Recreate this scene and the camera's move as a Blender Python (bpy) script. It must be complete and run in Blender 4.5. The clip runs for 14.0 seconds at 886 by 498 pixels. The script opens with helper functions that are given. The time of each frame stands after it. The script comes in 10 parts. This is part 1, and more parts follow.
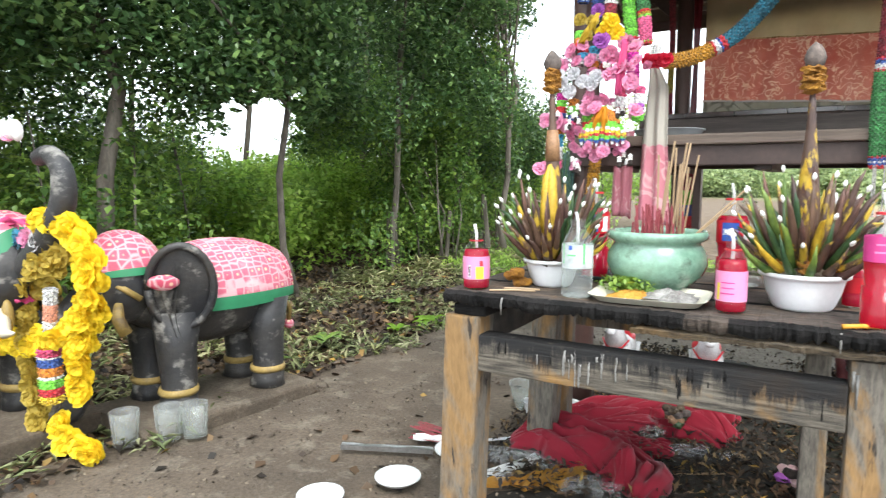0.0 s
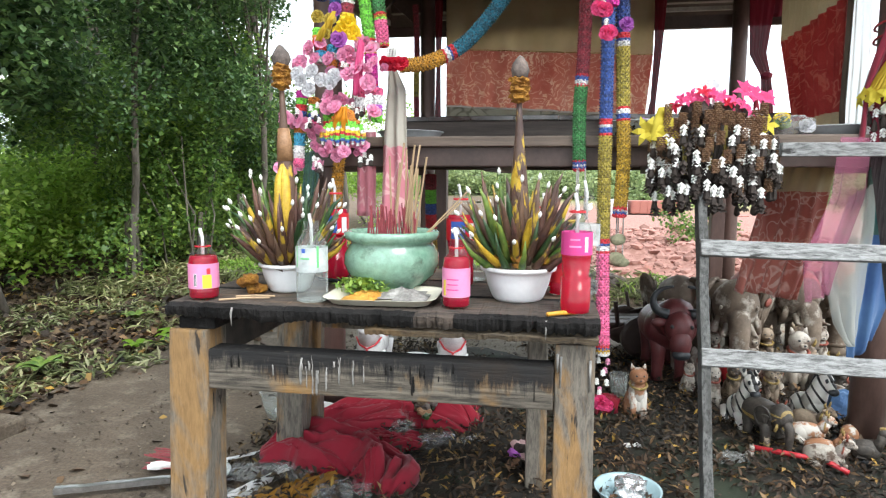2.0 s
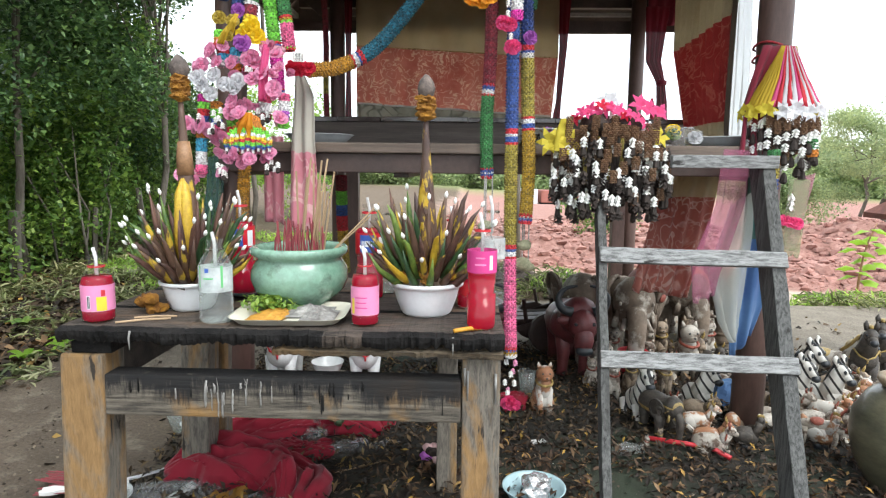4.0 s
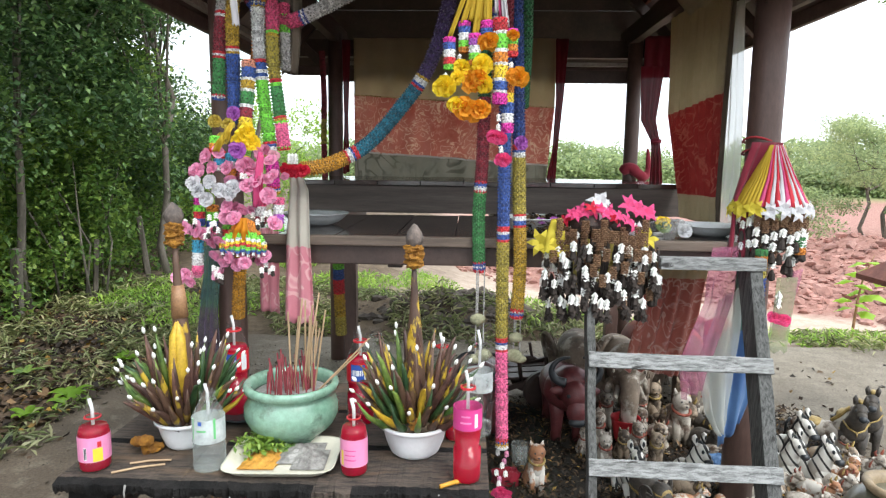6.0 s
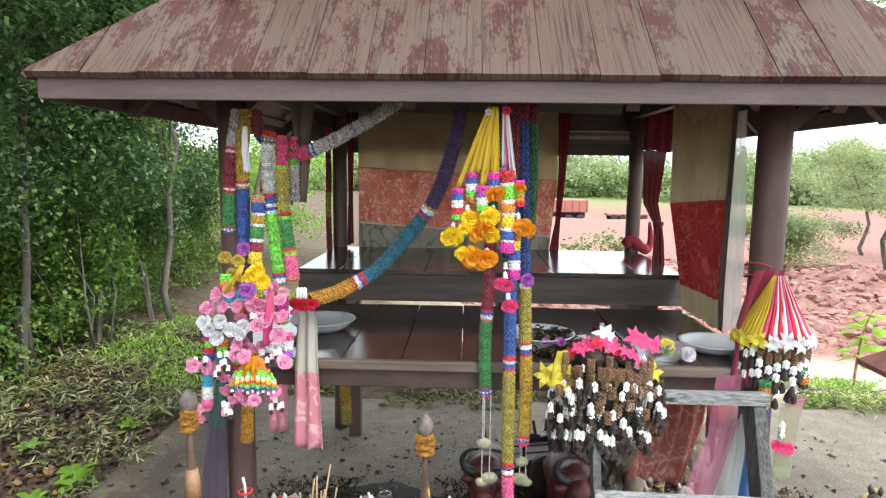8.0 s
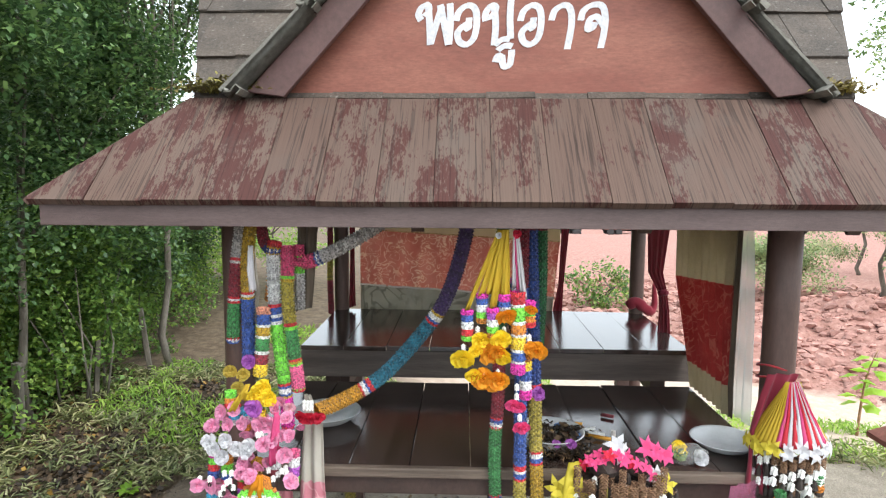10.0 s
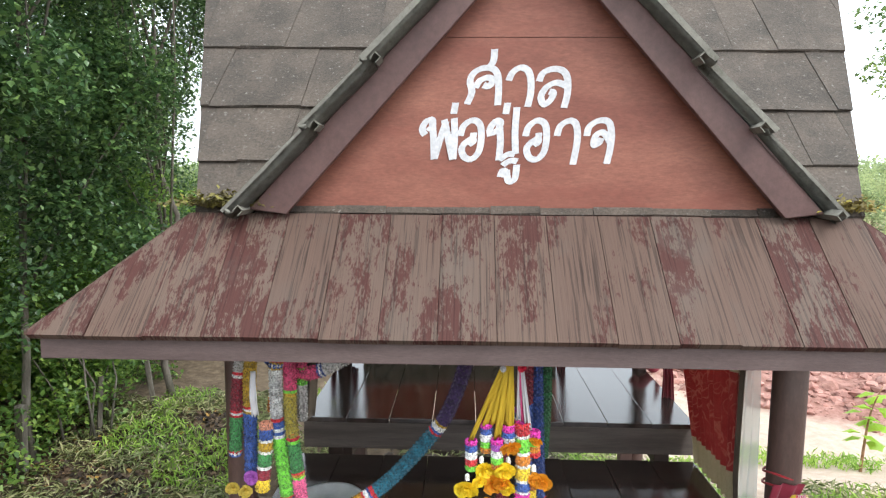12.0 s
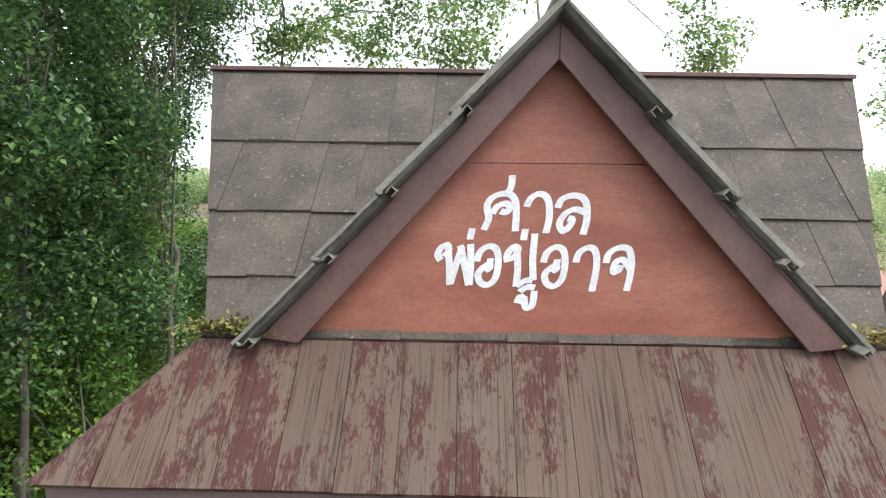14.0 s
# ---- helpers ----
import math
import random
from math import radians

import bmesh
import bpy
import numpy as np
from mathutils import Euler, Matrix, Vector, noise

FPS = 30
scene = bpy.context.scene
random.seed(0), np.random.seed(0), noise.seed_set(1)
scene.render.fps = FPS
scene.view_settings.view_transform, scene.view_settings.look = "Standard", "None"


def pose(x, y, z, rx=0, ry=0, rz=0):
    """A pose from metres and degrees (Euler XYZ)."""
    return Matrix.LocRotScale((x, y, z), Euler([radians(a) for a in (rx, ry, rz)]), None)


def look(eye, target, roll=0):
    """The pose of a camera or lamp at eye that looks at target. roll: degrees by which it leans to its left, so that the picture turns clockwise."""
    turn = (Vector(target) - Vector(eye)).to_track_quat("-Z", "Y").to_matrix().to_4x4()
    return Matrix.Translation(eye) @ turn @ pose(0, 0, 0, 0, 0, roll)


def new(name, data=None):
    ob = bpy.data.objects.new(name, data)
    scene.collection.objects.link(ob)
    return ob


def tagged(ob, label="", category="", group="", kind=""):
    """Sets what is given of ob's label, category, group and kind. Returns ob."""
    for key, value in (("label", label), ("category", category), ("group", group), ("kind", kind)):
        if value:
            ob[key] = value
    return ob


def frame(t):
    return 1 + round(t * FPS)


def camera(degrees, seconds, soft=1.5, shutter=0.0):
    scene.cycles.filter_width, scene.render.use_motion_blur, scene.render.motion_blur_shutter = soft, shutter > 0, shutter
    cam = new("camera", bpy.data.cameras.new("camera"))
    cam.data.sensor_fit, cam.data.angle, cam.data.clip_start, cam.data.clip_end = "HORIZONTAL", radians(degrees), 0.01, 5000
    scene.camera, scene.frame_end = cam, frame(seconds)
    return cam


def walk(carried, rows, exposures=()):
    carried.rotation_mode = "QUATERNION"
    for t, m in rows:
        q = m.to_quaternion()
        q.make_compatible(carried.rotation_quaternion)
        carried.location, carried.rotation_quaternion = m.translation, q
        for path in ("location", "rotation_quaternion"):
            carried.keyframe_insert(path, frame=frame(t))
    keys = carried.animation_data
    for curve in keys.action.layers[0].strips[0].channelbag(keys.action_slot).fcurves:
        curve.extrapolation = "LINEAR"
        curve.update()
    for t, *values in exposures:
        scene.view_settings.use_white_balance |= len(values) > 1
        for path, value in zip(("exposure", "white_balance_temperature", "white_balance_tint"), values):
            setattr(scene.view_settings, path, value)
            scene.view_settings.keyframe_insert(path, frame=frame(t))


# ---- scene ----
cam = camera(70.1, 14.0, 1.2, 0.25)
PATH = [
    (0, (-0.201, -2.081, 0.843), (-1.214, -0.37, 0.622), 0.0),
    (0.5, (-0.17, -2.051, 0.848), (-1.015, -0.252, 0.626), 0.1),
    (1, (-0.164, -2.036, 0.851), (-0.823, -0.161, 0.628), 0.2),
    (1.5, (-0.161, -2.024, 0.847), (-0.622, -0.091, 0.625), 0.3),
    (2, (-0.15, -2.015, 0.847), (-0.486, -0.056, 0.624), 0.3),
    (2.5, (-0.14, -2.015, 0.836), (-0.423, -0.048, 0.614), 0.5),
    (3, (-0.123, -2.019, 0.831), (-0.199, -0.032, 0.611), 0.6),
    (3.2, (-0.13, -2.022, 0.834), (-0.195, -0.036, 0.608), 0.6),
    (5.3, (-0.139, -2.015, 1.112), (-0.212, -0.036, 0.83), 0.7),
    (5.5, (-0.132, -2.012, 1.142), (-0.207, -0.033, 0.863), 0.6),
    (6, (-0.111, -2.01, 1.222), (-0.184, -0.03, 0.952), 0.7),
    (6.5, (-0.097, -1.999, 1.306), (-0.168, -0.017, 1.044), 0.7),
    (7, (-0.103, -1.989, 1.41), (-0.174, -0.007, 1.15), 0.7),
    (7.5, (-0.118, -1.99, 1.519), (-0.193, -0.006, 1.273), 0.7),
    (8, (-0.139, -1.985, 1.612), (-0.212, -0.002, 1.362), 0.7),
    (10.3, (-0.18, -1.916, 1.964), (-0.243, 0.072, 1.754), 0.3),
    (10.5, (-0.18, -1.912, 2.007), (-0.248, 0.075, 1.788), 0.3),
    (11, (-0.188, -1.896, 2.107), (-0.254, 0.089, 1.868), 0.4),
    (11.5, (-0.185, -1.88, 2.176), (-0.255, 0.106, 1.947), 0.4),
    (12, (-0.188, -1.865, 2.268), (-0.258, 0.12, 2.036), 0.4),
    (12.5, (-0.202, -1.845, 2.358), (-0.27, 0.14, 2.124), 0.4),
    (13, (-0.222, -1.825, 2.444), (-0.288, 0.161, 2.212), 0.6),
    (13.5, (-0.238, -1.807, 2.535), (-0.311, 0.178, 2.308), 0.5),
    (14, (-0.247, -1.782, 2.621), (-0.309, 0.205, 2.399), 0.6),
]
walk(cam, [(t, look(eye, target, roll)) for t, eye, target, roll in PATH], [(0.0, 1.27), (1.5, 1.10), (2.5, 1.00), (3.2, 0.86), (5.5, 0.80), (6.0, 0.83), (7.0, 0.97), (8.2, 1.06), (10.5, 0.92), (14.0, 0.87)])

# ---- world, sun ----
world = bpy.data.worlds.new("world")
scene.world = world
world.use_nodes = True
wn = world.node_tree.nodes
wl = world.node_tree.links
sky = wn.new("ShaderNodeTexSky")
sky.sky_type = "NISHITA"
sky.sun_disc = False
sky.sun_elevation, sky.sun_rotation = radians(52), radians(141)
sky.air_density, sky.dust_density, sky.ozone_density = 1.0, 4.0, 1.0
background = wn["Background"]
background.inputs["Strength"].default_value = 0.10
cloud = wn.new("ShaderNodeBackground")
cloud.inputs["Color"].default_value = (0.90, 0.98, 1.05, 1)
cloud.inputs["Strength"].default_value = 1.55
cover = wn.new("ShaderNodeMixShader")
cover.inputs["Fac"].default_value = 0.8
wl.new(sky.outputs["Color"], background.inputs["Color"])
wl.new(background.outputs[0], cover.inputs[1])
wl.new(cloud.outputs[0], cover.inputs[2])
wl.new(cover.outputs[0], wn["World Output"].inputs["Surface"])
sun = new("sun", bpy.data.lights.new("sun", "SUN"))
sun.data.energy, sun.data.angle, sun.data.color = 1.5, radians(28), (0.97, 0.98, 0.95)
sun.matrix_world = look((3.4, -4.2, 7), (0, 0, 0))


# ---- builders ----
def part(name, bm, material, parent=None, label="", smooth=False, kind=""):
    me = bpy.data.meshes.new(name)
    bm.to_mesh(me)
    bm.free()
    return link(name, me, material, parent, label, smooth, kind)


def link(name, me, material, parent=None, label="", smooth=False, kind=""):
    if smooth:
        me.polygons.foreach_set("use_smooth", [True] * len(me.polygons))
    for m in (material if isinstance(material, (list, tuple)) else [material]):
        me.materials.append(m)
    ob = new(name, me)
    if parent is not None:
        ob.parent = parent
    if label:
        ob["label"] = label
    if kind:
        ob["kind"] = kind
    return ob


def thing(name, label, category, at=(0, 0, 0), rz=0, group="", kind=""):
    ob = new(name)
    ob.empty_display_size = 0.05
    ob.matrix_basis = pose(*at, 0, 0, rz)
    return tagged(ob, label, category, group, kind)


def raw(name, verts, faces, material, parent=None, label="", smooth=False, kind=""):
    me = bpy.data.meshes.new(name)
    me.from_pydata([tuple(v) for v in verts], [], faces)
    me.update()
    return link(name, me, material, parent, label, smooth, kind)


def box(bm, lo, hi, m=None, bevel=0.0):
    (x0, y0, z0), (x1, y1, z1) = lo, hi
    vs = [bm.verts.new(p) for p in ((x0, y0, z0), (x1, y0, z0), (x1, y1, z0), (x0, y1, z0),
                                    (x0, y0, z1), (x1, y0, z1), (x1, y1, z1), (x0, y1, z1))]
    fs = [bm.faces.new([vs[i] for i in f]) for f in ((3, 2, 1, 0), (4, 5, 6, 7), (0, 1, 5, 4), (1, 2, 6, 5), (2, 3, 7, 6), (3, 0, 4, 7))]
    if bevel:
        es = list({e for f in fs for e in f.edges})
        out = bmesh.ops.bevel(bm, geom=es, offset=bevel, segments=2, affect="EDGES", profile=0.6)
        vs = list({v for v in out["verts"]} | {v for v in vs if v.is_valid})
    if m is not None:
        bmesh.ops.transform(bm, matrix=m, verts=[v for v in vs if v.is_valid])
    return [v for v in vs if v.is_valid]


def beam(bm, a, b, w, h, up=(0, 0, 1), bevel=0.0):
    """A squared timber from a to b."""
    a, b = Vector(a), Vector(b)
    d = (b - a).normalized()
    s = d.cross(Vector(up)).normalized()
    u = s.cross(d)
    m = Matrix((s, d, u)).transposed().to_4x4()
    m.translation = a
    return box(bm, (-w / 2, 0, -h / 2), (w / 2, (b - a).length, h / 2), m, bevel)


def lathe(bm, profile, n=24, m=None, cap=True):
    rings = []
    for r, z in profile:
        rings.append([bm.verts.new((r * math.cos(2 * math.pi * i / n), r * math.sin(2 * math.pi * i / n), z)) for i in range(n)])
    for a, b in zip(rings, rings[1:]):
        for i in range(n):
            bm.faces.new((a[i], a[(i + 1) % n], b[(i + 1) % n], b[i]))
    if cap:
        bm.faces.new(rings[0][::-1])
        bm.faces.new(rings[-1])
    vs = [v for r in rings for v in r]
    if m is not None:
        bmesh.ops.transform(bm, matrix=m, verts=vs)
    return vs


def tube(bm, pts, radii, n=8, cap=True):
    pts = [Vector(p) for p in pts]
    if not isinstance(radii, (list, tuple)):
        radii = [radii] * len(pts)
    rings = []
    side = None
    for i, p in enumerate(pts):
        d = (pts[min(i + 1, len(pts) - 1)] - pts[max(i - 1, 0)]).normalized()
        if side is None:
            side = d.cross(Vector((0.31, 0.87, 0.39))).normalized()
        side = (side - d * side.dot(d)).normalized()
        w = d.cross(side)
        rings.append([bm.verts.new(p + radii[i] * (math.cos(2 * math.pi * k / n) * side + math.sin(2 * math.pi * k / n) * w)) for k in range(n)])
    for a, b in zip(rings, rings[1:]):
        for k in range(n):
            bm.faces.new((a[k], a[(k + 1) % n], b[(k + 1) % n], b[k]))
    if cap:
        bm.faces.new(rings[0][::-1])
        bm.faces.new(rings[-1])


def ball(bm, at, r, squash=(1, 1, 1), rough=0.0, sub=2, seed=0, m=None):
    out = bmesh.ops.create_icosphere(bm, subdivisions=sub, radius=1)
    at = Vector(at)
    for v in out["verts"]:
        k = 1 + (rough * noise.noise(v.co * 2.3 + Vector((seed * 3.7, seed, 0))) if rough else 0)
        v.co = Vector((v.co.x * squash[0] * r * k, v.co.y * squash[1] * r * k, v.co.z * squash[2] * r * k))
        if m is not None:
            v.co = m @ v.co
        v.co += at
    return out["verts"]


def sheet(bm, f, nu, nv):
    """A surface f(u, v) with u, v in 0..1."""
    g = [[bm.verts.new(f(i / nu, j / nv)) for j in range(nv + 1)] for i in range(nu + 1)]
    for i in range(nu):
        for j in range(nv):
            bm.faces.new((g[i][j], g[i + 1][j], g[i + 1][j + 1], g[i][j + 1]))
    return g


def thick(ob, d):
    s = ob.modifiers.new("thickness", "SOLIDIFY")
    s.thickness, s.offset = d, 0
    return ob


def lerp(a, b, k):
    return a + (b - a) * k


def smooth(k):
    k = min(1, max(0, k))
    return k * k * (3 - 2 * k)


def spline(pts, n):
    pts = [Vector(p) for p in pts]
    out = []
    for i in range(n + 1):
        t = i / n * (len(pts) - 1)
        k = min(int(t), len(pts) - 2)
        t -= k
        a, b, c, d = pts[max(0, k - 1)], pts[k], pts[k + 1], pts[min(len(pts) - 1, k + 2)]
        out.append(0.5 * ((2 * b) + (c - a) * t + (2 * a - 5 * b + 4 * c - d) * t * t + (3 * b - a - 3 * c + d) * t ** 3))
    return out


# ---- materials ----
def nodes_of(name):
    m = bpy.data.materials.new(name)
    m.use_nodes = True
    t = m.node_tree
    return m, t.nodes, t.links, t.nodes["Principled BSDF"]


def coords(nt, nl, scale=(1, 1, 1), shift=True):
    tc = nt.new("ShaderNodeTexCoord")
    mp = nt.new("ShaderNodeMapping")
    mp.inputs["Scale"].default_value = scale
    nl.new(tc.outputs["Object"], mp.inputs["Vector"])
    if shift:
        oi = nt.new("ShaderNodeObjectInfo")
        k = nt.new("ShaderNodeVectorMath")
        k.operation = "SCALE"
        k.inputs[0].default_value = (7.1, 3.3, 5.7)
        nl.new(oi.outputs["Random"], k.inputs["Scale"])
        nl.new(k.outputs[0], mp.inputs["Location"])
    return mp.outputs["Vector"]


def noise_tex(nt, nl, vec, scale, detail=6, rough=0.6, distort=0.0):
    n = nt.new("ShaderNodeTexNoise")
    n.inputs["Scale"].default_value, n.inputs["Detail"].default_value = scale, detail
    n.inputs["Roughness"].default_value, n.inputs["Distortion"].default_value = rough, distort
    nl.new(vec, n.inputs["Vector"])
    return n.outputs["Fac"]


def ramp(nt, nl, fac, stops):
    r = nt.new("ShaderNodeValToRGB")
    e = r.color_ramp.elements
    while len(e) < len(stops):
        e.new(0.5)
    for k, (p, c) in zip(e, stops):
        k.position, k.color = p, (*c, 1) if len(c) == 3 else c
    nl.new(fac, r.inputs["Fac"])
    return r.outputs["Color"]


def mix(nt, nl, fac, a, b, mode="MIX"):
    x = nt.new("ShaderNodeMix")
    x.data_type, x.blend_type = "RGBA", mode
    for sock, v in ((x.inputs["Factor"], fac), (x.inputs["A"], a), (x.inputs["B"], b)):
        if isinstance(v, (int, float)):
            sock.default_value = v
        elif isinstance(v, tuple):
            sock.default_value = (*v, 1)
        else:
            nl.new(v, sock)
    return x.outputs["Result"]


def bump(nt, nl, p, h, strength, dist=0.01):
    b = nt.new("ShaderNodeBump")
    b.inputs["Strength"].default_value, b.inputs["Distance"].default_value = strength, dist
    nl.new(h, b.inputs["Height"])
    nl.new(b.outputs["Normal"], p.inputs["Normal"])


def surface(name, c1, c2, scale=8.0, rough=0.7, fine=60.0, relief=0.3, stretch=(1, 1, 1), spots=None, spot_at=(0.58, 0.66), spot_scale=14.0,
            spec=0.5, metal=0.0, coat=0.0, dist=0.004, sheen=0.0, island=0.0, amp=0.28):
    """Two colours mixed by coarse noise, fine grain, optional stains of a third."""
    m, nt, nl, p = nodes_of(name)
    v = coords(nt, nl, stretch)
    coarse = noise_tex(nt, nl, v, scale, 5)
    grain = noise_tex(nt, nl, v, fine, 8, 0.7)
    col = ramp(nt, nl, coarse, ((0.35, c1), (0.68, c2)))
    shade = ramp(nt, nl, grain, ((0.3, (1 - amp,) * 3), (0.7, (1 + 0.53 * amp,) * 3)))
    col = mix(nt, nl, 1.0, col, shade, "MULTIPLY")
    if island:
        g = nt.new("ShaderNodeNewGeometry")
        lum = ramp(nt, nl, g.outputs["Random Per Island"], ((0.0, (1 - island,) * 3), (1.0, (1 + island,) * 3)))
        col = mix(nt, nl, 1.0, col, lum, "MULTIPLY")
    if spots:
        s = noise_tex(nt, nl, v, spot_scale, 8, 0.65)
        f = ramp(nt, nl, s, ((spot_at[0], (0, 0, 0)), (spot_at[1], (1, 1, 1))))
        col = mix(nt, nl, f, col, spots)
    nl.new(col, p.inputs["Base Color"])
    p.inputs["Roughness"].default_value, p.inputs["Metallic"].default_value = rough, metal
    p.inputs["Specular IOR Level"].default_value, p.inputs["Coat Weight"].default_value = spec, coat
    p.inputs["Sheen Weight"].default_value = sheen
    if relief:
        bump(nt, nl, p, grain, relief, dist)
    return m


def plain(name, c, rough=0.5, spec=0.5, metal=0.0, coat=0.0):
    return surface(name, tuple(0.88 * k for k in c), tuple(min(1, 1.08 * k) for k in c), 12, rough, 90, 0.05, spec=spec, metal=metal, coat=coat, dist=0.002, amp=0.05)


def glass(name, c, rough=0.05, ior=1.45):
    m, nt, nl, p = nodes_of(name)
    p.inputs["Base Color"].default_value = (*c, 1)
    p.inputs["Transmission Weight"].default_value, p.inputs["Roughness"].default_value, p.inputs["IOR"].default_value = 1.0, rough, ior
    return m


def leafy(name, stops, rough=0.5, trans=0.25, dim=0.62):
    """Foliage whose leaves differ one by one."""
    m, nt, nl, p = nodes_of(name)
    g = nt.new("ShaderNodeNewGeometry")
    col = ramp(nt, nl, g.outputs["Random Per Island"], stops)
    v = coords(nt, nl, shift=False)
    big = noise_tex(nt, nl, v, 1.3, 3)
    tone = ramp(nt, nl, big, ((0.35, (dim, min(1, dim * 1.13), dim)), (0.65, (1.2, 1.15, 1.0) if dim < 0.9 else (1.0, 1.0, 1.0))))
    col = mix(nt, nl, 1.0, col, tone, "MULTIPLY")
    nl.new(col, p.inputs["Base Color"])
    p.inputs["Roughness"].default_value = rough
    tr = nt.new("ShaderNodeBsdfTranslucent")
    nl.new(col, tr.inputs["Color"])
    x = nt.new("ShaderNodeMixShader")
    x.inputs["Fac"].default_value = trans
    nl.new(p.outputs[0], x.inputs[1])
    nl.new(tr.outputs[0], x.inputs[2])
    nl.new(x.outputs[0], nt["Material Output"].inputs["Surface"])
    return m


def painted_plank(name, worn, paint, at, along=(1, 1, 1)):
    """Grained board: faded wood-look face with patches of older paint and dark grooves along the grain."""
    m, nt, nl, p = nodes_of(name)
    v = coords(nt, nl)
    vs = coords(nt, nl, along)
    grain = noise_tex(nt, nl, coords(nt, nl, tuple(k * (3.0 if k > 0.5 else 0.30) for k in along)), 34, 3, 0.5, 0.5)
    patch = noise_tex(nt, nl, coords(nt, nl, tuple(k * (0.85 if k > 0.5 else 1.1) for k in along)), 13, 15, 0.80, 0.15)
    ridge = noise_tex(nt, nl, coords(nt, nl, tuple(k * (7.0 if k > 0.5 else 0.45) for k in along)), 30, 2, 0.5, 0.25)
    speck = noise_tex(nt, nl, coords(nt, nl, tuple(k * (6.0 if k > 0.5 else 4.0) for k in along)), 30, 4, 0.7)
    body = noise_tex(nt, nl, vs, 2.6, 3, 0.5)
    dirt = noise_tex(nt, nl, v, 5, 6, 0.65)
    oi = nt.new("ShaderNodeObjectInfo")
    base = mix(nt, nl, ramp(nt, nl, grain, ((0.36, (0, 0, 0)), (0.45, (1, 1, 1)))), tuple(0.58 * k for k in worn), worn)
    base = mix(nt, nl, ramp(nt, nl, body, ((0.4, (0, 0, 0)), (0.65, (1, 1, 1)))), base, mix(nt, nl, 0.35, base, (0.12, 0.105, 0.09)))
    lum = ramp(nt, nl, oi.outputs["Random"], ((0.0, (0.92, 0.90, 0.90)), (1.0, (1.07, 1.06, 1.05))))
    base = mix(nt, nl, 1.0, base, lum, "MULTIPLY")
    own = nt.new("ShaderNodeMath")
    own.operation = "MULTIPLY_ADD"
    own.inputs[1].default_value, own.inputs[2].default_value = 0.07, -0.035
    nl.new(oi.outputs["Random"], own.inputs[0])
    more = nt.new("ShaderNodeMath")
    more.operation = "ADD"
    nl.new(own.outputs[0], more.inputs[0])
    both = nt.new("ShaderNodeMath")
    both.operation = "MULTIPLY_ADD"
    both.inputs[1].default_value = 0.4
    nl.new(body, both.inputs[0])
    nl.new(patch, both.inputs[2])
    nl.new(both.outputs[0], more.inputs[1])
    ragged = nt.new("ShaderNodeMath")
    ragged.operation = "MULTIPLY_ADD"
    ragged.inputs[1].default_value = 0.34
    nl.new(speck, ragged.inputs[0])
    less = nt.new("ShaderNodeMath")
    less.operation = "ADD"
    less.inputs[1].default_value = -0.17
    nl.new(more.outputs[0], less.inputs[0])
    nl.new(less.outputs[0], ragged.inputs[2])
    mask = ramp(nt, nl, ragged.outputs[0], ((at + 0.20, (0, 0, 0)), (at + 0.235, (0.92, 0.92, 0.92))))
    coatc = mix(nt, nl, ramp(nt, nl, grain, ((0.34, (0, 0, 0)), (0.47, (1, 1, 1)))), tuple(0.6 * k for k in paint), paint)
    col = mix(nt, nl, mask, base, coatc)
    col = mix(nt, nl, ramp(nt, nl, dirt, ((0.55, (0, 0, 0)), (0.8, (0.55, 0.55, 0.55)))), col, (0.09, 0.075, 0.065))
    col = mix(nt, nl, 1.0, col, ramp(nt, nl, ridge, ((0.33, (0.62, 0.60, 0.59)), (0.40, (0.97, 0.97, 0.97)), (0.7, (1.08, 1.07, 1.06)))), "MULTIPLY")
    nl.new(col, p.inputs["Base Color"])
    p.inputs["Roughness"].default_value = 0.75
    p.inputs["Specular IOR Level"].default_value = 0.25
    bump(nt, nl, p, ridge, 0.45, 0.003)
    return m


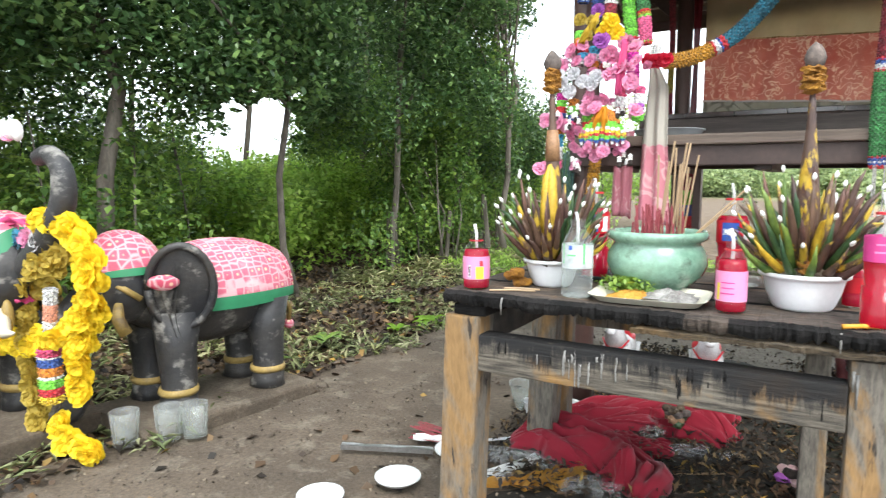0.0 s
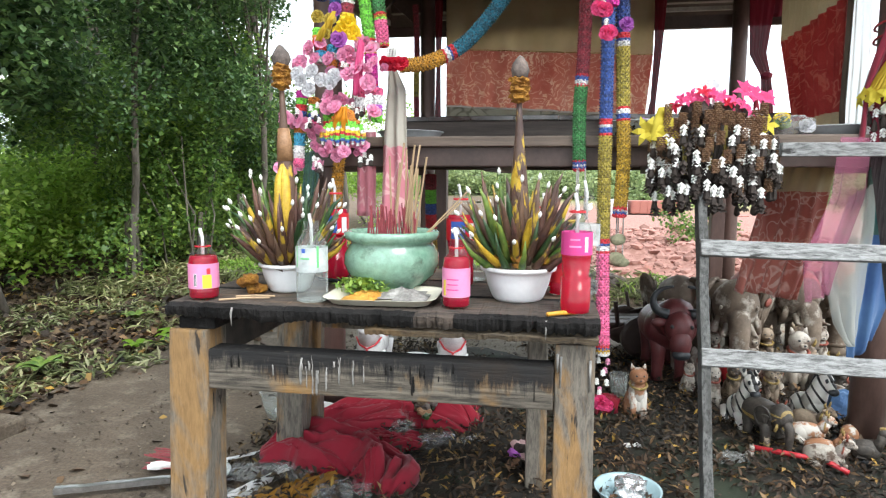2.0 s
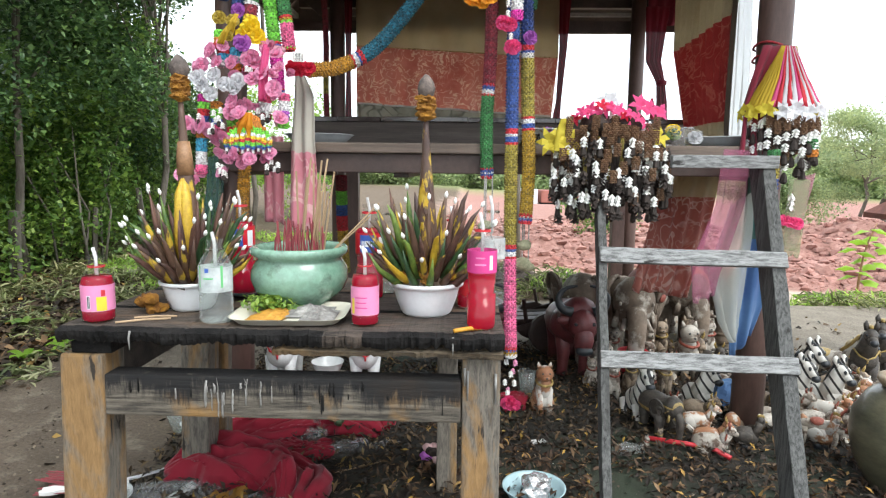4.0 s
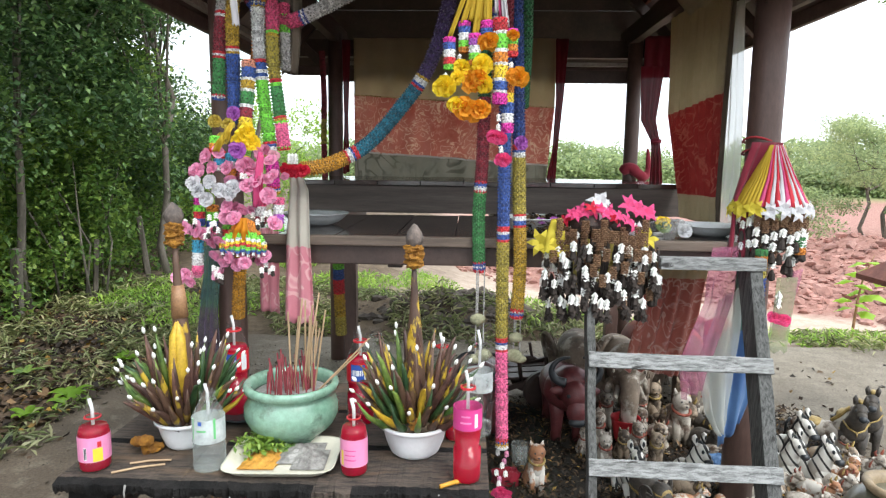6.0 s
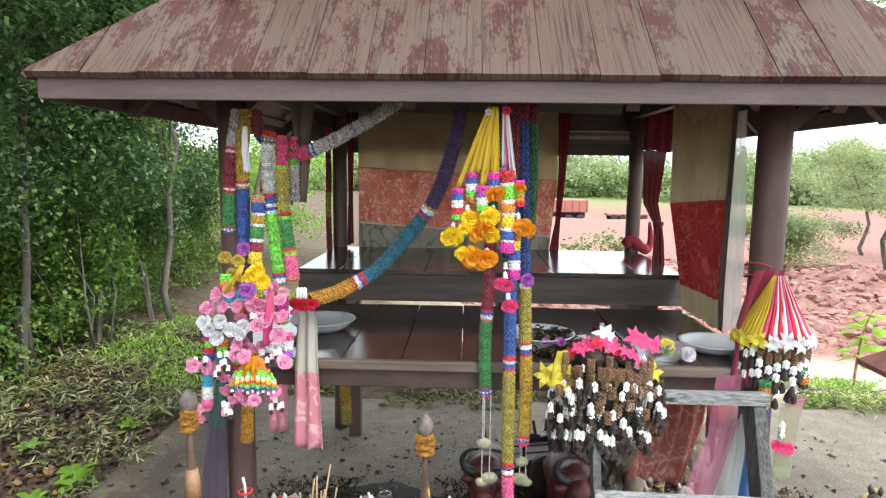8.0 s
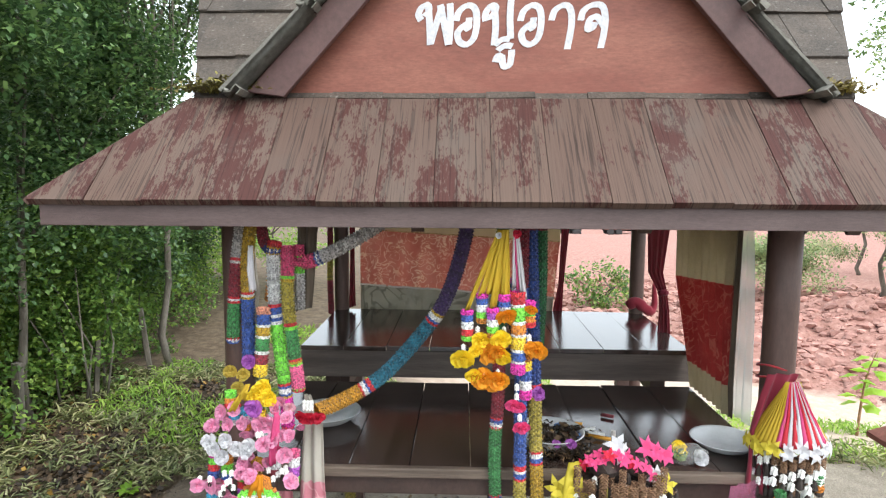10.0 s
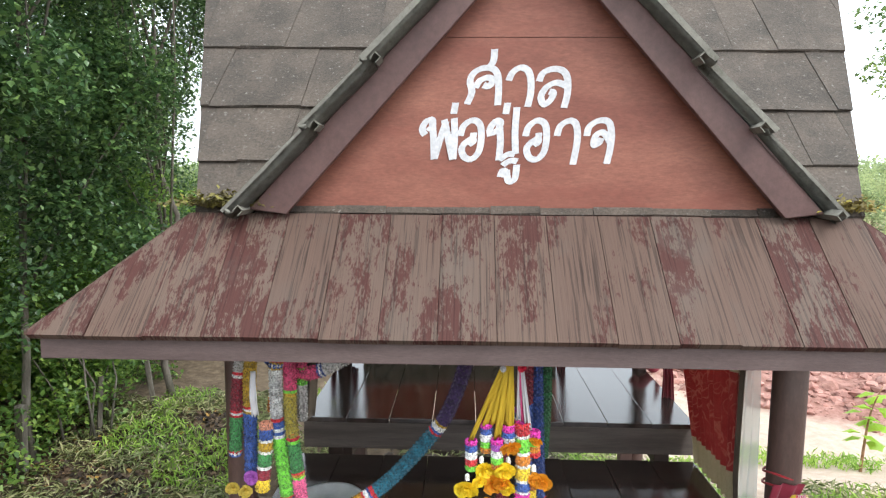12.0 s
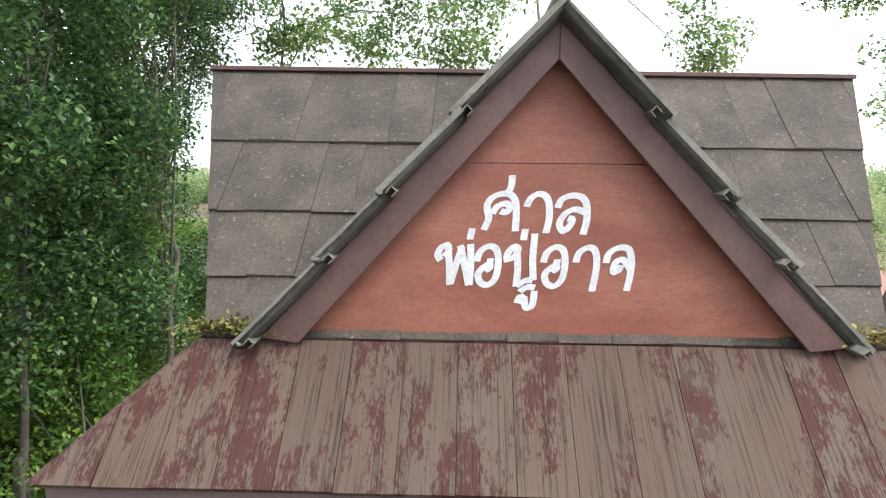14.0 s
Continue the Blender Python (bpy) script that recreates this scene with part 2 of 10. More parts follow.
def dirty_slab(name):
    """Pale worn concrete, trodden earth lying over all but the part that the pavilion shelters."""
    m, nt, nl, p = nodes_of(name)
    v = coords(nt, nl, shift=False)
    sx = nt.new("ShaderNodeSeparateXYZ")
    nl.new(v, sx.inputs[0])
    big, mid_, fine = noise_tex(nt, nl, v, 2.2, 6, 0.6), noise_tex(nt, nl, v, 9, 8, 0.7), noise_tex(nt, nl, v, 90, 8, 0.72)
    pale = ramp(nt, nl, mid_, ((0.3, (0.20, 0.168, 0.128)), (0.7, (0.31, 0.268, 0.21))))
    earth = mix(nt, nl, ramp(nt, nl, big, ((0.35, (0, 0, 0)), (0.65, (1, 1, 1)))), (0.074, 0.056, 0.039), (0.155, 0.119, 0.085))
    earth = mix(nt, nl, ramp(nt, nl, mid_, ((0.52, (0, 0, 0)), (0.66, (0.8, 0.8, 0.8)))), earth, (0.22, 0.185, 0.142))

    def span(sock, lo, hi):
        r = nt.new("ShaderNodeMapRange")
        r.interpolation_type = "SMOOTHSTEP"
        r.inputs["From Min"].default_value, r.inputs["From Max"].default_value = lo, hi
        nl.new(sock, r.inputs["Value"])
        return r.outputs["Result"]
    swept = nt.new("ShaderNodeMath")
    swept.operation = "MULTIPLY"
    nl.new(span(sx.outputs["X"], -1.9, -1.0), swept.inputs[0])
    nl.new(span(sx.outputs["Y"], 0.1, 1.1), swept.inputs[1])
    cover_ = nt.new("ShaderNodeMath")
    cover_.operation = "MULTIPLY_ADD"
    cover_.inputs[1].default_value = -1.0
    nl.new(swept.outputs[0], cover_.inputs[0])
    nl.new(ramp(nt, nl, big, ((0.3, (0.85, 0.85, 0.85)), (0.7, (1.35, 1.35, 1.35)))), cover_.inputs[2])
    cover_.use_clamp = True
    col = mix(nt, nl, cover_.outputs[0], pale, earth)
    col = mix(nt, nl, 1.0, col, ramp(nt, nl, fine, ((0.3, (0.5, 0.5, 0.5)), (0.7, (1.3, 1.3, 1.3)))), "MULTIPLY")
    nl.new(col, p.inputs["Base Color"])
    p.inputs["Roughness"].default_value = 0.92
    bump(nt, nl, p, fine, 0.9, 0.008)
    return m


M = {}
M["roof_plank"] = painted_plank("roof_plank", (0.105, 0.068, 0.053), (0.060, 0.019, 0.016), 0.505, (1.0, 0.3, 0.3))
M["shingle"] = surface("shingle", (0.056, 0.045, 0.036), (0.110, 0.086, 0.068), 5, 0.85, 110, 0.9, (1, 1, 1), spots=(0.20, 0.19, 0.165), spot_at=(0.60, 0.70), spot_scale=60, amp=0.5)
M["fascia"] = surface("fascia", (0.088, 0.058, 0.055), (0.13, 0.09, 0.084), 4, 0.6, 60, 0.2, (1, 6, 6))
M["barge"] = surface("barge", (0.085, 0.042, 0.038), (0.12, 0.062, 0.055), 5, 0.55, 50, 0.2)
M["gable"] = surface("gable", (0.205, 0.064, 0.042), (0.30, 0.115, 0.076), 2.4, 0.6, 70, 0.12, (0.7, 1, 2.6), spots=(0.20, 0.055, 0.036), spot_at=(0.56, 0.75), spot_scale=3)
M["white_paint"] = surface("white_paint", (0.55, 0.55, 0.57), (0.66, 0.66, 0.68), 20, 0.5, 90, 0.1)
M["tile_grey"] = surface("tile_grey", (0.28, 0.26, 0.235), (0.42, 0.40, 0.37), 6, 0.85, 60, 0.4)
M["dark_wood"] = surface("dark_wood", (0.045, 0.028, 0.023), (0.085, 0.052, 0.042), 4, 0.55, 40, 0.3, (1, 1, 1))
M["post"] = surface("post", (0.084, 0.048, 0.040), (0.145, 0.086, 0.070), 3, 0.5, 60, 0.25, (1, 1, 0.3))
M["deck"] = surface("deck", (0.036, 0.024, 0.02), (0.075, 0.05, 0.042), 3, 0.13, 50, 0.06, (6, 0.5, 1), spec=0.8)
M["deck_edge"] = surface("deck_edge", (0.10, 0.072, 0.055), (0.20, 0.15, 0.115), 4, 0.6, 40, 0.4, (0.4, 6, 6))
M["bench_front"] = surface("bench_front", (0.075, 0.056, 0.048), (0.15, 0.118, 0.098), 3, 0.6, 40, 0.4, (0.4, 6, 6), spots=(0.16, 0.19, 0.20), spot_at=(0.62, 0.72), spot_scale=2.5)
M["old_wood"] = surface("old_wood", (0.16, 0.135, 0.105), (0.30, 0.25, 0.19), 4, 0.8, 45, 0.6, (4, 4, 0.5), spots=(0.42, 0.25, 0.09), spot_at=(0.6, 0.7), spot_scale=3.5)
M["concrete"] = dirty_slab("concrete")
M["char_wood"] = surface("char_wood", (0.022, 0.021, 0.02), (0.08, 0.068, 0.056), 3.5, 0.75, 45, 0.7, (0.7, 6, 5))
M["bark"] = surface("bark", (0.09, 0.075, 0.06), (0.2, 0.175, 0.145), 5, 0.9, 40, 0.8, (2, 2, 0.5))
M["leaf_a"] = leafy("leaf_a", ((0.0, (0.042, 0.085, 0.04)), (0.5, (0.086, 0.17, 0.068)), (1.0, (0.21, 0.33, 0.12))), 0.30, 0.38)
M["leaf_b"] = leafy("leaf_b", ((0.0, (0.075, 0.15, 0.044)), (0.5, (0.16, 0.29, 0.070)), (1.0, (0.36, 0.50, 0.125))), 0.38, 0.45)
M["leaf_bright"] = leafy("leaf_bright", ((0.0, (0.18, 0.31, 0.055)), (0.5, (0.33, 0.51, 0.10)), (1.0, (0.50, 0.66, 0.17))), 0.45, 0.55, 0.8)
# distance haze is mixed into these leaf colours; no real haze is built
M["leaf_far_haze"] = leafy("leaf_far_haze", ((0.0, (0.25, 0.32, 0.18)), (0.5, (0.36, 0.44, 0.24)), (1.0, (0.50, 0.57, 0.32))), 0.6, 0.5)
M["leaf_spray"] = leafy("leaf_spray", ((0.0, (0.09, 0.16, 0.06)), (0.5, (0.19, 0.28, 0.11)), (1.0, (0.34, 0.44, 0.18))), 0.5, 0.5)
M["grass"] = leafy("grass", ((0.0, (0.11, 0.13, 0.06)), (0.4, (0.24, 0.28, 0.12)), (0.75, (0.36, 0.37, 0.20)), (1.0, (0.52, 0.48, 0.33))), 0.6)
M["litter"] = leafy("litter", ((0.0, (0.012, 0.008, 0.005)), (0.45, (0.036, 0.021, 0.013)), (0.82, (0.10, 0.057, 0.032)), (0.95, (0.24, 0.15, 0.08)), (1.0, (0.44, 0.26, 0.05))), 0.7, 0.1)
M["grit"] = leafy("grit", ((0.0, (0.03, 0.022, 0.016)), (0.6, (0.09, 0.068, 0.05)), (1.0, (0.22, 0.18, 0.13))), 0.9, 0.05, 1.0)
m, nt, nl, p = nodes_of("char_apron")
v = coords(nt, nl, shift=False)
vx = coords(nt, nl, (9, 9, 1.2), shift=False)
vg = coords(nt, nl, (0.6, 6, 6), shift=False)
xyz = nt.new("ShaderNodeSeparateXYZ")
nl.new(v, xyz.inputs[0])
run = noise_tex(nt, nl, vx, 4, 9, 0.8, 0.3)
blot = noise_tex(nt, nl, v, 7, 4)
grain = noise_tex(nt, nl, vg, 16, 7, 0.65)
lift = nt.new("ShaderNodeMath")
lift.operation = "MULTIPLY_ADD"
lift.inputs[1].default_value, lift.inputs[2].default_value = 5.0, -2.20
nl.new(xyz.outputs["Z"], lift.inputs[0])
sum1 = nt.new("ShaderNodeMath")
sum1.operation = "ADD"
nl.new(lift.outputs[0], sum1.inputs[0])
nl.new(run, sum1.inputs[1])
sum2 = nt.new("ShaderNodeMath")
sum2.operation = "MULTIPLY_ADD"
sum2.inputs[1].default_value = 0.55
nl.new(blot, sum2.inputs[0])
nl.new(sum1.outputs[0], sum2.inputs[2])
bare = mix(nt, nl, ramp(nt, nl, grain, ((0.38, (0, 0, 0)), (0.6, (1, 1, 1)))), (0.045, 0.040, 0.034), (0.16, 0.14, 0.112))
bare = mix(nt, nl, ramp(nt, nl, blot, ((0.52, (0, 0, 0)), (0.64, (0.8, 0.8, 0.8)))), bare, (0.27, 0.15, 0.05))
soot = ramp(nt, nl, sum2.outputs[0], ((0.80, (0, 0, 0)), (0.95, (0.95, 0.95, 0.95))))
nl.new(mix(nt, nl, soot, bare, (0.018, 0.018, 0.019)), p.inputs["Base Color"])
p.inputs["Roughness"].default_value, p.inputs["Specular IOR Level"].default_value = 0.85, 0.2
bump(nt, nl, p, grain, 0.8, 0.006)
M["char_apron"] = m


def thin_plastic(name, c, gloss, body=0.85):
    """Clear sheet plastic: what lies behind, a little haze and a shine that grows at the edges."""
    m, nt, nl, p = nodes_of(name)
    v = coords(nt, nl)
    haze = noise_tex(nt, nl, v, 18, 4)
    p.inputs["Base Color"].default_value = (*(body * k for k in c), 1)
    p.inputs["Roughness"].default_value = 0.12
    bump(nt, nl, p, haze, 0.35, 0.004)
    t = nt.new("ShaderNodeBsdfTransparent")
    t.inputs["Color"].default_value = (*c, 1)
    x = nt.new("ShaderNodeMixShader")
    rim = nt.new("ShaderNodeLayerWeight")
    rim.inputs["Blend"].default_value = 0.25
    shine = ramp(nt, nl, haze, ((0.35, (gloss * 0.5,) * 3), (0.7, (gloss * 1.4,) * 3)))
    nl.new(mix(nt, nl, ramp(nt, nl, rim.outputs["Facing"], ((0.25, (0, 0, 0)), (1.0, (0.8, 0.8, 0.8)))), shine, (0.7, 0.7, 0.7)), x.inputs["Fac"])
    nl.new(t.outputs[0], x.inputs[1])
    nl.new(p.outputs[0], x.inputs[2])
    nl.new(x.outputs[0], nt["Material Output"].inputs["Surface"])
    return m


def weathered(name, along, dark, grey, ochre, at, rough=0.8):
    """Split, sun-bleached timber: grey fibres, ochre where the grey has worn off, dark cracks along the grain."""
    m, nt, nl, p = nodes_of(name)
    v = coords(nt, nl, along)
    v2 = coords(nt, nl, tuple(0.5 * k + 0.5 * min(along) for k in along))
    fibre = noise_tex(nt, nl, v, 24, 9, 0.75, 0.4)
    patch = noise_tex(nt, nl, v2, 3.2, 7, 0.65, 0.5)
    crack = noise_tex(nt, nl, v, 7, 5, 0.6, 0.3)
    col = mix(nt, nl, ramp(nt, nl, fibre, ((0.38, (0, 0, 0)), (0.58, (1, 1, 1)))), tuple(0.75 * k for k in dark), grey)
    worn = mix(nt, nl, ramp(nt, nl, fibre, ((0.3, (0, 0, 0)), (0.6, (1, 1, 1)))), tuple(0.6 * k for k in ochre), ochre)
    col = mix(nt, nl, ramp(nt, nl, patch, ((at, (0, 0, 0)), (at + 0.10, (0.9, 0.9, 0.9)))), col, worn)
    col = mix(nt, nl, ramp(nt, nl, crack, ((0.33, (0.95, 0.95, 0.95)), (0.37, (0, 0, 0)))), col, (0.016, 0.014, 0.012))
    nl.new(col, p.inputs["Base Color"])
    p.inputs["Roughness"].default_value = rough
    bump(nt, nl, p, fibre, 0.7, 0.004)
    return m


M["leg_wood"] = weathered("leg_wood", (5, 5, 0.9), (0.10, 0.088, 0.072), (0.185, 0.163, 0.134), (0.30, 0.17, 0.06), 0.48)
M["table_top"] = weathered("table_top", (0.8, 5, 5), (0.020, 0.016, 0.013), (0.085, 0.064, 0.050), (0.13, 0.085, 0.053), 0.52, 0.95)
M["plank_bare"] = weathered("plank_bare", (0.6, 6, 6), (0.05, 0.04, 0.03), (0.17, 0.13, 0.085), (0.26, 0.155, 0.06), 0.50)
M["ladder_rail"] = weathered("ladder_rail", (6, 6, 0.6), (0.028, 0.029, 0.028), (0.115, 0.116, 0.111), (0.055, 0.054, 0.05), 0.50)
M["ladder_rung"] = weathered("ladder_rung", (0.9, 5, 5), (0.10, 0.101, 0.10), (0.30, 0.305, 0.30), (0.17, 0.168, 0.16), 0.55)
M["tile_raw"] = surface("tile_raw", (0.13, 0.125, 0.105), (0.25, 0.24, 0.205), 7, 0.85, 50, 0.5, spots=(0.07, 0.065, 0.045), spot_at=(0.55, 0.7), spot_scale=14)
M["verge"] = surface("verge", (0.11, 0.108, 0.092), (0.25, 0.248, 0.215), 6, 0.8, 50, 0.5, spots=(0.05, 0.048, 0.036), spot_at=(0.55, 0.7), spot_scale=12)
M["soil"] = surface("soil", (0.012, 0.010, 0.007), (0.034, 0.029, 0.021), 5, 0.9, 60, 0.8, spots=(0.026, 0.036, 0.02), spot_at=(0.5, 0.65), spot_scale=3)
M["charcoal"] = surface("charcoal", (0.006, 0.006, 0.006), (0.024, 0.022, 0.021), 16, 0.85, 70, 1.0, spots=(0.10, 0.09, 0.08), spot_at=(0.66, 0.74), spot_scale=26, spec=0.2, dist=0.01)
M["wax"] = surface("wax", (0.16, 0.155, 0.145), (0.34, 0.33, 0.31), 30, 0.5, 90, 0.2)
M["straw"] = thin_plastic("straw", (0.95, 0.95, 0.95), 0.65)
M["pet"] = thin_plastic("pet", (0.975, 0.98, 0.98), 0.045, 0.25)
M["clear_plastic"] = glass("clear_plastic", (0.9, 0.93, 0.93), 0.25, 1.2)
M["water"] = thin_plastic("water", (0.95, 0.965, 0.96), 0.05, 0.6)
M["cloudy_pet"] = thin_plastic("cloudy_pet", (0.94, 0.965, 0.95), 0.08, 0.75)


def drink(name, c, deep):
    """Coloured liquid that lets light through and shines on its front."""
    m, nt, nl, p = nodes_of(name)
    v = coords(nt, nl)
    f = noise_tex(nt, nl, v, 14, 3)
    col = ramp(nt, nl, f, ((0.3, deep), (0.7, c)))
    nl.new(col, p.inputs["Base Color"])
    p.inputs["Roughness"].default_value, p.inputs["Coat Weight"].default_value = 0.10, 0.7
    t, g = nt.new("ShaderNodeBsdfTranslucent"), nt.new("ShaderNodeBsdfTransparent")
    t.inputs["Color"].default_value = (0.86, 0.004, 0.06, 1)
    g.inputs["Color"].default_value = (0.84, 0.008, 0.05, 1)
    x, y = nt.new("ShaderNodeMixShader"), nt.new("ShaderNodeMixShader")
    x.inputs["Fac"].default_value, y.inputs["Fac"].default_value = 0.45, 0.62
    nl.new(t.outputs[0], x.inputs[1])
    nl.new(g.outputs[0], x.inputs[2])
    nl.new(p.outputs[0], y.inputs[1])
    nl.new(x.outputs[0], y.inputs[2])
    nl.new(y.outputs[0], nt["Material Output"].inputs["Surface"])
    return m


M["red_drink"] = drink("red_drink", (0.62, 0.003, 0.055), (0.42, 0.001, 0.03))
M["red_plastic"] = plain("red_plastic", (0.55, 0.03, 0.04), 0.35)
M["red_label"] = plain("red_label", (0.55, 0.012, 0.025), 0.3)
M["pink_label"] = plain("pink_label", (0.76, 0.26, 0.46), 0.4)
M["magenta_print"] = plain("magenta_print", (0.62, 0.05, 0.24), 0.4)
M["white_label"] = thin_plastic("white_label", (0.88, 0.94, 0.94), 0.50)
M["blue_print"] = plain("blue_print", (0.03, 0.09, 0.38), 0.35)
M["green_print"] = plain("green_print", (0.12, 0.45, 0.16), 0.4)
M["yellow_print"] = plain("yellow_print", (0.75, 0.58, 0.05), 0.4)
M["white_plastic"] = plain("white_plastic", (0.74, 0.75, 0.76), 0.35)
M["cream_plastic"] = plain("cream_plastic", (0.66, 0.63, 0.52), 0.45)
M["celadon"] = surface("celadon", (0.165, 0.31, 0.225), (0.27, 0.43, 0.33), 9, 0.22, 60, 0.1, spots=(0.085, 0.12, 0.09), spot_at=(0.56, 0.70), spot_scale=17, coat=0.4)
M["dark_glaze"] = plain("dark_glaze", (0.04, 0.045, 0.05), 0.25)
M["ash"] = surface("ash", (0.16, 0.15, 0.14), (0.34, 0.33, 0.31), 30, 0.95, 120, 0.6)
M["incense_red"] = plain("incense_red", (0.26, 0.045, 0.055), 0.7)
M["incense_tan"] = plain("incense_tan", (0.42, 0.29, 0.17), 0.7)
M["leaf_green"] = surface("leaf_green", (0.06, 0.13, 0.03), (0.20, 0.28, 0.05), 30, 0.4, 120, 0.3)
M["leaf_dark"] = surface("leaf_dark", (0.02, 0.055, 0.022), (0.05, 0.1, 0.03), 30, 0.4, 120, 0.3)
M["leaf_brown"] = surface("leaf_brown", (0.05, 0.022, 0.02), (0.15, 0.07, 0.045), 30, 0.55, 120, 0.4)
M["leaf_yellow"] = surface("leaf_yellow", (0.44, 0.27, 0.02), (0.62, 0.41, 0.04), 30, 0.45, 120, 0.3, spots=(0.25, 0.12, 0.04), spot_at=(0.62, 0.7), spot_scale=40)
M["leaf_tan"] = surface("leaf_tan", (0.22, 0.11, 0.05), (0.36, 0.20, 0.10), 30, 0.5, 120, 0.3)
M["cone_leaf"] = surface("cone_leaf", (0.05, 0.026, 0.024), (0.15, 0.085, 0.05), 12, 0.5, 80, 0.3, (1, 1, 0.5), spots=(0.46, 0.31, 0.03), spot_at=(0.53, 0.58), spot_scale=28)
M["dry_leaf"] = surface("dry_leaf", (0.05, 0.035, 0.025), (0.13, 0.09, 0.05), 20, 0.8, 80, 0.6)
M["marigold_old"] = surface("marigold_old", (0.26, 0.105, 0.015), (0.52, 0.24, 0.02), 40, 0.8, 200, 1.0, dist=0.01)
M["withered"] = surface("withered", (0.07, 0.06, 0.055), (0.18, 0.14, 0.12), 30, 0.9, 120, 0.6)
M["white_bud"] = plain("white_bud", (0.82, 0.82, 0.78), 0.5)
M["orange_food"] = surface("orange_food", (0.42, 0.19, 0.02), (0.62, 0.32, 0.05), 40, 0.6, 160, 0.7)
M["herb"] = leafy("herb", ((0.0, (0.10, 0.2, 0.03)), (1.0, (0.3, 0.42, 0.07))), 0.5)
M["candle"] = plain("candle", (0.62, 0.30, 0.03), 0.5)


def yarn(name, c):
    """Crocheted garland yarn, each floret a little different."""
    return surface(name, tuple(0.85 * k for k in c), tuple(min(1, 1.1 * k) for k in c), 60, 0.85, 300, 0.4, island=0.45, sheen=0.25, dist=0.001, spots=tuple(0.30 * k for k in c), spot_at=(0.52, 0.60), spot_scale=170)


YARN = {"red": (0.50, 0.02, 0.03), "maroon": (0.22, 0.02, 0.035), "green": (0.045, 0.21, 0.06), "lime": (0.16, 0.55, 0.05), "blue": (0.035, 0.085, 0.30), "navy": (0.02, 0.05, 0.20), "teal": (0.015, 0.13, 0.19),
        "gold": (0.42, 0.26, 0.02), "olive": (0.34, 0.27, 0.04), "orange": (0.55, 0.19, 0.02), "amber": (0.45, 0.21, 0.01), "pink": (0.72, 0.12, 0.27), "rose": (0.62, 0.07, 0.17), "magenta": (0.62, 0.03, 0.33), "purple": (0.045, 0.022, 0.085),
        "white": (0.60, 0.60, 0.59), "grey": (0.42, 0.40, 0.38), "salmon": (0.65, 0.28, 0.18), "sky": (0.05, 0.33, 0.50), "darkgreen": (0.02, 0.12, 0.04), "violet": (0.32, 0.07, 0.38), "yellow": (0.70, 0.50, 0.03)}
for k, c in YARN.items():
    M["y_" + k] = yarn("yarn_" + k, c)


def petal(name, c, trans=0.42):
    m = leafy(name, ((0.0, tuple(0.75 * k for k in c)), (0.5, c), (1.0, tuple(min(1, 1.2 * k + 0.02) for k in c))), 0.7, trans, 1.0)
    return m


for k, c in {"pink": (0.82, 0.36, 0.54), "white": (0.70, 0.70, 0.72), "yellow": (0.92, 0.68, 0.025), "orange": (0.80, 0.33, 0.01), "violet": (0.42, 0.12, 0.48), "red": (0.68, 0.02, 0.06), "hot": (0.84, 0.09, 0.27), "lemon": (0.72, 0.60, 0.06), "old_yellow": (0.56, 0.42, 0.07), "dusty": (0.60, 0.42, 0.42)}.items():
    M["p_" + k] = petal("petal_" + k, c)
M["ribbon_yellow"] = petal("ribbon_yellow", (0.72, 0.50, 0.04), 0.4)
M["ribbon_red"] = petal("ribbon_red", (0.65, 0.03, 0.05), 0.3)
M["ribbon_white"] = petal("ribbon_white", (0.78, 0.76, 0.78), 0.4)
M["ribbon_pink"] = petal("ribbon_pink", (0.78, 0.10, 0.28), 0.4)
M["bead_brown"] = surface("bead_brown", (0.16, 0.085, 0.045), (0.30, 0.175, 0.10), 60, 0.7, 200, 0.4, island=0.3)
M["bead_dark"] = surface("bead_dark", (0.02, 0.014, 0.011), (0.05, 0.035, 0.028), 60, 0.8, 200, 0.4, island=0.3)


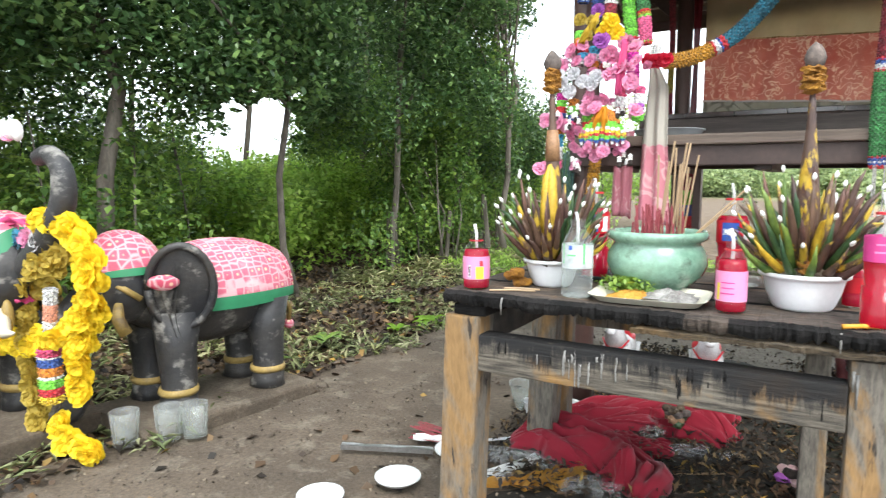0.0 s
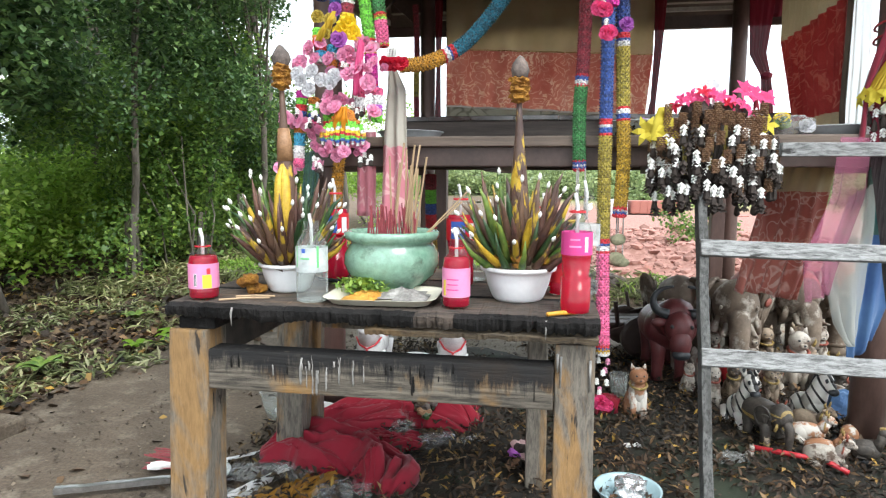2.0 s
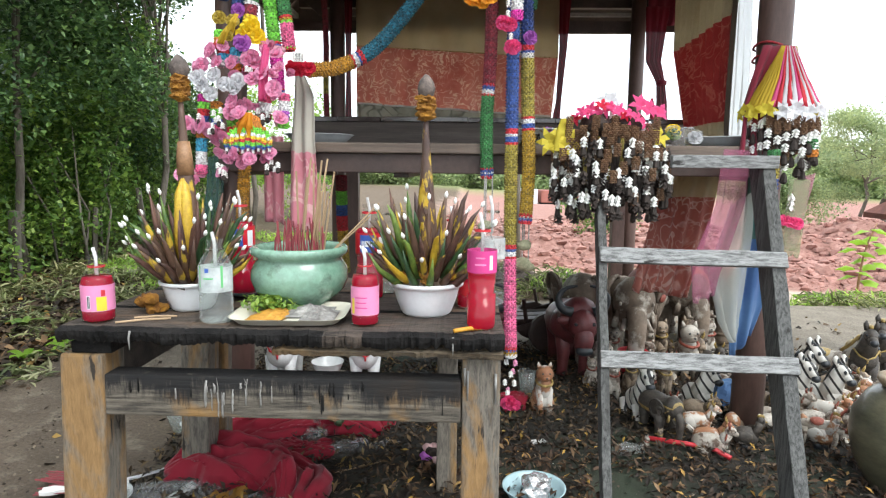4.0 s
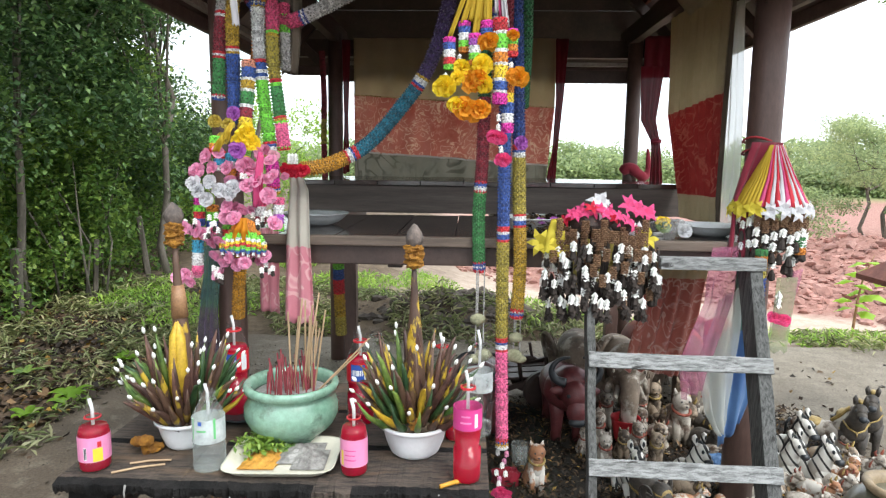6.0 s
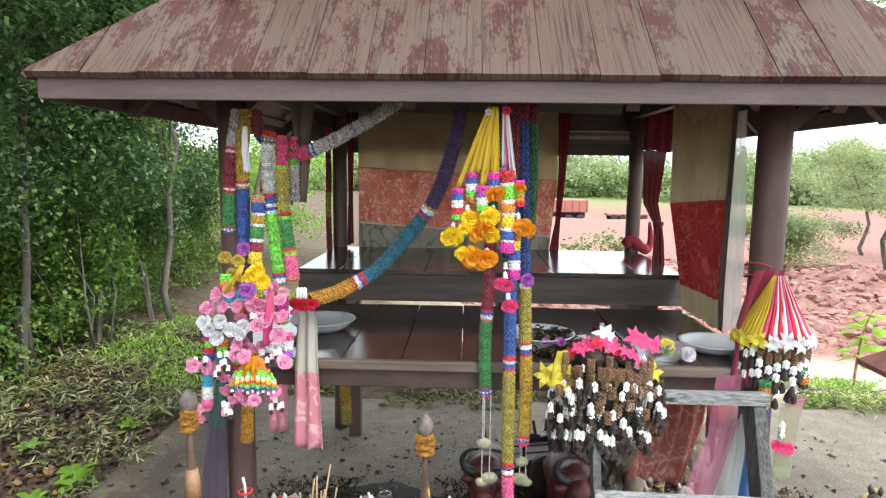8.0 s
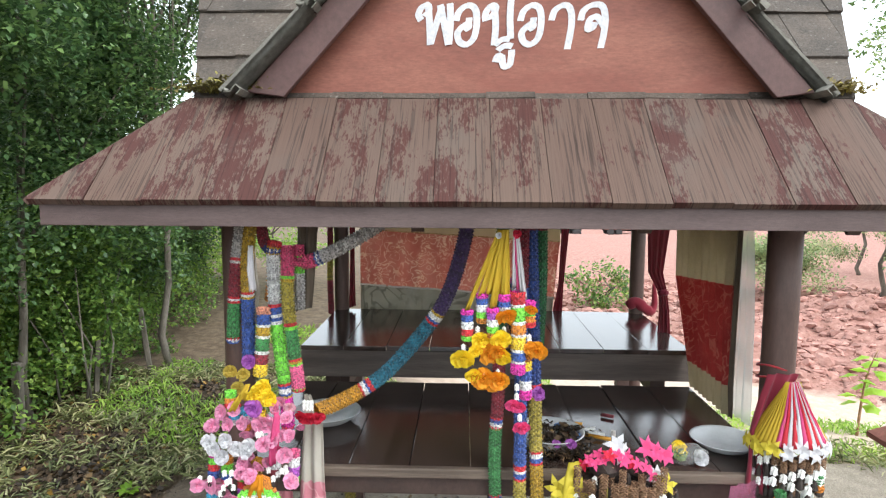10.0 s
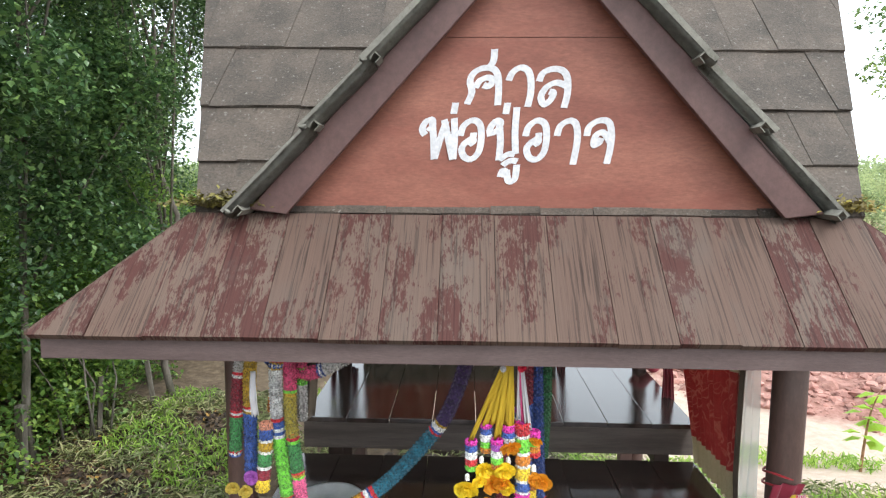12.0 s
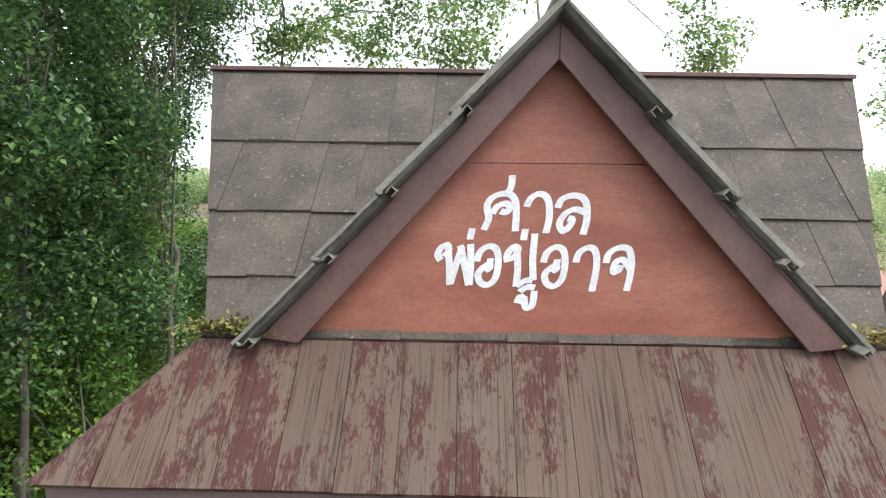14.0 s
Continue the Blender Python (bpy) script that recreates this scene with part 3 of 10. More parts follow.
def cloth(name, c1, c2, line=None, scale=22.0, rib=0, trans=0.15):
    """Woven cloth with fading and, where given, a scrolled pattern in a second colour."""
    m, nt, nl, p = nodes_of(name)
    v = coords(nt, nl)
    fade = noise_tex(nt, nl, v, 4, 5)
    weave = noise_tex(nt, nl, v, 260, 3, 0.6)
    col = ramp(nt, nl, fade, ((0.32, c1), (0.7, c2)))
    if line:
        w = nt.new("ShaderNodeTexNoise")
        w.inputs["Scale"].default_value, w.inputs["Detail"].default_value, w.inputs["Distortion"].default_value = scale, 1.0, 1.6
        nl.new(v, w.inputs["Vector"])
        f = ramp(nt, nl, w.outputs["Fac"], ((0.45, (0, 0, 0)), (0.485, (0.9, 0.9, 0.9)), (0.52, (0.9, 0.9, 0.9)), (0.555, (0, 0, 0))))
        g_ = ramp(nt, nl, noise_tex(nt, nl, v, scale * 0.45, 4, 0.7), ((0.36, (0.08, 0.08, 0.08)), (0.52, (0.85, 0.85, 0.85))))
        col = mix(nt, nl, mix(nt, nl, 1.0, f, g_, "MULTIPLY"), col, line)
    if rib:
        wv = nt.new("ShaderNodeTexWave")
        wv.bands_direction = "Z"
        wv.inputs["Scale"].default_value, wv.inputs["Distortion"].default_value, wv.inputs["Detail Scale"].default_value = rib * 0.5, 3.0, 6.0
        nl.new(v, wv.inputs["Vector"])
        col = mix(nt, nl, 1.0, col, ramp(nt, nl, wv.outputs["Fac"], ((0.15, (0.80, 0.79, 0.77)), (0.55, (1.05, 1.05, 1.05)))), "MULTIPLY")
    nl.new(col, p.inputs["Base Color"])
    p.inputs["Roughness"].default_value, p.inputs["Sheen Weight"].default_value, p.inputs["Specular IOR Level"].default_value = 0.85, 0.2, 0.2
    bump(nt, nl, p, weave, 0.3, 0.001)
    tr = nt.new("ShaderNodeBsdfTranslucent")
    nl.new(col, tr.inputs["Color"])
    x = nt.new("ShaderNodeMixShader")
    x.inputs["Fac"].default_value = trans
    nl.new(p.outputs[0], x.inputs[1])
    nl.new(tr.outputs[0], x.inputs[2])
    nl.new(x.outputs[0], nt["Material Output"].inputs["Surface"])
    return m


def veil(name, c, clear):
    m = cloth(name, tuple(0.9 * k for k in c), c, trans=0.5)
    nt, nl = m.node_tree.nodes, m.node_tree.links
    out = nt["Material Output"]
    old = out.inputs["Surface"].links[0].from_socket
    x, t = nt.new("ShaderNodeMixShader"), nt.new("ShaderNodeBsdfTransparent")
    x.inputs["Fac"].default_value = clear
    nl.new(old, x.inputs[1])
    nl.new(t.outputs[0], x.inputs[2])
    nl.new(x.outputs[0], out.inputs["Surface"])
    return m


M["c_beige"] = cloth("cloth_beige", (0.56, 0.48, 0.33), (0.70, 0.62, 0.46), trans=0.7)
M["c_brocade"] = cloth("cloth_brocade", (0.54, 0.21, 0.17), (0.72, 0.42, 0.35), (0.90, 0.80, 0.66), 17, trans=0.75)
M["c_red"] = cloth("cloth_red", (0.38, 0.065, 0.065), (0.54, 0.14, 0.125), (0.62, 0.28, 0.22), 11, rib=150, trans=0.6)
M["c_dirty"] = cloth("cloth_dirty", (0.40, 0.38, 0.30), (0.56, 0.53, 0.43), (0.20, 0.19, 0.15), 6, trans=0.35)
M["c_pink"] = cloth("cloth_pink", (0.55, 0.19, 0.24), (0.68, 0.32, 0.36), (0.75, 0.5, 0.5), 12, trans=0.3)
M["c_cream"] = cloth("cloth_cream", (0.46, 0.42, 0.36), (0.60, 0.57, 0.50), trans=0.3)
M["c_maroon"] = cloth("cloth_maroon", (0.16, 0.015, 0.03), (0.26, 0.03, 0.05), trans=0.1)
M["c_bag"] = cloth("cloth_bag", (0.21, 0.010, 0.022), (0.29, 0.016, 0.034), trans=0.02)
M["c_blue"] = cloth("cloth_blue", (0.04, 0.09, 0.24), (0.10, 0.2, 0.36), trans=0.15)
M["c_teal"] = cloth("cloth_teal", (0.03, 0.10, 0.10), (0.16, 0.20, 0.12), trans=0.15)
M["c_shade"] = cloth("cloth_shade", (0.10, 0.075, 0.055), (0.20, 0.16, 0.12), trans=0.1)
M["v_pink"] = veil("veil_pink", (0.66, 0.24, 0.38), 0.60)
M["v_gauze"] = veil("veil_gauze", (0.20, 0.15, 0.22), 0.40)
M["v_teal"] = veil("veil_teal", (0.12, 0.24, 0.22), 0.40)
M["c_net"] = cloth("cloth_net", (0.50, 0.44, 0.31), (0.64, 0.58, 0.44), trans=0.6, rib=150)
M["c_hem"] = cloth("cloth_hem", (0.66, 0.64, 0.58), (0.78, 0.76, 0.70), trans=0.2)
M["c_gilt"] = cloth("cloth_gilt", (0.42, 0.30, 0.14), (0.66, 0.56, 0.36), (0.12, 0.07, 0.03), 40, trans=0.2)
M["c_scarf"] = cloth("cloth_scarf", (0.24, 0.02, 0.04), (0.38, 0.05, 0.07), trans=0.2)
M["v_red"] = veil("veil_red", (0.24, 0.022, 0.038), 0.10)
M["v_white"] = veil("veil_white", (0.66, 0.68, 0.64), 0.55)
M["v_green"] = veil("veil_green", (0.45, 0.52, 0.30), 0.6)
M["pod"] = surface("pod", (0.22, 0.22, 0.13), (0.38, 0.37, 0.24), 30, 0.8, 120, 0.5)
M["p_blush"] = petal("petal_blush", (0.82, 0.48, 0.56))
M["c_rose"] = cloth("cloth_rose", (0.44, 0.14, 0.11), (0.60, 0.26, 0.21), (0.80, 0.62, 0.55), 14, trans=0.45)
M["ele_grey"] = surface("ele_grey", (0.020, 0.021, 0.024), (0.060, 0.055, 0.050), 5, 0.5, 60, 0.6, (1, 1, 1.4), spots=(0.22, 0.21, 0.19), spot_at=(0.55, 0.66), spot_scale=12)
m, nt, nl, p = nodes_of("saddle")
v = coords(nt, nl, shift=False)
fade = noise_tex(nt, nl, v, 5, 6, 0.65)
col = ramp(nt, nl, fade, ((0.36, (0.46, 0.05, 0.10)), (0.58, (0.56, 0.13, 0.19)), (0.76, (0.66, 0.48, 0.48))))
vor = nt.new("ShaderNodeTexVoronoi")
vor.feature = "DISTANCE_TO_EDGE"
vor.inputs["Scale"].default_value, vor.inputs["Randomness"].default_value = 30.0, 0.3
nl.new(v, vor.inputs["Vector"])
col = mix(nt, nl, ramp(nt, nl, vor.outputs["Distance"], ((0.03, (0.5, 0.5, 0.5)), (0.12, (0, 0, 0)))), col, (0.72, 0.60, 0.58))
dot = nt.new("ShaderNodeTexVoronoi")
dot.inputs["Scale"].default_value, dot.inputs["Randomness"].default_value = 30.0, 0.3
nl.new(v, dot.inputs["Vector"])
col = mix(nt, nl, ramp(nt, nl, dot.outputs["Distance"], ((0.16, (0.85, 0.85, 0.85)), (0.24, (0, 0, 0)))), col, (0.70, 0.52, 0.34))
nl.new(col, p.inputs["Base Color"])
p.inputs["Roughness"].default_value = 0.6
bump(nt, nl, p, fade, 0.4, 0.004)
M["saddle"] = m
M["hem_green"] = plain("hem_green", (0.03, 0.22, 0.10), 0.5)
M["gold_paint"] = surface("gold_paint", (0.26, 0.175, 0.05), (0.46, 0.33, 0.11), 14, 0.5, 120, 0.2, spots=(0.14, 0.10, 0.06), spot_at=(0.55, 0.68), spot_scale=18)
M["ivory"] = plain("ivory", (0.62, 0.55, 0.42), 0.5)
M["bull_red"] = surface("bull_red", (0.085, 0.018, 0.02), (0.15, 0.035, 0.035), 8, 0.45, 60, 0.25, spots=(0.2, 0.1, 0.08), spot_at=(0.66, 0.74), spot_scale=20)
M["horn"] = plain("horn", (0.022, 0.026, 0.03), 0.4)
M["plaster"] = surface("plaster", (0.30, 0.26, 0.21), (0.52, 0.48, 0.42), 2.2, 0.7, 14, 0.3, spots=(0.10, 0.065, 0.045), spot_at=(0.50, 0.60), spot_scale=3.6)
M["plaster_tan"] = surface("plaster_tan", (0.20, 0.145, 0.095), (0.38, 0.30, 0.22), 2.2, 0.7, 14, 0.3, spots=(0.06, 0.042, 0.03), spot_at=(0.48, 0.58), spot_scale=3.2)
M["plaster_old"] = surface("plaster_old", (0.10, 0.075, 0.055), (0.26, 0.20, 0.15), 5, 0.8, 30, 0.6, spots=(0.46, 0.42, 0.36), spot_at=(0.54, 0.64), spot_scale=7)
M["plaster_orange"] = surface("plaster_orange", (0.30, 0.13, 0.06), (0.42, 0.22, 0.12), 2.4, 0.6, 14, 0.3, spots=(0.52, 0.49, 0.44), spot_at=(0.50, 0.55), spot_scale=2.2)
M["fig_red"] = surface("fig_red", (0.20, 0.045, 0.03), (0.36, 0.10, 0.06), 3, 0.65, 20, 0.2, spots=(0.3, 0.24, 0.19), spot_at=(0.55, 0.65), spot_scale=5)
M["fig_dark"] = surface("fig_dark", (0.035, 0.03, 0.026), (0.09, 0.075, 0.06), 14, 0.6, 90, 0.3)
M["porcelain"] = surface("porcelain", (0.62, 0.62, 0.63), (0.74, 0.74, 0.74), 10, 0.25, 90, 0.05)
M["jar"] = surface("jar", (0.055, 0.055, 0.035), (0.13, 0.12, 0.075), 6, 0.35, 60, 0.15, (1, 1, 3), coat=0.3)
M["jar_rim"] = surface("jar_rim", (0.22, 0.16, 0.095), (0.34, 0.26, 0.16), 8, 0.5, 60, 0.2)
M["enamel_blue"] = plain("enamel_blue", (0.40, 0.56, 0.60), 0.25)
M["enamel_white"] = plain("enamel_white", (0.62, 0.64, 0.64), 0.25)
M["blue_flower"] = plain("blue_flower", (0.12, 0.25, 0.50), 0.4)
M["foil"] = surface("foil", (0.5, 0.5, 0.5), (0.8, 0.8, 0.8), 30, 0.25, 80, 0.8, metal=0.8)
M["film"] = thin_plastic("film", (0.92, 0.92, 0.91), 0.13)
M["film_orange"] = veil("film_orange", (0.62, 0.33, 0.06), 0.25)
M["paper"] = plain("paper", (0.68, 0.68, 0.66), 0.7)
M["clear_cup"] = thin_plastic("clear_cup", (0.86, 0.88, 0.86), 0.16)
M["steel"] = surface("steel", (0.45, 0.45, 0.45), (0.6, 0.6, 0.6), 10, 0.3, 60, 0.1, metal=0.9)
M["young_leaf"] = leafy("young_leaf", ((0.0, (0.22, 0.42, 0.04)), (1.0, (0.36, 0.56, 0.07))), 0.45, 0.5)
M["truck_red"] = plain("truck_red", (0.34, 0.13, 0.10), 0.6)
M["tyre"] = plain("tyre", (0.03, 0.03, 0.03), 0.8)
M["red_tile"] = surface("red_tile", (0.16, 0.05, 0.035), (0.26, 0.09, 0.06), 10, 0.7, 60, 0.3)
M["moss"] = leafy("moss", ((0.0, (0.10, 0.075, 0.03)), (0.6, (0.2, 0.16, 0.05)), (1.0, (0.36, 0.30, 0.06))), 0.8, 0.1)
m, nt, nl, p = nodes_of("zebra")
v = coords(nt, nl, shift=False)
wv = nt.new("ShaderNodeTexWave")
wv.inputs["Scale"].default_value, wv.inputs["Distortion"].default_value, wv.inputs["Detail"].default_value, wv.inputs["Detail Scale"].default_value = 2.1, 3.4, 1.0, 0.7
wv.bands_direction = "DIAGONAL"
nl.new(v, wv.inputs["Vector"])
nl.new(ramp(nt, nl, wv.outputs["Fac"], ((0.13, (0.02, 0.02, 0.02)), (0.17, (0.62, 0.60, 0.55)))), p.inputs["Base Color"])
p.inputs["Roughness"].default_value = 0.35
M["zebra"] = m

# ---- ground ----
def ground_height(x, y):
    """Flat by the slab, uneven litter on one side, red spoil heaps beyond the track on the other."""
    n = noise.noise(Vector((x * 0.9, y * 0.9, 3.1))) * 0.05 + noise.noise(Vector((x * 3.1, y * 3.1, 1.7))) * 0.02
    h = -0.05 + n * smooth((max(-2.1 - x, x - 3.3, y - 2.1, -4.2 - y)) / 0.6)
    if x < -2.2:
        h += 0.10 * smooth((-2.2 - x) / 2.5)
    d = (y + 0.45 * x)
    heap = smooth((d - 6.9) / 1.5) * smooth((17 - d) / 6) * smooth((x + 0.8) / 2.5)
    h += heap * (0.13 + 0.34 * max(0, noise.fractal(Vector((x * 0.55, y * 0.55, 7)), 0.9, 2.1, 5) + 0.25))
    heap2 = smooth((x - 4.0) / 1.2) * smooth((d - 5.4) / 1.2) * smooth((10 - d) / 4)
    h += heap2 * 0.22 * max(0, noise.fractal(Vector((x * 0.9, y * 0.9, 2)), 0.9, 2.1, 4) + 0.35)
    h -= 0.42 * smooth((y - 2.3 + 0.3 * min(0, x - 1)) / 2.2) * smooth((x + 1.5) / 2.0)
    bank = math.exp(-(((x + 0.1) / 0.9) ** 2 + ((y - 3.1) / 0.5) ** 2))
    h += 0.22 * bank * (1 + 0.6 * noise.noise(Vector((x * 5, y * 5, 0))))
    far = max(0, math.hypot(x, y) - 14)
    pit = math.exp(-(((x - 9) / 12) ** 2 + ((y - 60) / 14) ** 2))
    return h - min(1.6, far * 0.03) - 1.6 * pit


def axis_steps(lo, hi, fine_lo, fine_hi, step):
    out, v = [], fine_lo
    while v <= fine_hi:
        out.append(v)
        v += step
    s, v = step, fine_hi
    while v < hi:
        s *= 1.22
        v += s
        out.append(v)
    s, v = step, fine_lo
    while v > lo:
        s *= 1.22
        v -= s
        out.insert(0, v)
    return out


gx, gy = axis_steps(-900, 900, -6, 9, 0.11), axis_steps(-60, 1500, -3, 14, 0.11)
verts = [(x, y, ground_height(x, y)) for y in gy for x in gx]
w = len(gx)
faces = [(j * w + i, j * w + i + 1, (j + 1) * w + i + 1, (j + 1) * w + i) for j in range(len(gy) - 1) for i in range(w - 1)]
m, nt, nl, p = nodes_of("earth")
v = coords(nt, nl, shift=False)
sx = nt.new("ShaderNodeSeparateXYZ")
nl.new(v, sx.inputs[0])
n1, n2, n3 = noise_tex(nt, nl, v, 0.8, 6), noise_tex(nt, nl, v, 9, 8, 0.7), noise_tex(nt, nl, v, 60, 6, 0.7)


def maths(op, a, b, clamp=False):
    k = nt.new("ShaderNodeMath")
    k.operation, k.use_clamp = op, clamp
    for s, val in zip(k.inputs, (a, b)):
        if isinstance(val, (int, float)):
            s.default_value = val
        else:
            nl.new(val, s)
    return k.outputs[0]


brown = ramp(nt, nl, n2, ((0.3, (0.07, 0.05, 0.035)), (0.55, (0.15, 0.11, 0.075)), (0.75, (0.24, 0.19, 0.13))))
red = ramp(nt, nl, n2, ((0.3, (0.20, 0.095, 0.075)), (0.55, (0.37, 0.20, 0.165)), (0.8, (0.55, 0.36, 0.31))))
sand = ramp(nt, nl, n2, ((0.3, (0.42, 0.32, 0.25)), (0.7, (0.58, 0.47, 0.39))))
green = ramp(nt, nl, n2, ((0.3, (0.16, 0.21, 0.08)), (0.7, (0.30, 0.34, 0.15))))
dd = maths("ADD", sx.outputs["Y"], maths("MULTIPLY", sx.outputs["X"], 0.45))
wob = maths("ADD", dd, maths("MULTIPLY", maths("SUBTRACT", n1, 0.5), 2.5))
right = maths("MULTIPLY", maths("ADD", sx.outputs["X"], maths("ADD", 1.2, maths("MULTIPLY", maths("SUBTRACT", n1, 0.5), 1.5))), 0.8, True)
to_sand = maths("MULTIPLY", maths("MULTIPLY", maths("SUBTRACT", wob, 3.2), 1.2, True), right)
to_red = maths("MULTIPLY", maths("MULTIPLY", maths("SUBTRACT", wob, 6.9), 1.5, True), right)
to_green = maths("MULTIPLY", maths("SUBTRACT", wob, 74.0), 0.06, True)
col = mix(nt, nl, to_sand, brown, sand)
col = mix(nt, nl, to_red, col, red)
col = mix(nt, nl, to_green, col, green)
nl.new(col, p.inputs["Base Color"])
p.inputs["Roughness"].default_value = 0.95
p.inputs["Specular IOR Level"].default_value = 0.2
bump(nt, nl, p, maths("ADD", n2, maths("MULTIPLY", n3, 0.4)), 0.7, 0.03)
M["earth"] = m
ground = raw("ground", verts, faces, M["earth"], smooth=True)
tagged(ground, "bare brown earth with red spoil heaps and a sandy track", "ground", kind="structure")

# slab with a broken, uneven rim
bm = bmesh.new()
rim = []
for a, b, k in (((-2.25, -4.0), (-2.1, 0.9), 30), ((-2.1, 0.9), (-1.90, 2.33), 10), ((-1.90, 2.33), (3.1, 2.33), 30), ((3.1, 2.33), (3.2, -4.0), 30), ((3.2, -4.0), (-2.25, -4.0), 20)):
    for i in range(k):
        x, y = lerp(a[0], b[0], i / k), lerp(a[1], b[1], i / k)
        q = noise.noise(Vector((x * 2.3, y * 2.3, 9)))
        rim.append((x + 0.05 * q, y + 0.05 * noise.noise(Vector((y * 2.1, x * 2.7, 4)))))
top = [bm.verts.new((x, y, -0.012 + 0.006 * noise.noise(Vector((x * 9, y * 9, 1))))) for x, y in rim]
low = [bm.verts.new((x * 1.01, y * 1.01, -0.2)) for x, y in rim]
bm.faces.new(top[::-1])
for i in range(len(rim)):
    j = (i + 1) % len(rim)
    bm.faces.new((top[i], top[j], low[j], low[i]))
bmesh.ops.recalc_face_normals(bm, faces=bm.faces)
tagged(part("slab", bm, M["concrete"]), "weathered dirty concrete slab with stains", "slab", kind="structure")

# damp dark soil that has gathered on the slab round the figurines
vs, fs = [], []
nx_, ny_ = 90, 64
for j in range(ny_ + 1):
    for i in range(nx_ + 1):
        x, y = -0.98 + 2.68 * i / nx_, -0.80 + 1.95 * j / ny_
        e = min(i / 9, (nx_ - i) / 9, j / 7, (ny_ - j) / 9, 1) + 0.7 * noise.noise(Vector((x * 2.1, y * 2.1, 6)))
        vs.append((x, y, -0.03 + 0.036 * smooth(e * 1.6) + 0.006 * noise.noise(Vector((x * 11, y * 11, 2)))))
for j in range(ny_):
    for i in range(nx_):
        o = j * (nx_ + 1) + i
        fs.append((o, o + 1, o + nx_ + 2, o + nx_ + 1))
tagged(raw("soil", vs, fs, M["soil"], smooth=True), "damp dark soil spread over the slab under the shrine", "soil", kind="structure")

# ---- pavilion ----
pav = thing("pavilion", "small open wooden shrine pavilion with brown shingle roof and two decks", "pavilion")
CX = -0.03
POSTS = ((-0.925, 0.13, 0.048), (0.866, 0.15, 0.053), (-0.907, 1.83, 0.044), (0.857, 1.83, 0.042))
for x, y, r in POSTS:
    bm = bmesh.new()
    tube(bm, [(x, y, z) for z in (-0.05, 0.5, 1.0, 1.5, 1.97)], [r * 1.02, r, r * 0.98, r, r], 20)
    part("post", bm, M["post"], pav, smooth=True)


def board_row(name, x0, x1, width, y0, y1, z, t, material, parent, gap=0.003, jitter=0.002):
    n = round((x1 - x0) / width)
    w = (x1 - x0) / n
    me = None
    for i in range(n):
        if me is None:
            b = bmesh.new()
            box(b, (gap / 2 - w / 2, 0, -t), (w / 2 - gap / 2, y1 - y0, 0), bevel=0.002)
            me = bpy.data.meshes.new(name)
            b.to_mesh(me)
            b.free()
            me.materials.append(material)
        o = new(name, me)
        o.parent = parent
        o.matrix_basis = pose(x0 + (i + 0.5) * w, y0 + random.uniform(-1, 1) * 0.003, z + random.uniform(-1, 1) * jitter, random.uniform(-0.1, 0.1), random.uniform(-0.3, 0.3), 0)


# lower deck
bm = bmesh.new()
box(bm, (-0.95, 0.05, 0.885), (0.86, 0.085, 0.948), bevel=0.004)
lower = part("lower_deck", bm, M["dark_wood"], pav)
for x in (-0.93, -0.35, 0.25, 0.83):
    bm = bmesh.new()
    box(bm, (x - 0.025, 0.086, 0.87), (x + 0.025, 0.858, 0.95), bevel=0.003)
    part("joist", bm, M["dark_wood"], lower)
bm = bmesh.new()
box(bm, (-0.95, 0.86, 0.885), (0.86, 0.9, 0.948), bevel=0.004)
part("joist", bm, M["dark_wood"], lower)
bm = bmesh.new()
box(bm, (-0.955, 0.03, 0.949), (0.862, 0.056, 0.982), bevel=0.005)
part("edge_strip", bm, M["deck_edge"], lower, "worn bare wood edge strip")
board_row("board", -0.955, 0.862, 0.2, 0.058, 0.92, 0.978, 0.024, M["deck"], lower)
# upper deck
bm = bmesh.new()
box(bm, (-0.94, 0.972, 0.985), (0.885, 1.0, 1.112), bevel=0.004)
upper = part("upper_deck", bm, M["bench_front"], pav, "dark plank fascia, worn and faded")
for lo, hi in (((-0.94, 1.79, 0.985), (0.885, 1.82, 1.112)), ((-0.94, 1.002, 0.985), (-0.91, 1.788, 1.112)), ((0.855, 1.002, 0.985), (0.885, 1.788, 1.112)),
               ((-0.78, 1.03, 0.905), (-0.72, 1.80, 0.984)), ((0.02, 1.03, 0.905), (0.08, 1.80, 0.984)), ((0.72, 1.03, 0.905), (0.78, 1.80, 0.984))):
    bm = bmesh.new()
    box(bm, lo, hi, bevel=0.003)
    part("joist", bm, M["dark_wood"], upper)
board_row("board", -0.94, 0.885, 0.2, 0.966, 1.83, 1.136, 0.022, M["deck"], upper)
for x in (-0.80, 0.75):
    bm = bmesh.new()
    box(bm, (x - 0.035, 1.02, 0.86), (x + 0.035, 1.09, 0.984), bevel=0.004)
    part("deck_leg", bm, M["dark_wood"], upper)
for x in (-0.80, 0.76):
    bm = bmesh.new()
    box(bm, (x - 0.035, 1.68, -0.03), (x + 0.035, 1.75, 0.905), bevel=0.004)
    part("deck_leg", bm, M["post"], pav)

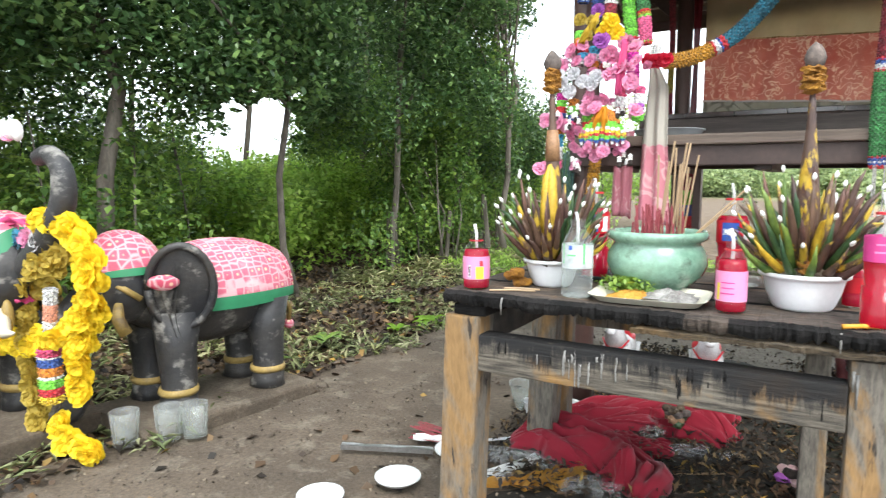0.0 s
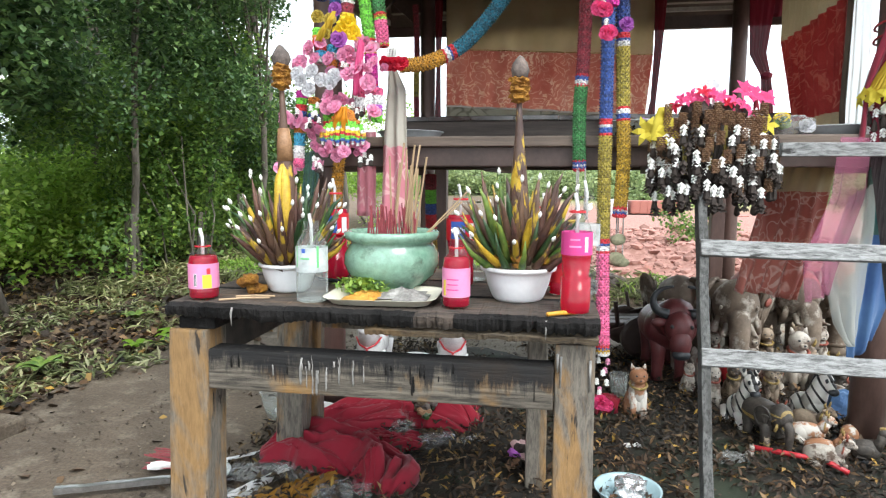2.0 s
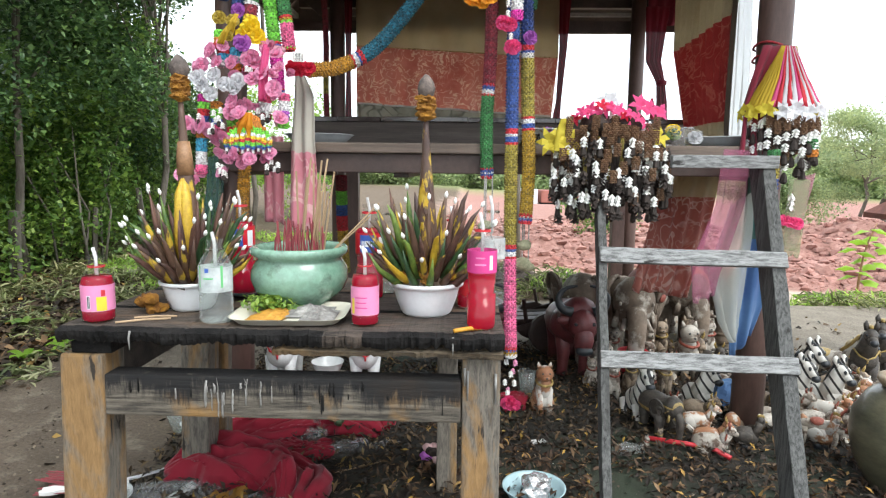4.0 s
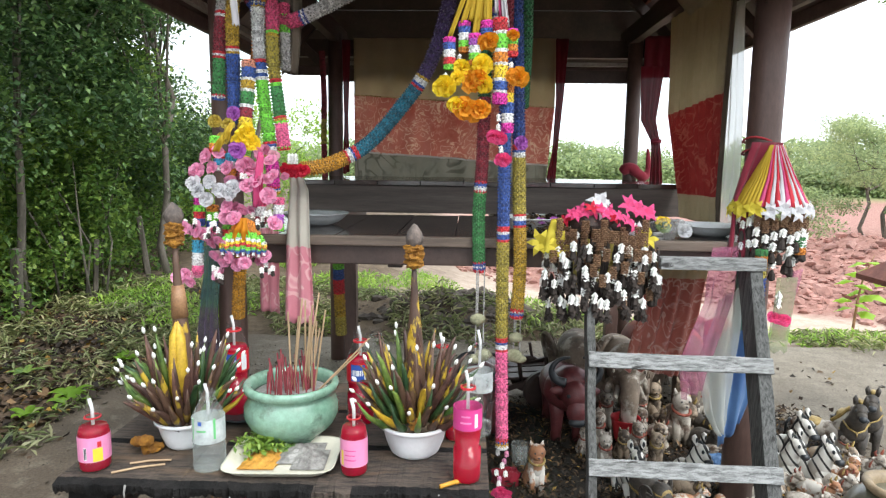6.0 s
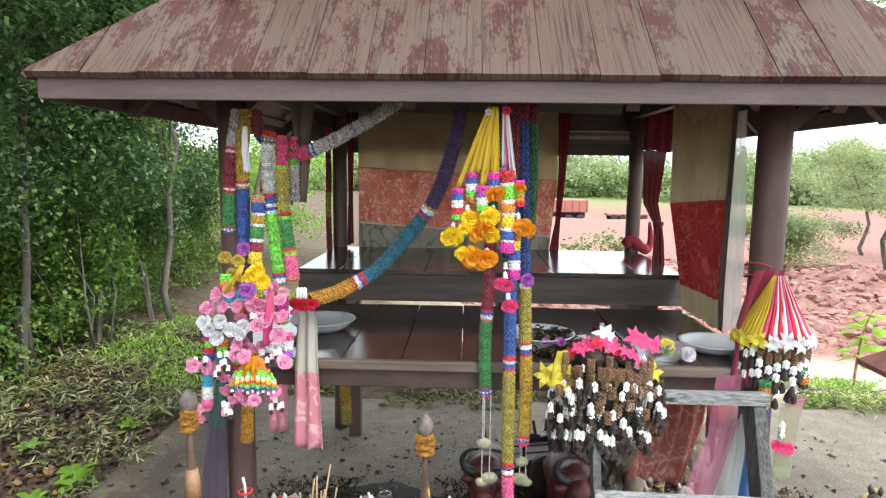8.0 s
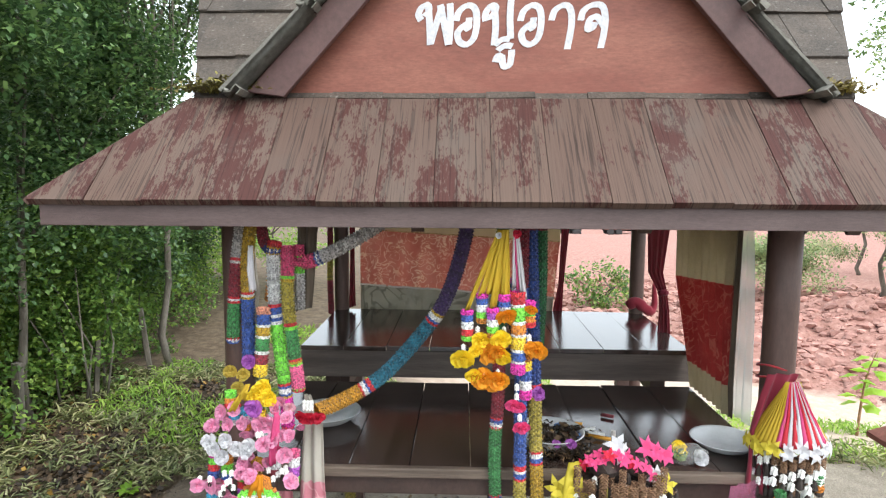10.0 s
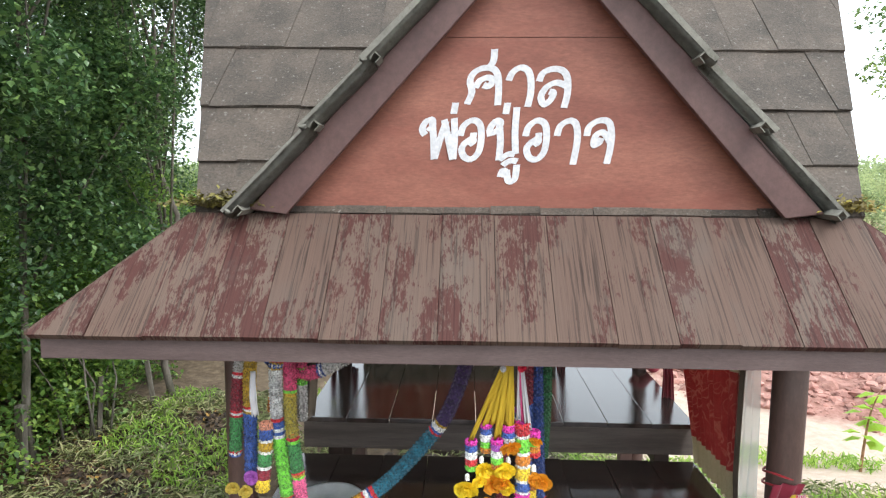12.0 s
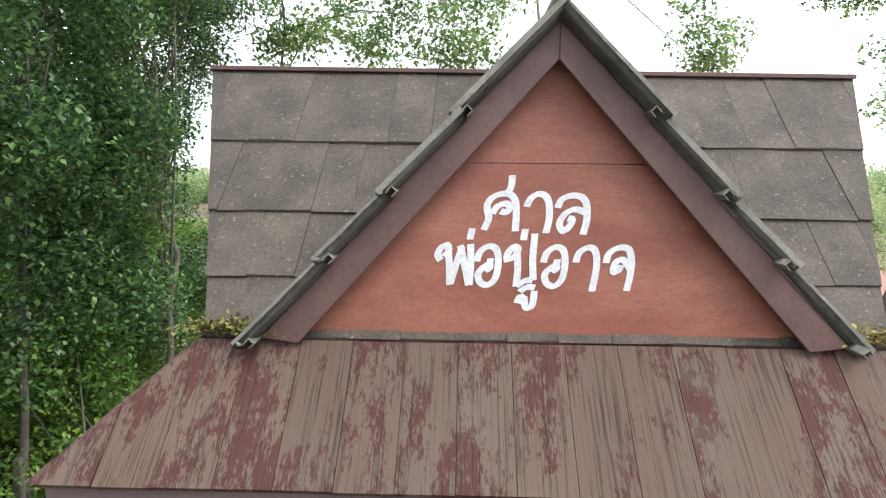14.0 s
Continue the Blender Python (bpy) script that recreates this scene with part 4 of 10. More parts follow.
# ring beams and rafters
for a, b in (((-1.15, 0.13, 1.90), (1.1, 0.13, 1.90)), ((-1.15, 1.915, 1.90), (1.1, 1.915, 1.90)), ((-0.90, -0.1, 1.97), (-0.90, 2.05, 1.97)), ((0.84, -0.1, 1.97), (0.84, 2.05, 1.97))):
    bm = bmesh.new()
    beam(bm, a, b, 0.05, 0.10, bevel=0.003)
    part("beam", bm, M["dark_wood"], pav)
bm = bmesh.new()
beam(bm, (-0.93, 1.915, 1.742), (0.88, 1.915, 1.742), 0.03, 0.07)
part("rail", bm, M["dark_wood"], pav)
bm = bmesh.new()
beam(bm, (-0.93, 1.915, 1.815), (0.88, 1.915, 1.815), 0.02, 0.022)
part("rail", bm, M["tile_grey"], pav, "pale bare batten under the back beam")
for s in (-1, 1):
    for y0, y1 in ((0.13, 0.32), (1.83, 1.65)):
        bm = bmesh.new()
        x = 0.84 if s > 0 else -0.9
        beam(bm, (x, y0, 1.72), (x + 0.2 * s, y0, 1.9), 0.035, 0.05)
        part("brace", bm, M["dark_wood"], pav)

# skirt roof: (bottom half width, top half width, bottom y, top y)
BZ, TZ, BH, TH, BY, TY, MIDY = 1.85, 2.142, 1.28, 0.975, -0.30, 0.0, 0.98
skirt_back = 2 * MIDY - BY


def skirt_side(name, n, place, half_bottom, half_top, drop, run):
    """One side of the skirt: planks up the slope, cut along the hips. place maps (along, up 0..1, out of the slope) to the world."""
    bm = bmesh.new()
    q = [place(-half_bottom, 0, -0.006), place(half_bottom, 0, -0.006), place(half_top, 1, -0.006), place(-half_top, 1, -0.006)]
    r = [place(-half_bottom, 0, -0.016), place(half_bottom, 0, -0.016), place(half_top, 1, -0.016), place(-half_top, 1, -0.016)]
    vs = [bm.verts.new(k) for k in q + r]
    for f in ((0, 1, 2, 3), (7, 6, 5, 4), (0, 4, 5, 1), (1, 5, 6, 2), (2, 6, 7, 3), (3, 7, 4, 0)):
        bm.faces.new([vs[i] for i in f])
    side = part(name, bm, M["dark_wood"], pav)
    w = 2 * half_bottom / n
    rise = half_bottom - half_top
    for i in range(n):
        a, b = -half_bottom + i * w + 0.0008, -half_bottom + (i + 1) * w - 0.0008
        poly = []
        ua, ub = min(1, (half_bottom - abs(a)) / rise), min(1, (half_bottom - abs(b)) / rise)
        low = -0.03 + random.uniform(-0.008, 0.004)
        poly = [(a, low), (b, low)]
        if b > 0 and ub < 1:
            poly.append((b, ub))
            if ua >= 1:
                poly.append((half_top, 1))
        else:
            poly.append((b, 1) if ub >= 1 else (b, ub))
        if a < 0 and ua < 1:
            if ub >= 1:
                poly.append((-half_top, 1))
            poly.append((a, ua))
        else:
            poly.append((a, 1) if ua >= 1 else (a, ua))
        lift = random.uniform(0, 0.004)
        top_vs = [place(k, u, 0.012 + lift + 0.006 * (1 - u)) for k, u in poly]
        bot_vs = [place(k, u, 0.0 + lift * 0.2) for k, u in poly]
        n_ = len(poly)
        origin = sum(top_vs, Vector()) / n_
        fs = [tuple(range(n_)), tuple(range(2 * n_ - 1, n_ - 1, -1))] + [(k, n_ + k, n_ + (k + 1) % n_, (k + 1) % n_) for k in range(n_)]
        o = raw("plank", [k - origin for k in top_vs + bot_vs], fs, M["roof_plank"], side)
        o.location = origin
    return side


S2 = math.sqrt(0.5)
skirt_side("skirt_front", 17, lambda a, u, h: Vector((CX + a, lerp(BY, TY, u) - h * S2, lerp(BZ, TZ, u) + h * S2)), BH, TH, 0, 0)
skirt_side("skirt_back", 17, lambda a, u, h: Vector((CX - a, lerp(skirt_back, 2 * MIDY, u) + h * S2, lerp(BZ, TZ, u) + h * S2)), BH, TH, 0, 0)
dhalf, thalf = MIDY - BY, MIDY
skirt_side("skirt_left", 17, lambda a, u, h: Vector((CX - lerp(BH, TH, u) - h * S2, MIDY - a, lerp(BZ, TZ, u) + h * S2)), dhalf, thalf, 0, 0)
skirt_side("skirt_right", 17, lambda a, u, h: Vector((CX + lerp(BH, TH, u) + h * S2, MIDY + a, lerp(BZ, TZ, u) + h * S2)), dhalf, thalf, 0, 0)
for a, b in (((CX - BH + 0.02, BY + 0.01), (CX + BH - 0.02, BY + 0.01)), ((CX - BH + 0.02, skirt_back - 0.01), (CX + BH - 0.02, skirt_back - 0.01)),
             ((CX - BH + 0.02, BY + 0.03), (CX - BH + 0.02, skirt_back - 0.03)), ((CX + BH - 0.02, BY + 0.03), (CX + BH - 0.02, skirt_back - 0.03))):
    bm = bmesh.new()
    beam(bm, (*a, 1.815), (*b, 1.815), 0.022, 0.056, bevel=0.002)
    part("fascia", bm, M["fascia"], pav)
# battens and rafters under the skirts
for s in (-1, 1):
    for k in (0.2, 0.5, 0.8):
        bm = bmesh.new()
        x, z = CX + s * lerp(BH, TH, k), lerp(BZ, TZ, k) - 0.04
        beam(bm, (x, BY + 0.3 * k, z), (x, skirt_back - 0.3 * k, z), 0.03, 0.03)
        part("batten", bm, M["tile_grey"], pav)
    for y in (0.13, 0.98, 1.83):
        bm = bmesh.new()
        beam(bm, (CX + s * (BH - 0.04), y, BZ - 0.06), (CX + s * (TH - 0.15), y, TZ + 0.06), 0.035, 0.05)
        part("rafter", bm, M["dark_wood"], pav)
for k in (0.2, 0.5, 0.8):
    bm = bmesh.new()
    beam(bm, (CX - lerp(BH, TH, k), lerp(BY, TY, k), lerp(BZ, TZ, k) - 0.04), (CX + lerp(BH, TH, k), lerp(BY, TY, k), lerp(BZ, TZ, k) - 0.04), 0.03, 0.03)
    part("batten", bm, M["dark_wood"], pav)
for x in (-0.9, -0.3, 0.3, 0.84):
    bm = bmesh.new()
    beam(bm, (x, BY + 0.04, BZ - 0.06), (x, TY + 0.1, TZ + 0.03), 0.035, 0.05)
    part("rafter", bm, M["dark_wood"], pav)

# main roof: front and back slopes, flaring towards the ridge
RZ = 3.062
slope = Vector((0, MIDY, RZ - TZ)).normalized()


def clip_to(poly, half, side):
    """Keeps what lies inside the roof's sloping edge."""
    out = []
    for (xa, ua), (xb, ub) in zip(poly, poly[1:] + poly[:1]):
        da, db = half(ua) - side * xa, half(ub) - side * xb
        if da >= 0:
            out.append((xa, ua))
        if da * db < 0:
            k = da / (da - db)
            out.append((lerp(xa, xb, k), lerp(ua, ub, k)))
    return out


def main_slope(name, sgn):
    def place(x, u, h):
        y = lerp(0.02, MIDY, u)
        q = Vector((CX + x + 0.015 + 0.035 * u, y, lerp(TZ, RZ - 0.012 * x / 1.35, u))) + h * Vector((0, -slope.z, slope.y))
        return q if sgn > 0 else Vector((q.x, 2 * MIDY - q.y, q.z))
    half = lambda u: lerp(0.985, 1.352, u)
    bm = bmesh.new()
    vs = [bm.verts.new(place(x, u, h)) for h in (-0.008, -0.02) for x, u in ((-half(0), 0), (half(0), 0), (half(1), 1), (-half(1), 1))]
    for f in ((0, 1, 2, 3), (7, 6, 5, 4), (0, 4, 5, 1), (1, 5, 6, 2), (2, 6, 7, 3), (3, 7, 4, 0)):
        bm.faces.new([vs[i] for i in f])
    bmesh.ops.recalc_face_normals(bm, faces=bm.faces)
    side = part(name, bm, M["dark_wood"], pav)
    courses = (0.0, 0.18, 0.39, 0.66, 1.0)
    for r in range(4):
        u0, u1 = courses[r] - (0.012 if r else 0), courses[r + 1]
        x = -half(u1) - 0.02 - (0.07 if r % 2 else 0)
        while x < half(u1):
            w = random.uniform(0.135, 0.185)
            a, b = x + 0.0006, x + w - 0.0006
            x += w
            poly = clip_to(clip_to([(a, u0), (b, u0), (b, u1), (a, u1)], half, 1), half, -1)
            if len(poly) < 3 or max(k for k, u in poly) - min(k for k, u in poly) < 0.012:
                continue
            j = random.uniform(0, 0.004)
            t = [place(k, u + (random.uniform(-0.004, 0.004) if u == u0 else 0), lerp(0.018, 0.006, (u - u0) / (u1 - u0)) + j) for k, u in poly]
            d = [place(k, u, lerp(0.008, -0.004, (u - u0) / (u1 - u0)) + j) for k, u in poly]
            n_ = len(poly)
            o0 = sum(t, Vector()) / n_
            fs = [tuple(range(n_)), tuple(range(2 * n_ - 1, n_ - 1, -1))] + [(k, n_ + k, n_ + (k + 1) % n_, (k + 1) % n_) for k in range(n_)]
            o = raw("shingle", [k - o0 for k in t + d], fs, M["shingle"], side)
            o.location = o0
    return side


main_slope("roof_front", 1)
main_slope("roof_back", -1)
bm = bmesh.new()
beam(bm, (CX - 1.302, MIDY, RZ + 0.020), (CX + 1.402, MIDY, RZ - 0.004), 0.07, 0.018, bevel=0.003)
part("ridge_cap", bm, M["barge"], pav)
for s in (-1, 1):
    bm = bmesh.new()
    x = CX + s * 0.93
    vs = [bm.verts.new(k) for dx in (-0.01, 0.01) for k in ((x + dx, 0.02, TZ), (x + dx, 2 * MIDY - 0.02, TZ), (x + dx, MIDY, RZ - 0.03))]
    for f in ((0, 1, 2), (5, 4, 3), (0, 3, 4, 1), (1, 4, 5, 2), (2, 5, 3, 0)):
        bm.faces.new([vs[i] for i in f])
    part("end_wall", bm, M["gable"], pav)

MOSS = []
# front gable: panel, bargeboards, its own small roof with purlin stubs
AZ = 2.985
bm = bmesh.new()
for z0, z1 in ((TZ - 0.03, 2.665), (2.667, AZ)):
    k = lambda z: 0.80 * (AZ - z) / (AZ - TZ)
    vs = [bm.verts.new(q) for y in (0.028, 0.046) for q in ((-k(z0) , y, z0), (k(z0), y, z0), (max(0.002, k(z1)), y, z1), (-max(0.002, k(z1)), y, z1))]
    for f in ((0, 1, 2, 3), (7, 6, 5, 4), (0, 4, 5, 1), (1, 5, 6, 2), (2, 6, 7, 3), (3, 7, 4, 0)):
        bm.faces.new([vs[i] for i in f])
box(bm, (-0.8, 0.0, TZ - 0.03), (0.8, 0.05, TZ - 0.004))
gable = part("gable_panel", bm, M["gable"], pav, "brick-red painted gable boards with white lettering")
ang = radians(47.0)
ca, sa = math.cos(ang), math.sin(ang)
COURSES = (0.0, 0.41, 0.70, 0.95, 1.275)
for s in (-1, 1):
    bm = bmesh.new()
    pts = [(0.0, 2.940), (0.0, 3.058), (0.823, 2.166), (0.714, 2.152)]
    vs = [bm.verts.new((s * x + 0.004, y, z)) for y in (-0.045, -0.022) for x, z in pts]
    for f in ((0, 1, 2, 3), (7, 6, 5, 4), (0, 4, 5, 1), (1, 5, 6, 2), (2, 6, 7, 3), (3, 7, 4, 0)):
        bm.faces.new([vs[i] for i in f])
    bmesh.ops.recalc_face_normals(bm, faces=bm.faces)
    bmesh.ops.bevel(bm, geom=list(bm.edges), offset=0.002, segments=1, affect="EDGES")
    part("bargeboard", bm, M["barge"], pav)
    # roof of the gable: courses of thick tiles across the slope, lapped one over the next
    L = COURSES[-1]
    apex = Vector((0.004, 0, 3.083))
    down = Vector((s * ca, 0, -sa))
    out = Vector((s * sa, 0, ca))
    bm = bmesh.new()
    vs = []
    for h in (-0.004, -0.014):
        for y, d in ((-0.02, 0), (-0.02, L), (0.95, L * 0.06), (0.95, 0)):
            vs.append(bm.verts.new(apex + down * d + out * h + Vector((0, y, 0))))
    for f in ((0, 1, 2, 3), (7, 6, 5, 4), (0, 4, 5, 1), (1, 5, 6, 2), (2, 6, 7, 3), (3, 7, 4, 0)):
        bm.faces.new([vs[i] for i in f])
    bmesh.ops.recalc_face_normals(bm, faces=bm.faces)
    gr = part("gable_roof", bm, M["dark_wood"], pav, "lapped cement tiles over the gable, brown on top")
    front = -0.105
    for r in range(4):
        d0, d1 = COURSES[r] - (0.03 if r else 0), COURSES[r + 1]
        reach = lambda d: 0.95 * (1 - 0.95 * d / L)
        verge = front + (0.017 * r if s > 0 else 0)
        y = verge + random.uniform(-0.004, 0.004)
        while y < reach(d0):
            y1 = min(y + 0.15, reach(d0) + 0.02)
            e = min(y1, max(y + 0.02, reach(d1)))
            k = random.uniform(-0.003, 0.003)
            c = [(y, d0, 0.006), (y1, d0, 0.006), (e, d1, 0.022 + k), (y, d1 + 2 * k, 0.022 + k)]
            t = [apex + down * d + out * h + Vector((0, yy, 0)) for yy, d, h in c]
            b = [q - out * 0.016 for q in t]
            o0 = t[0].copy()
            o = raw("shingle", [q - o0 for q in t + b], [(0, 1, 2, 3), (7, 6, 5, 4), (0, 4, 5, 1), (1, 5, 6, 2), (2, 6, 7, 3), (3, 7, 4, 0)], [M["shingle"], M["tile_raw"]], gr)
            for fc in list(o.data.polygons)[1:]:
                fc.material_index = 1
            o.location = o0
            y += 0.152
    # bare grey edge of the overhanging tiles, hollow towards the bargeboard
    for r in range(4):
        a, b = COURSES[r] - (0.02 if r else 0.0), COURSES[r + 1]
        edge = front + (0.017 * r if s > 0 else 0)
        prof = ((edge, 0.005), (edge - 0.001, -0.010), (edge + 0.012, -0.015), (edge + 0.034, -0.020), (-0.050, -0.022))
        bm = bmesh.new()
        rows = []
        for k in range(9):
            d = lerp(a, b, k / 8)
            h = lerp(-0.006, 0.006, k / 8)
            rows.append([bm.verts.new(apex + down * d + out * (hh + h + 0.002 * noise.noise(Vector((d * 14, hh * 40, s))) - (0.003 if q_ > 2 else 0)) + Vector((0, yy, 0))) for q_, (yy, hh) in enumerate(prof)])
        for ra, rb in zip(rows, rows[1:]):
            for q_ in range(4):
                bm.faces.new((ra[q_], ra[q_ + 1], rb[q_ + 1], rb[q_]))
        bmesh.ops.solidify(bm, geom=bm.faces[:], thickness=0.004)
        bmesh.ops.recalc_face_normals(bm, faces=bm.faces)
        part("verge_tile", bm, M["verge"], gr, "bare dull grey underside of a tile's edge", True)
    for d in COURSES[1:]:
        q = apex + down * (d - 0.045) - out * 0.016
        bm = bmesh.new()
        for off, w_, h_ in ((down * 0.0, 0.0025, 0.022), (down * 0.010 + out * 0.0098, 0.020, 0.0025), (down * 0.010 - out * 0.0098, 0.020, 0.0025)):
            beam(bm, q + off + Vector((0, front - 0.004, 0)), q + off + Vector((0, 0.02, 0)), w_, h_, up=out)
        part("purlin", bm, M["tile_raw"], gr, "end of a folded metal purlin")
        # cement dabbed into the lap at the verge
        bm = bmesh.new()
        ball(bm, apex + down * (d - 0.012) + out * 0.004 + Vector((0, front + 0.004 + (0.055 * d if s > 0 else 0), 0)), 0.010, (1.5, 0.6, 0.9), 0.7, 2, int(d * 40))
        part("mortar", bm, M["tile_raw"], gr)
bm = bmesh.new()
tube(bm, [(0.004, -0.100, 3.098), (0.004, 0.98, 3.098)], 0.022, 12)
part("gable_ridge", bm, M["tile_grey"], pav, smooth=True)

# moss and leaf litter caught where the gable meets the skirt
for i, (x, y, w, n_) in enumerate(((-0.93, 0.0, 0.055, 700), (-0.84, -0.02, 0.05, 260), (0.905, 0.01, 0.05, 500))):
    rm = np.random.default_rng(40 + i)
    q = np.column_stack([rm.normal(x, w, n_), rm.normal(y, 0.02, n_), 2.172 + np.abs(rm.normal(0, 0.016, n_))])
    MOSS.append((q, rm))

# painted lettering, one mesh a letter, brush strokes laid on the panel
def letter(strokes, dx=0.0):
    bm = bmesh.new()
    for level, st in enumerate(strokes):
        pts = [Vector(((x + dx) * 0.000704 - 0.4395, 2.679 - y * 0.000706)) for x, y in st]
        fine = []
        for i in range(len(pts) - 1):
            a, b = pts[max(0, i - 1)], pts[i]
            c, d = pts[i + 1], pts[min(len(pts) - 1, i + 2)]
            for k in range(5):
                t = k / 5
                fine.append(0.5 * ((2 * b) + (c - a) * t + (2 * a - 5 * b + 4 * c - d) * t * t + (3 * b - a - 3 * c + d) * t ** 3))
        fine.append(pts[-1])
        rows = []
        for i, q in enumerate(fine):
            t = (fine[min(i + 1, len(fine) - 1)] - fine[max(i - 1, 0)]).normalized()
            n = Vector((-t.y, t.x))
            n = (n * 0.75 + Vector((0.80, 0.38)) * (0.35 if n.dot(Vector((0.80, 0.38))) > 0 else -0.35))
            w = 0.0098
            rows.append([bm.verts.new((q.x + n.x * w, 0.0262 - 0.0007 * level - 0.00001 * i, q.y + n.y * w)), bm.verts.new((q.x - n.x * w, 0.0262 - 0.0007 * level - 0.00001 * i, q.y - n.y * w))])
        for r, u in zip(rows, rows[1:]):
            bm.faces.new((r[0], r[1], u[1], u[0]))
    part("letter", bm, M["white_paint"], gable, "white painted Thai letter")


letter([[(358, 288), (378, 240), (370, 195), (385, 162), (420, 143), (462, 143), (484, 170), (489, 220), (486, 292)], [(392, 222), (412, 192), (445, 180), (462, 192), (450, 215), (425, 210)], [(450, 138), (466, 112), (470, 66)]])
letter([[(530, 192), (545, 160), (575, 140), (605, 148), (620, 180), (622, 240), (610, 298)]])
letter([[(655, 195), (672, 160), (712, 145), (752, 152), (772, 185), (773, 245), (760, 302)], [(768, 212), (725, 200), (685, 220), (664, 258), (678, 288), (702, 272), (716, 242), (698, 236)]])
letter([[(184, 415), (172, 392), (186, 362), (212, 352), (216, 378), (196, 398)], [(214, 356), (220, 440), (222, 516)], [(224, 512), (248, 430), (272, 358)], [(264, 352), (284, 440), (300, 516)], [(302, 516), (308, 430), (306, 346)]])
letter([[(312, 282), (303, 328)]])
O = [[(332, 418), (345, 378), (380, 354), (412, 368), (420, 420), (410, 482), (380, 514), (348, 504), (338, 470), (356, 444), (384, 424), (388, 404)], [(384, 424), (386, 442), (366, 456)]]
letter(O)
letter([[(458, 418), (456, 388), (480, 356), (500, 362), (488, 394), (470, 404)], [(494, 362), (500, 440), (494, 518)], [(496, 518), (530, 494), (562, 492)], [(566, 300), (560, 400), (564, 492)]])
letter([[(500, 588), (512, 560), (528, 572), (516, 590)], [(528, 560), (536, 604), (562, 596), (570, 536)], [(510, 540), (540, 520), (572, 522)]])
letter([[(528, 282), (520, 328)]])
letter(O, 272)
letter([[(735, 416), (748, 376), (784, 354), (812, 368), (820, 430), (804, 534)]])
letter([[(858, 416), (868, 378), (904, 354), (946, 358), (960, 405), (956, 470), (944, 530)], [(956, 440), (926, 402), (896, 414), (888, 452), (908, 446), (918, 424)]])

# ---- foliage ----
def leaves(name, centres, sizes, rng, material, parent=None, droop=0.35, wide=0.36, kind="", label=""):
    """Folded two-triangle leaves, one island each, turned at random."""
    n = len(centres)
    c = np.asarray(centres, np.float32)
    s = np.asarray(sizes, np.float32)[:, None]
    yaw = rng.uniform(0, 2 * np.pi, n)
    tilt = rng.normal(-droop, 0.5, n)
    d = np.stack([np.cos(yaw) * np.cos(tilt), np.sin(yaw) * np.cos(tilt), np.sin(tilt)], 1)
    side = np.stack([-np.sin(yaw), np.cos(yaw), rng.normal(0, 0.45, n)], 1)
    side /= np.linalg.norm(side, axis=1)[:, None]
    up = np.cross(d, side)
    wv, lift = side * s * wide, up * s * 0.12
    v = np.stack([c - d * s * 0.5, c - d * s * 0.05 + wv + lift, c + d * s * 0.5, c - d * s * 0.05 - wv + lift], 1).reshape(-1, 3)
    base = np.arange(n)[:, None] * 4
    tri = np.concatenate([base + [0, 1, 2], base + [0, 2, 3]], 1).reshape(-1)
    me = bpy.data.meshes.new(name)
    me.vertices.add(len(v))
    me.vertices.foreach_set("co", v.reshape(-1).astype(np.float32))
    me.loops.add(len(tri))
    me.loops.foreach_set("vertex_index", tri.astype(np.int32))
    me.polygons.add(len(tri) // 3)
    me.polygons.foreach_set("loop_start", np.arange(0, len(tri), 3, dtype=np.int32))
    me.update(calc_edges=True)
    me.validate()
    return link(name, me, material, parent, label, False, kind)


def crown_points(rng, clumps, per, spread):
    c = np.repeat(np.asarray(clumps, float), per, 0)
    d = rng.normal(0, 1, c.shape)
    d /= np.linalg.norm(d, axis=1)[:, None]
    return c + d * (rng.uniform(0, 1, len(c)) ** 0.45)[:, None] * np.asarray(spread)


def gap(p, rng):
    """A ragged hole in the crowns through which the sky shows, and a thin stretch below it."""
    far = np.hypot(p[:, 0] + 0.2, p[:, 1] + 2.08)
    az = np.degrees(np.arctan2(p[:, 1] + 2.08, -p[:, 0] - 0.2))
    el = np.degrees(np.arctan2(p[:, 2] - 0.84, far))
    wob = 0.7 * np.sin(1.9 * az + 2.3 * el) + 0.6 * np.sin(4.1 * el - 1.2 * az)
    hole = (np.abs(az + wob - 43.6) < 3.0) & (el + wob > 2.2) & (el + 0.8 * wob < 6.8)
    low = (far < 4.3) & (az + wob > 38.5) & (az + wob < 53.0) & (el + wob > -7) & (el + wob < 3.5) & (rng.uniform(0, 1, len(p)) < 0.75)
    return hole | low


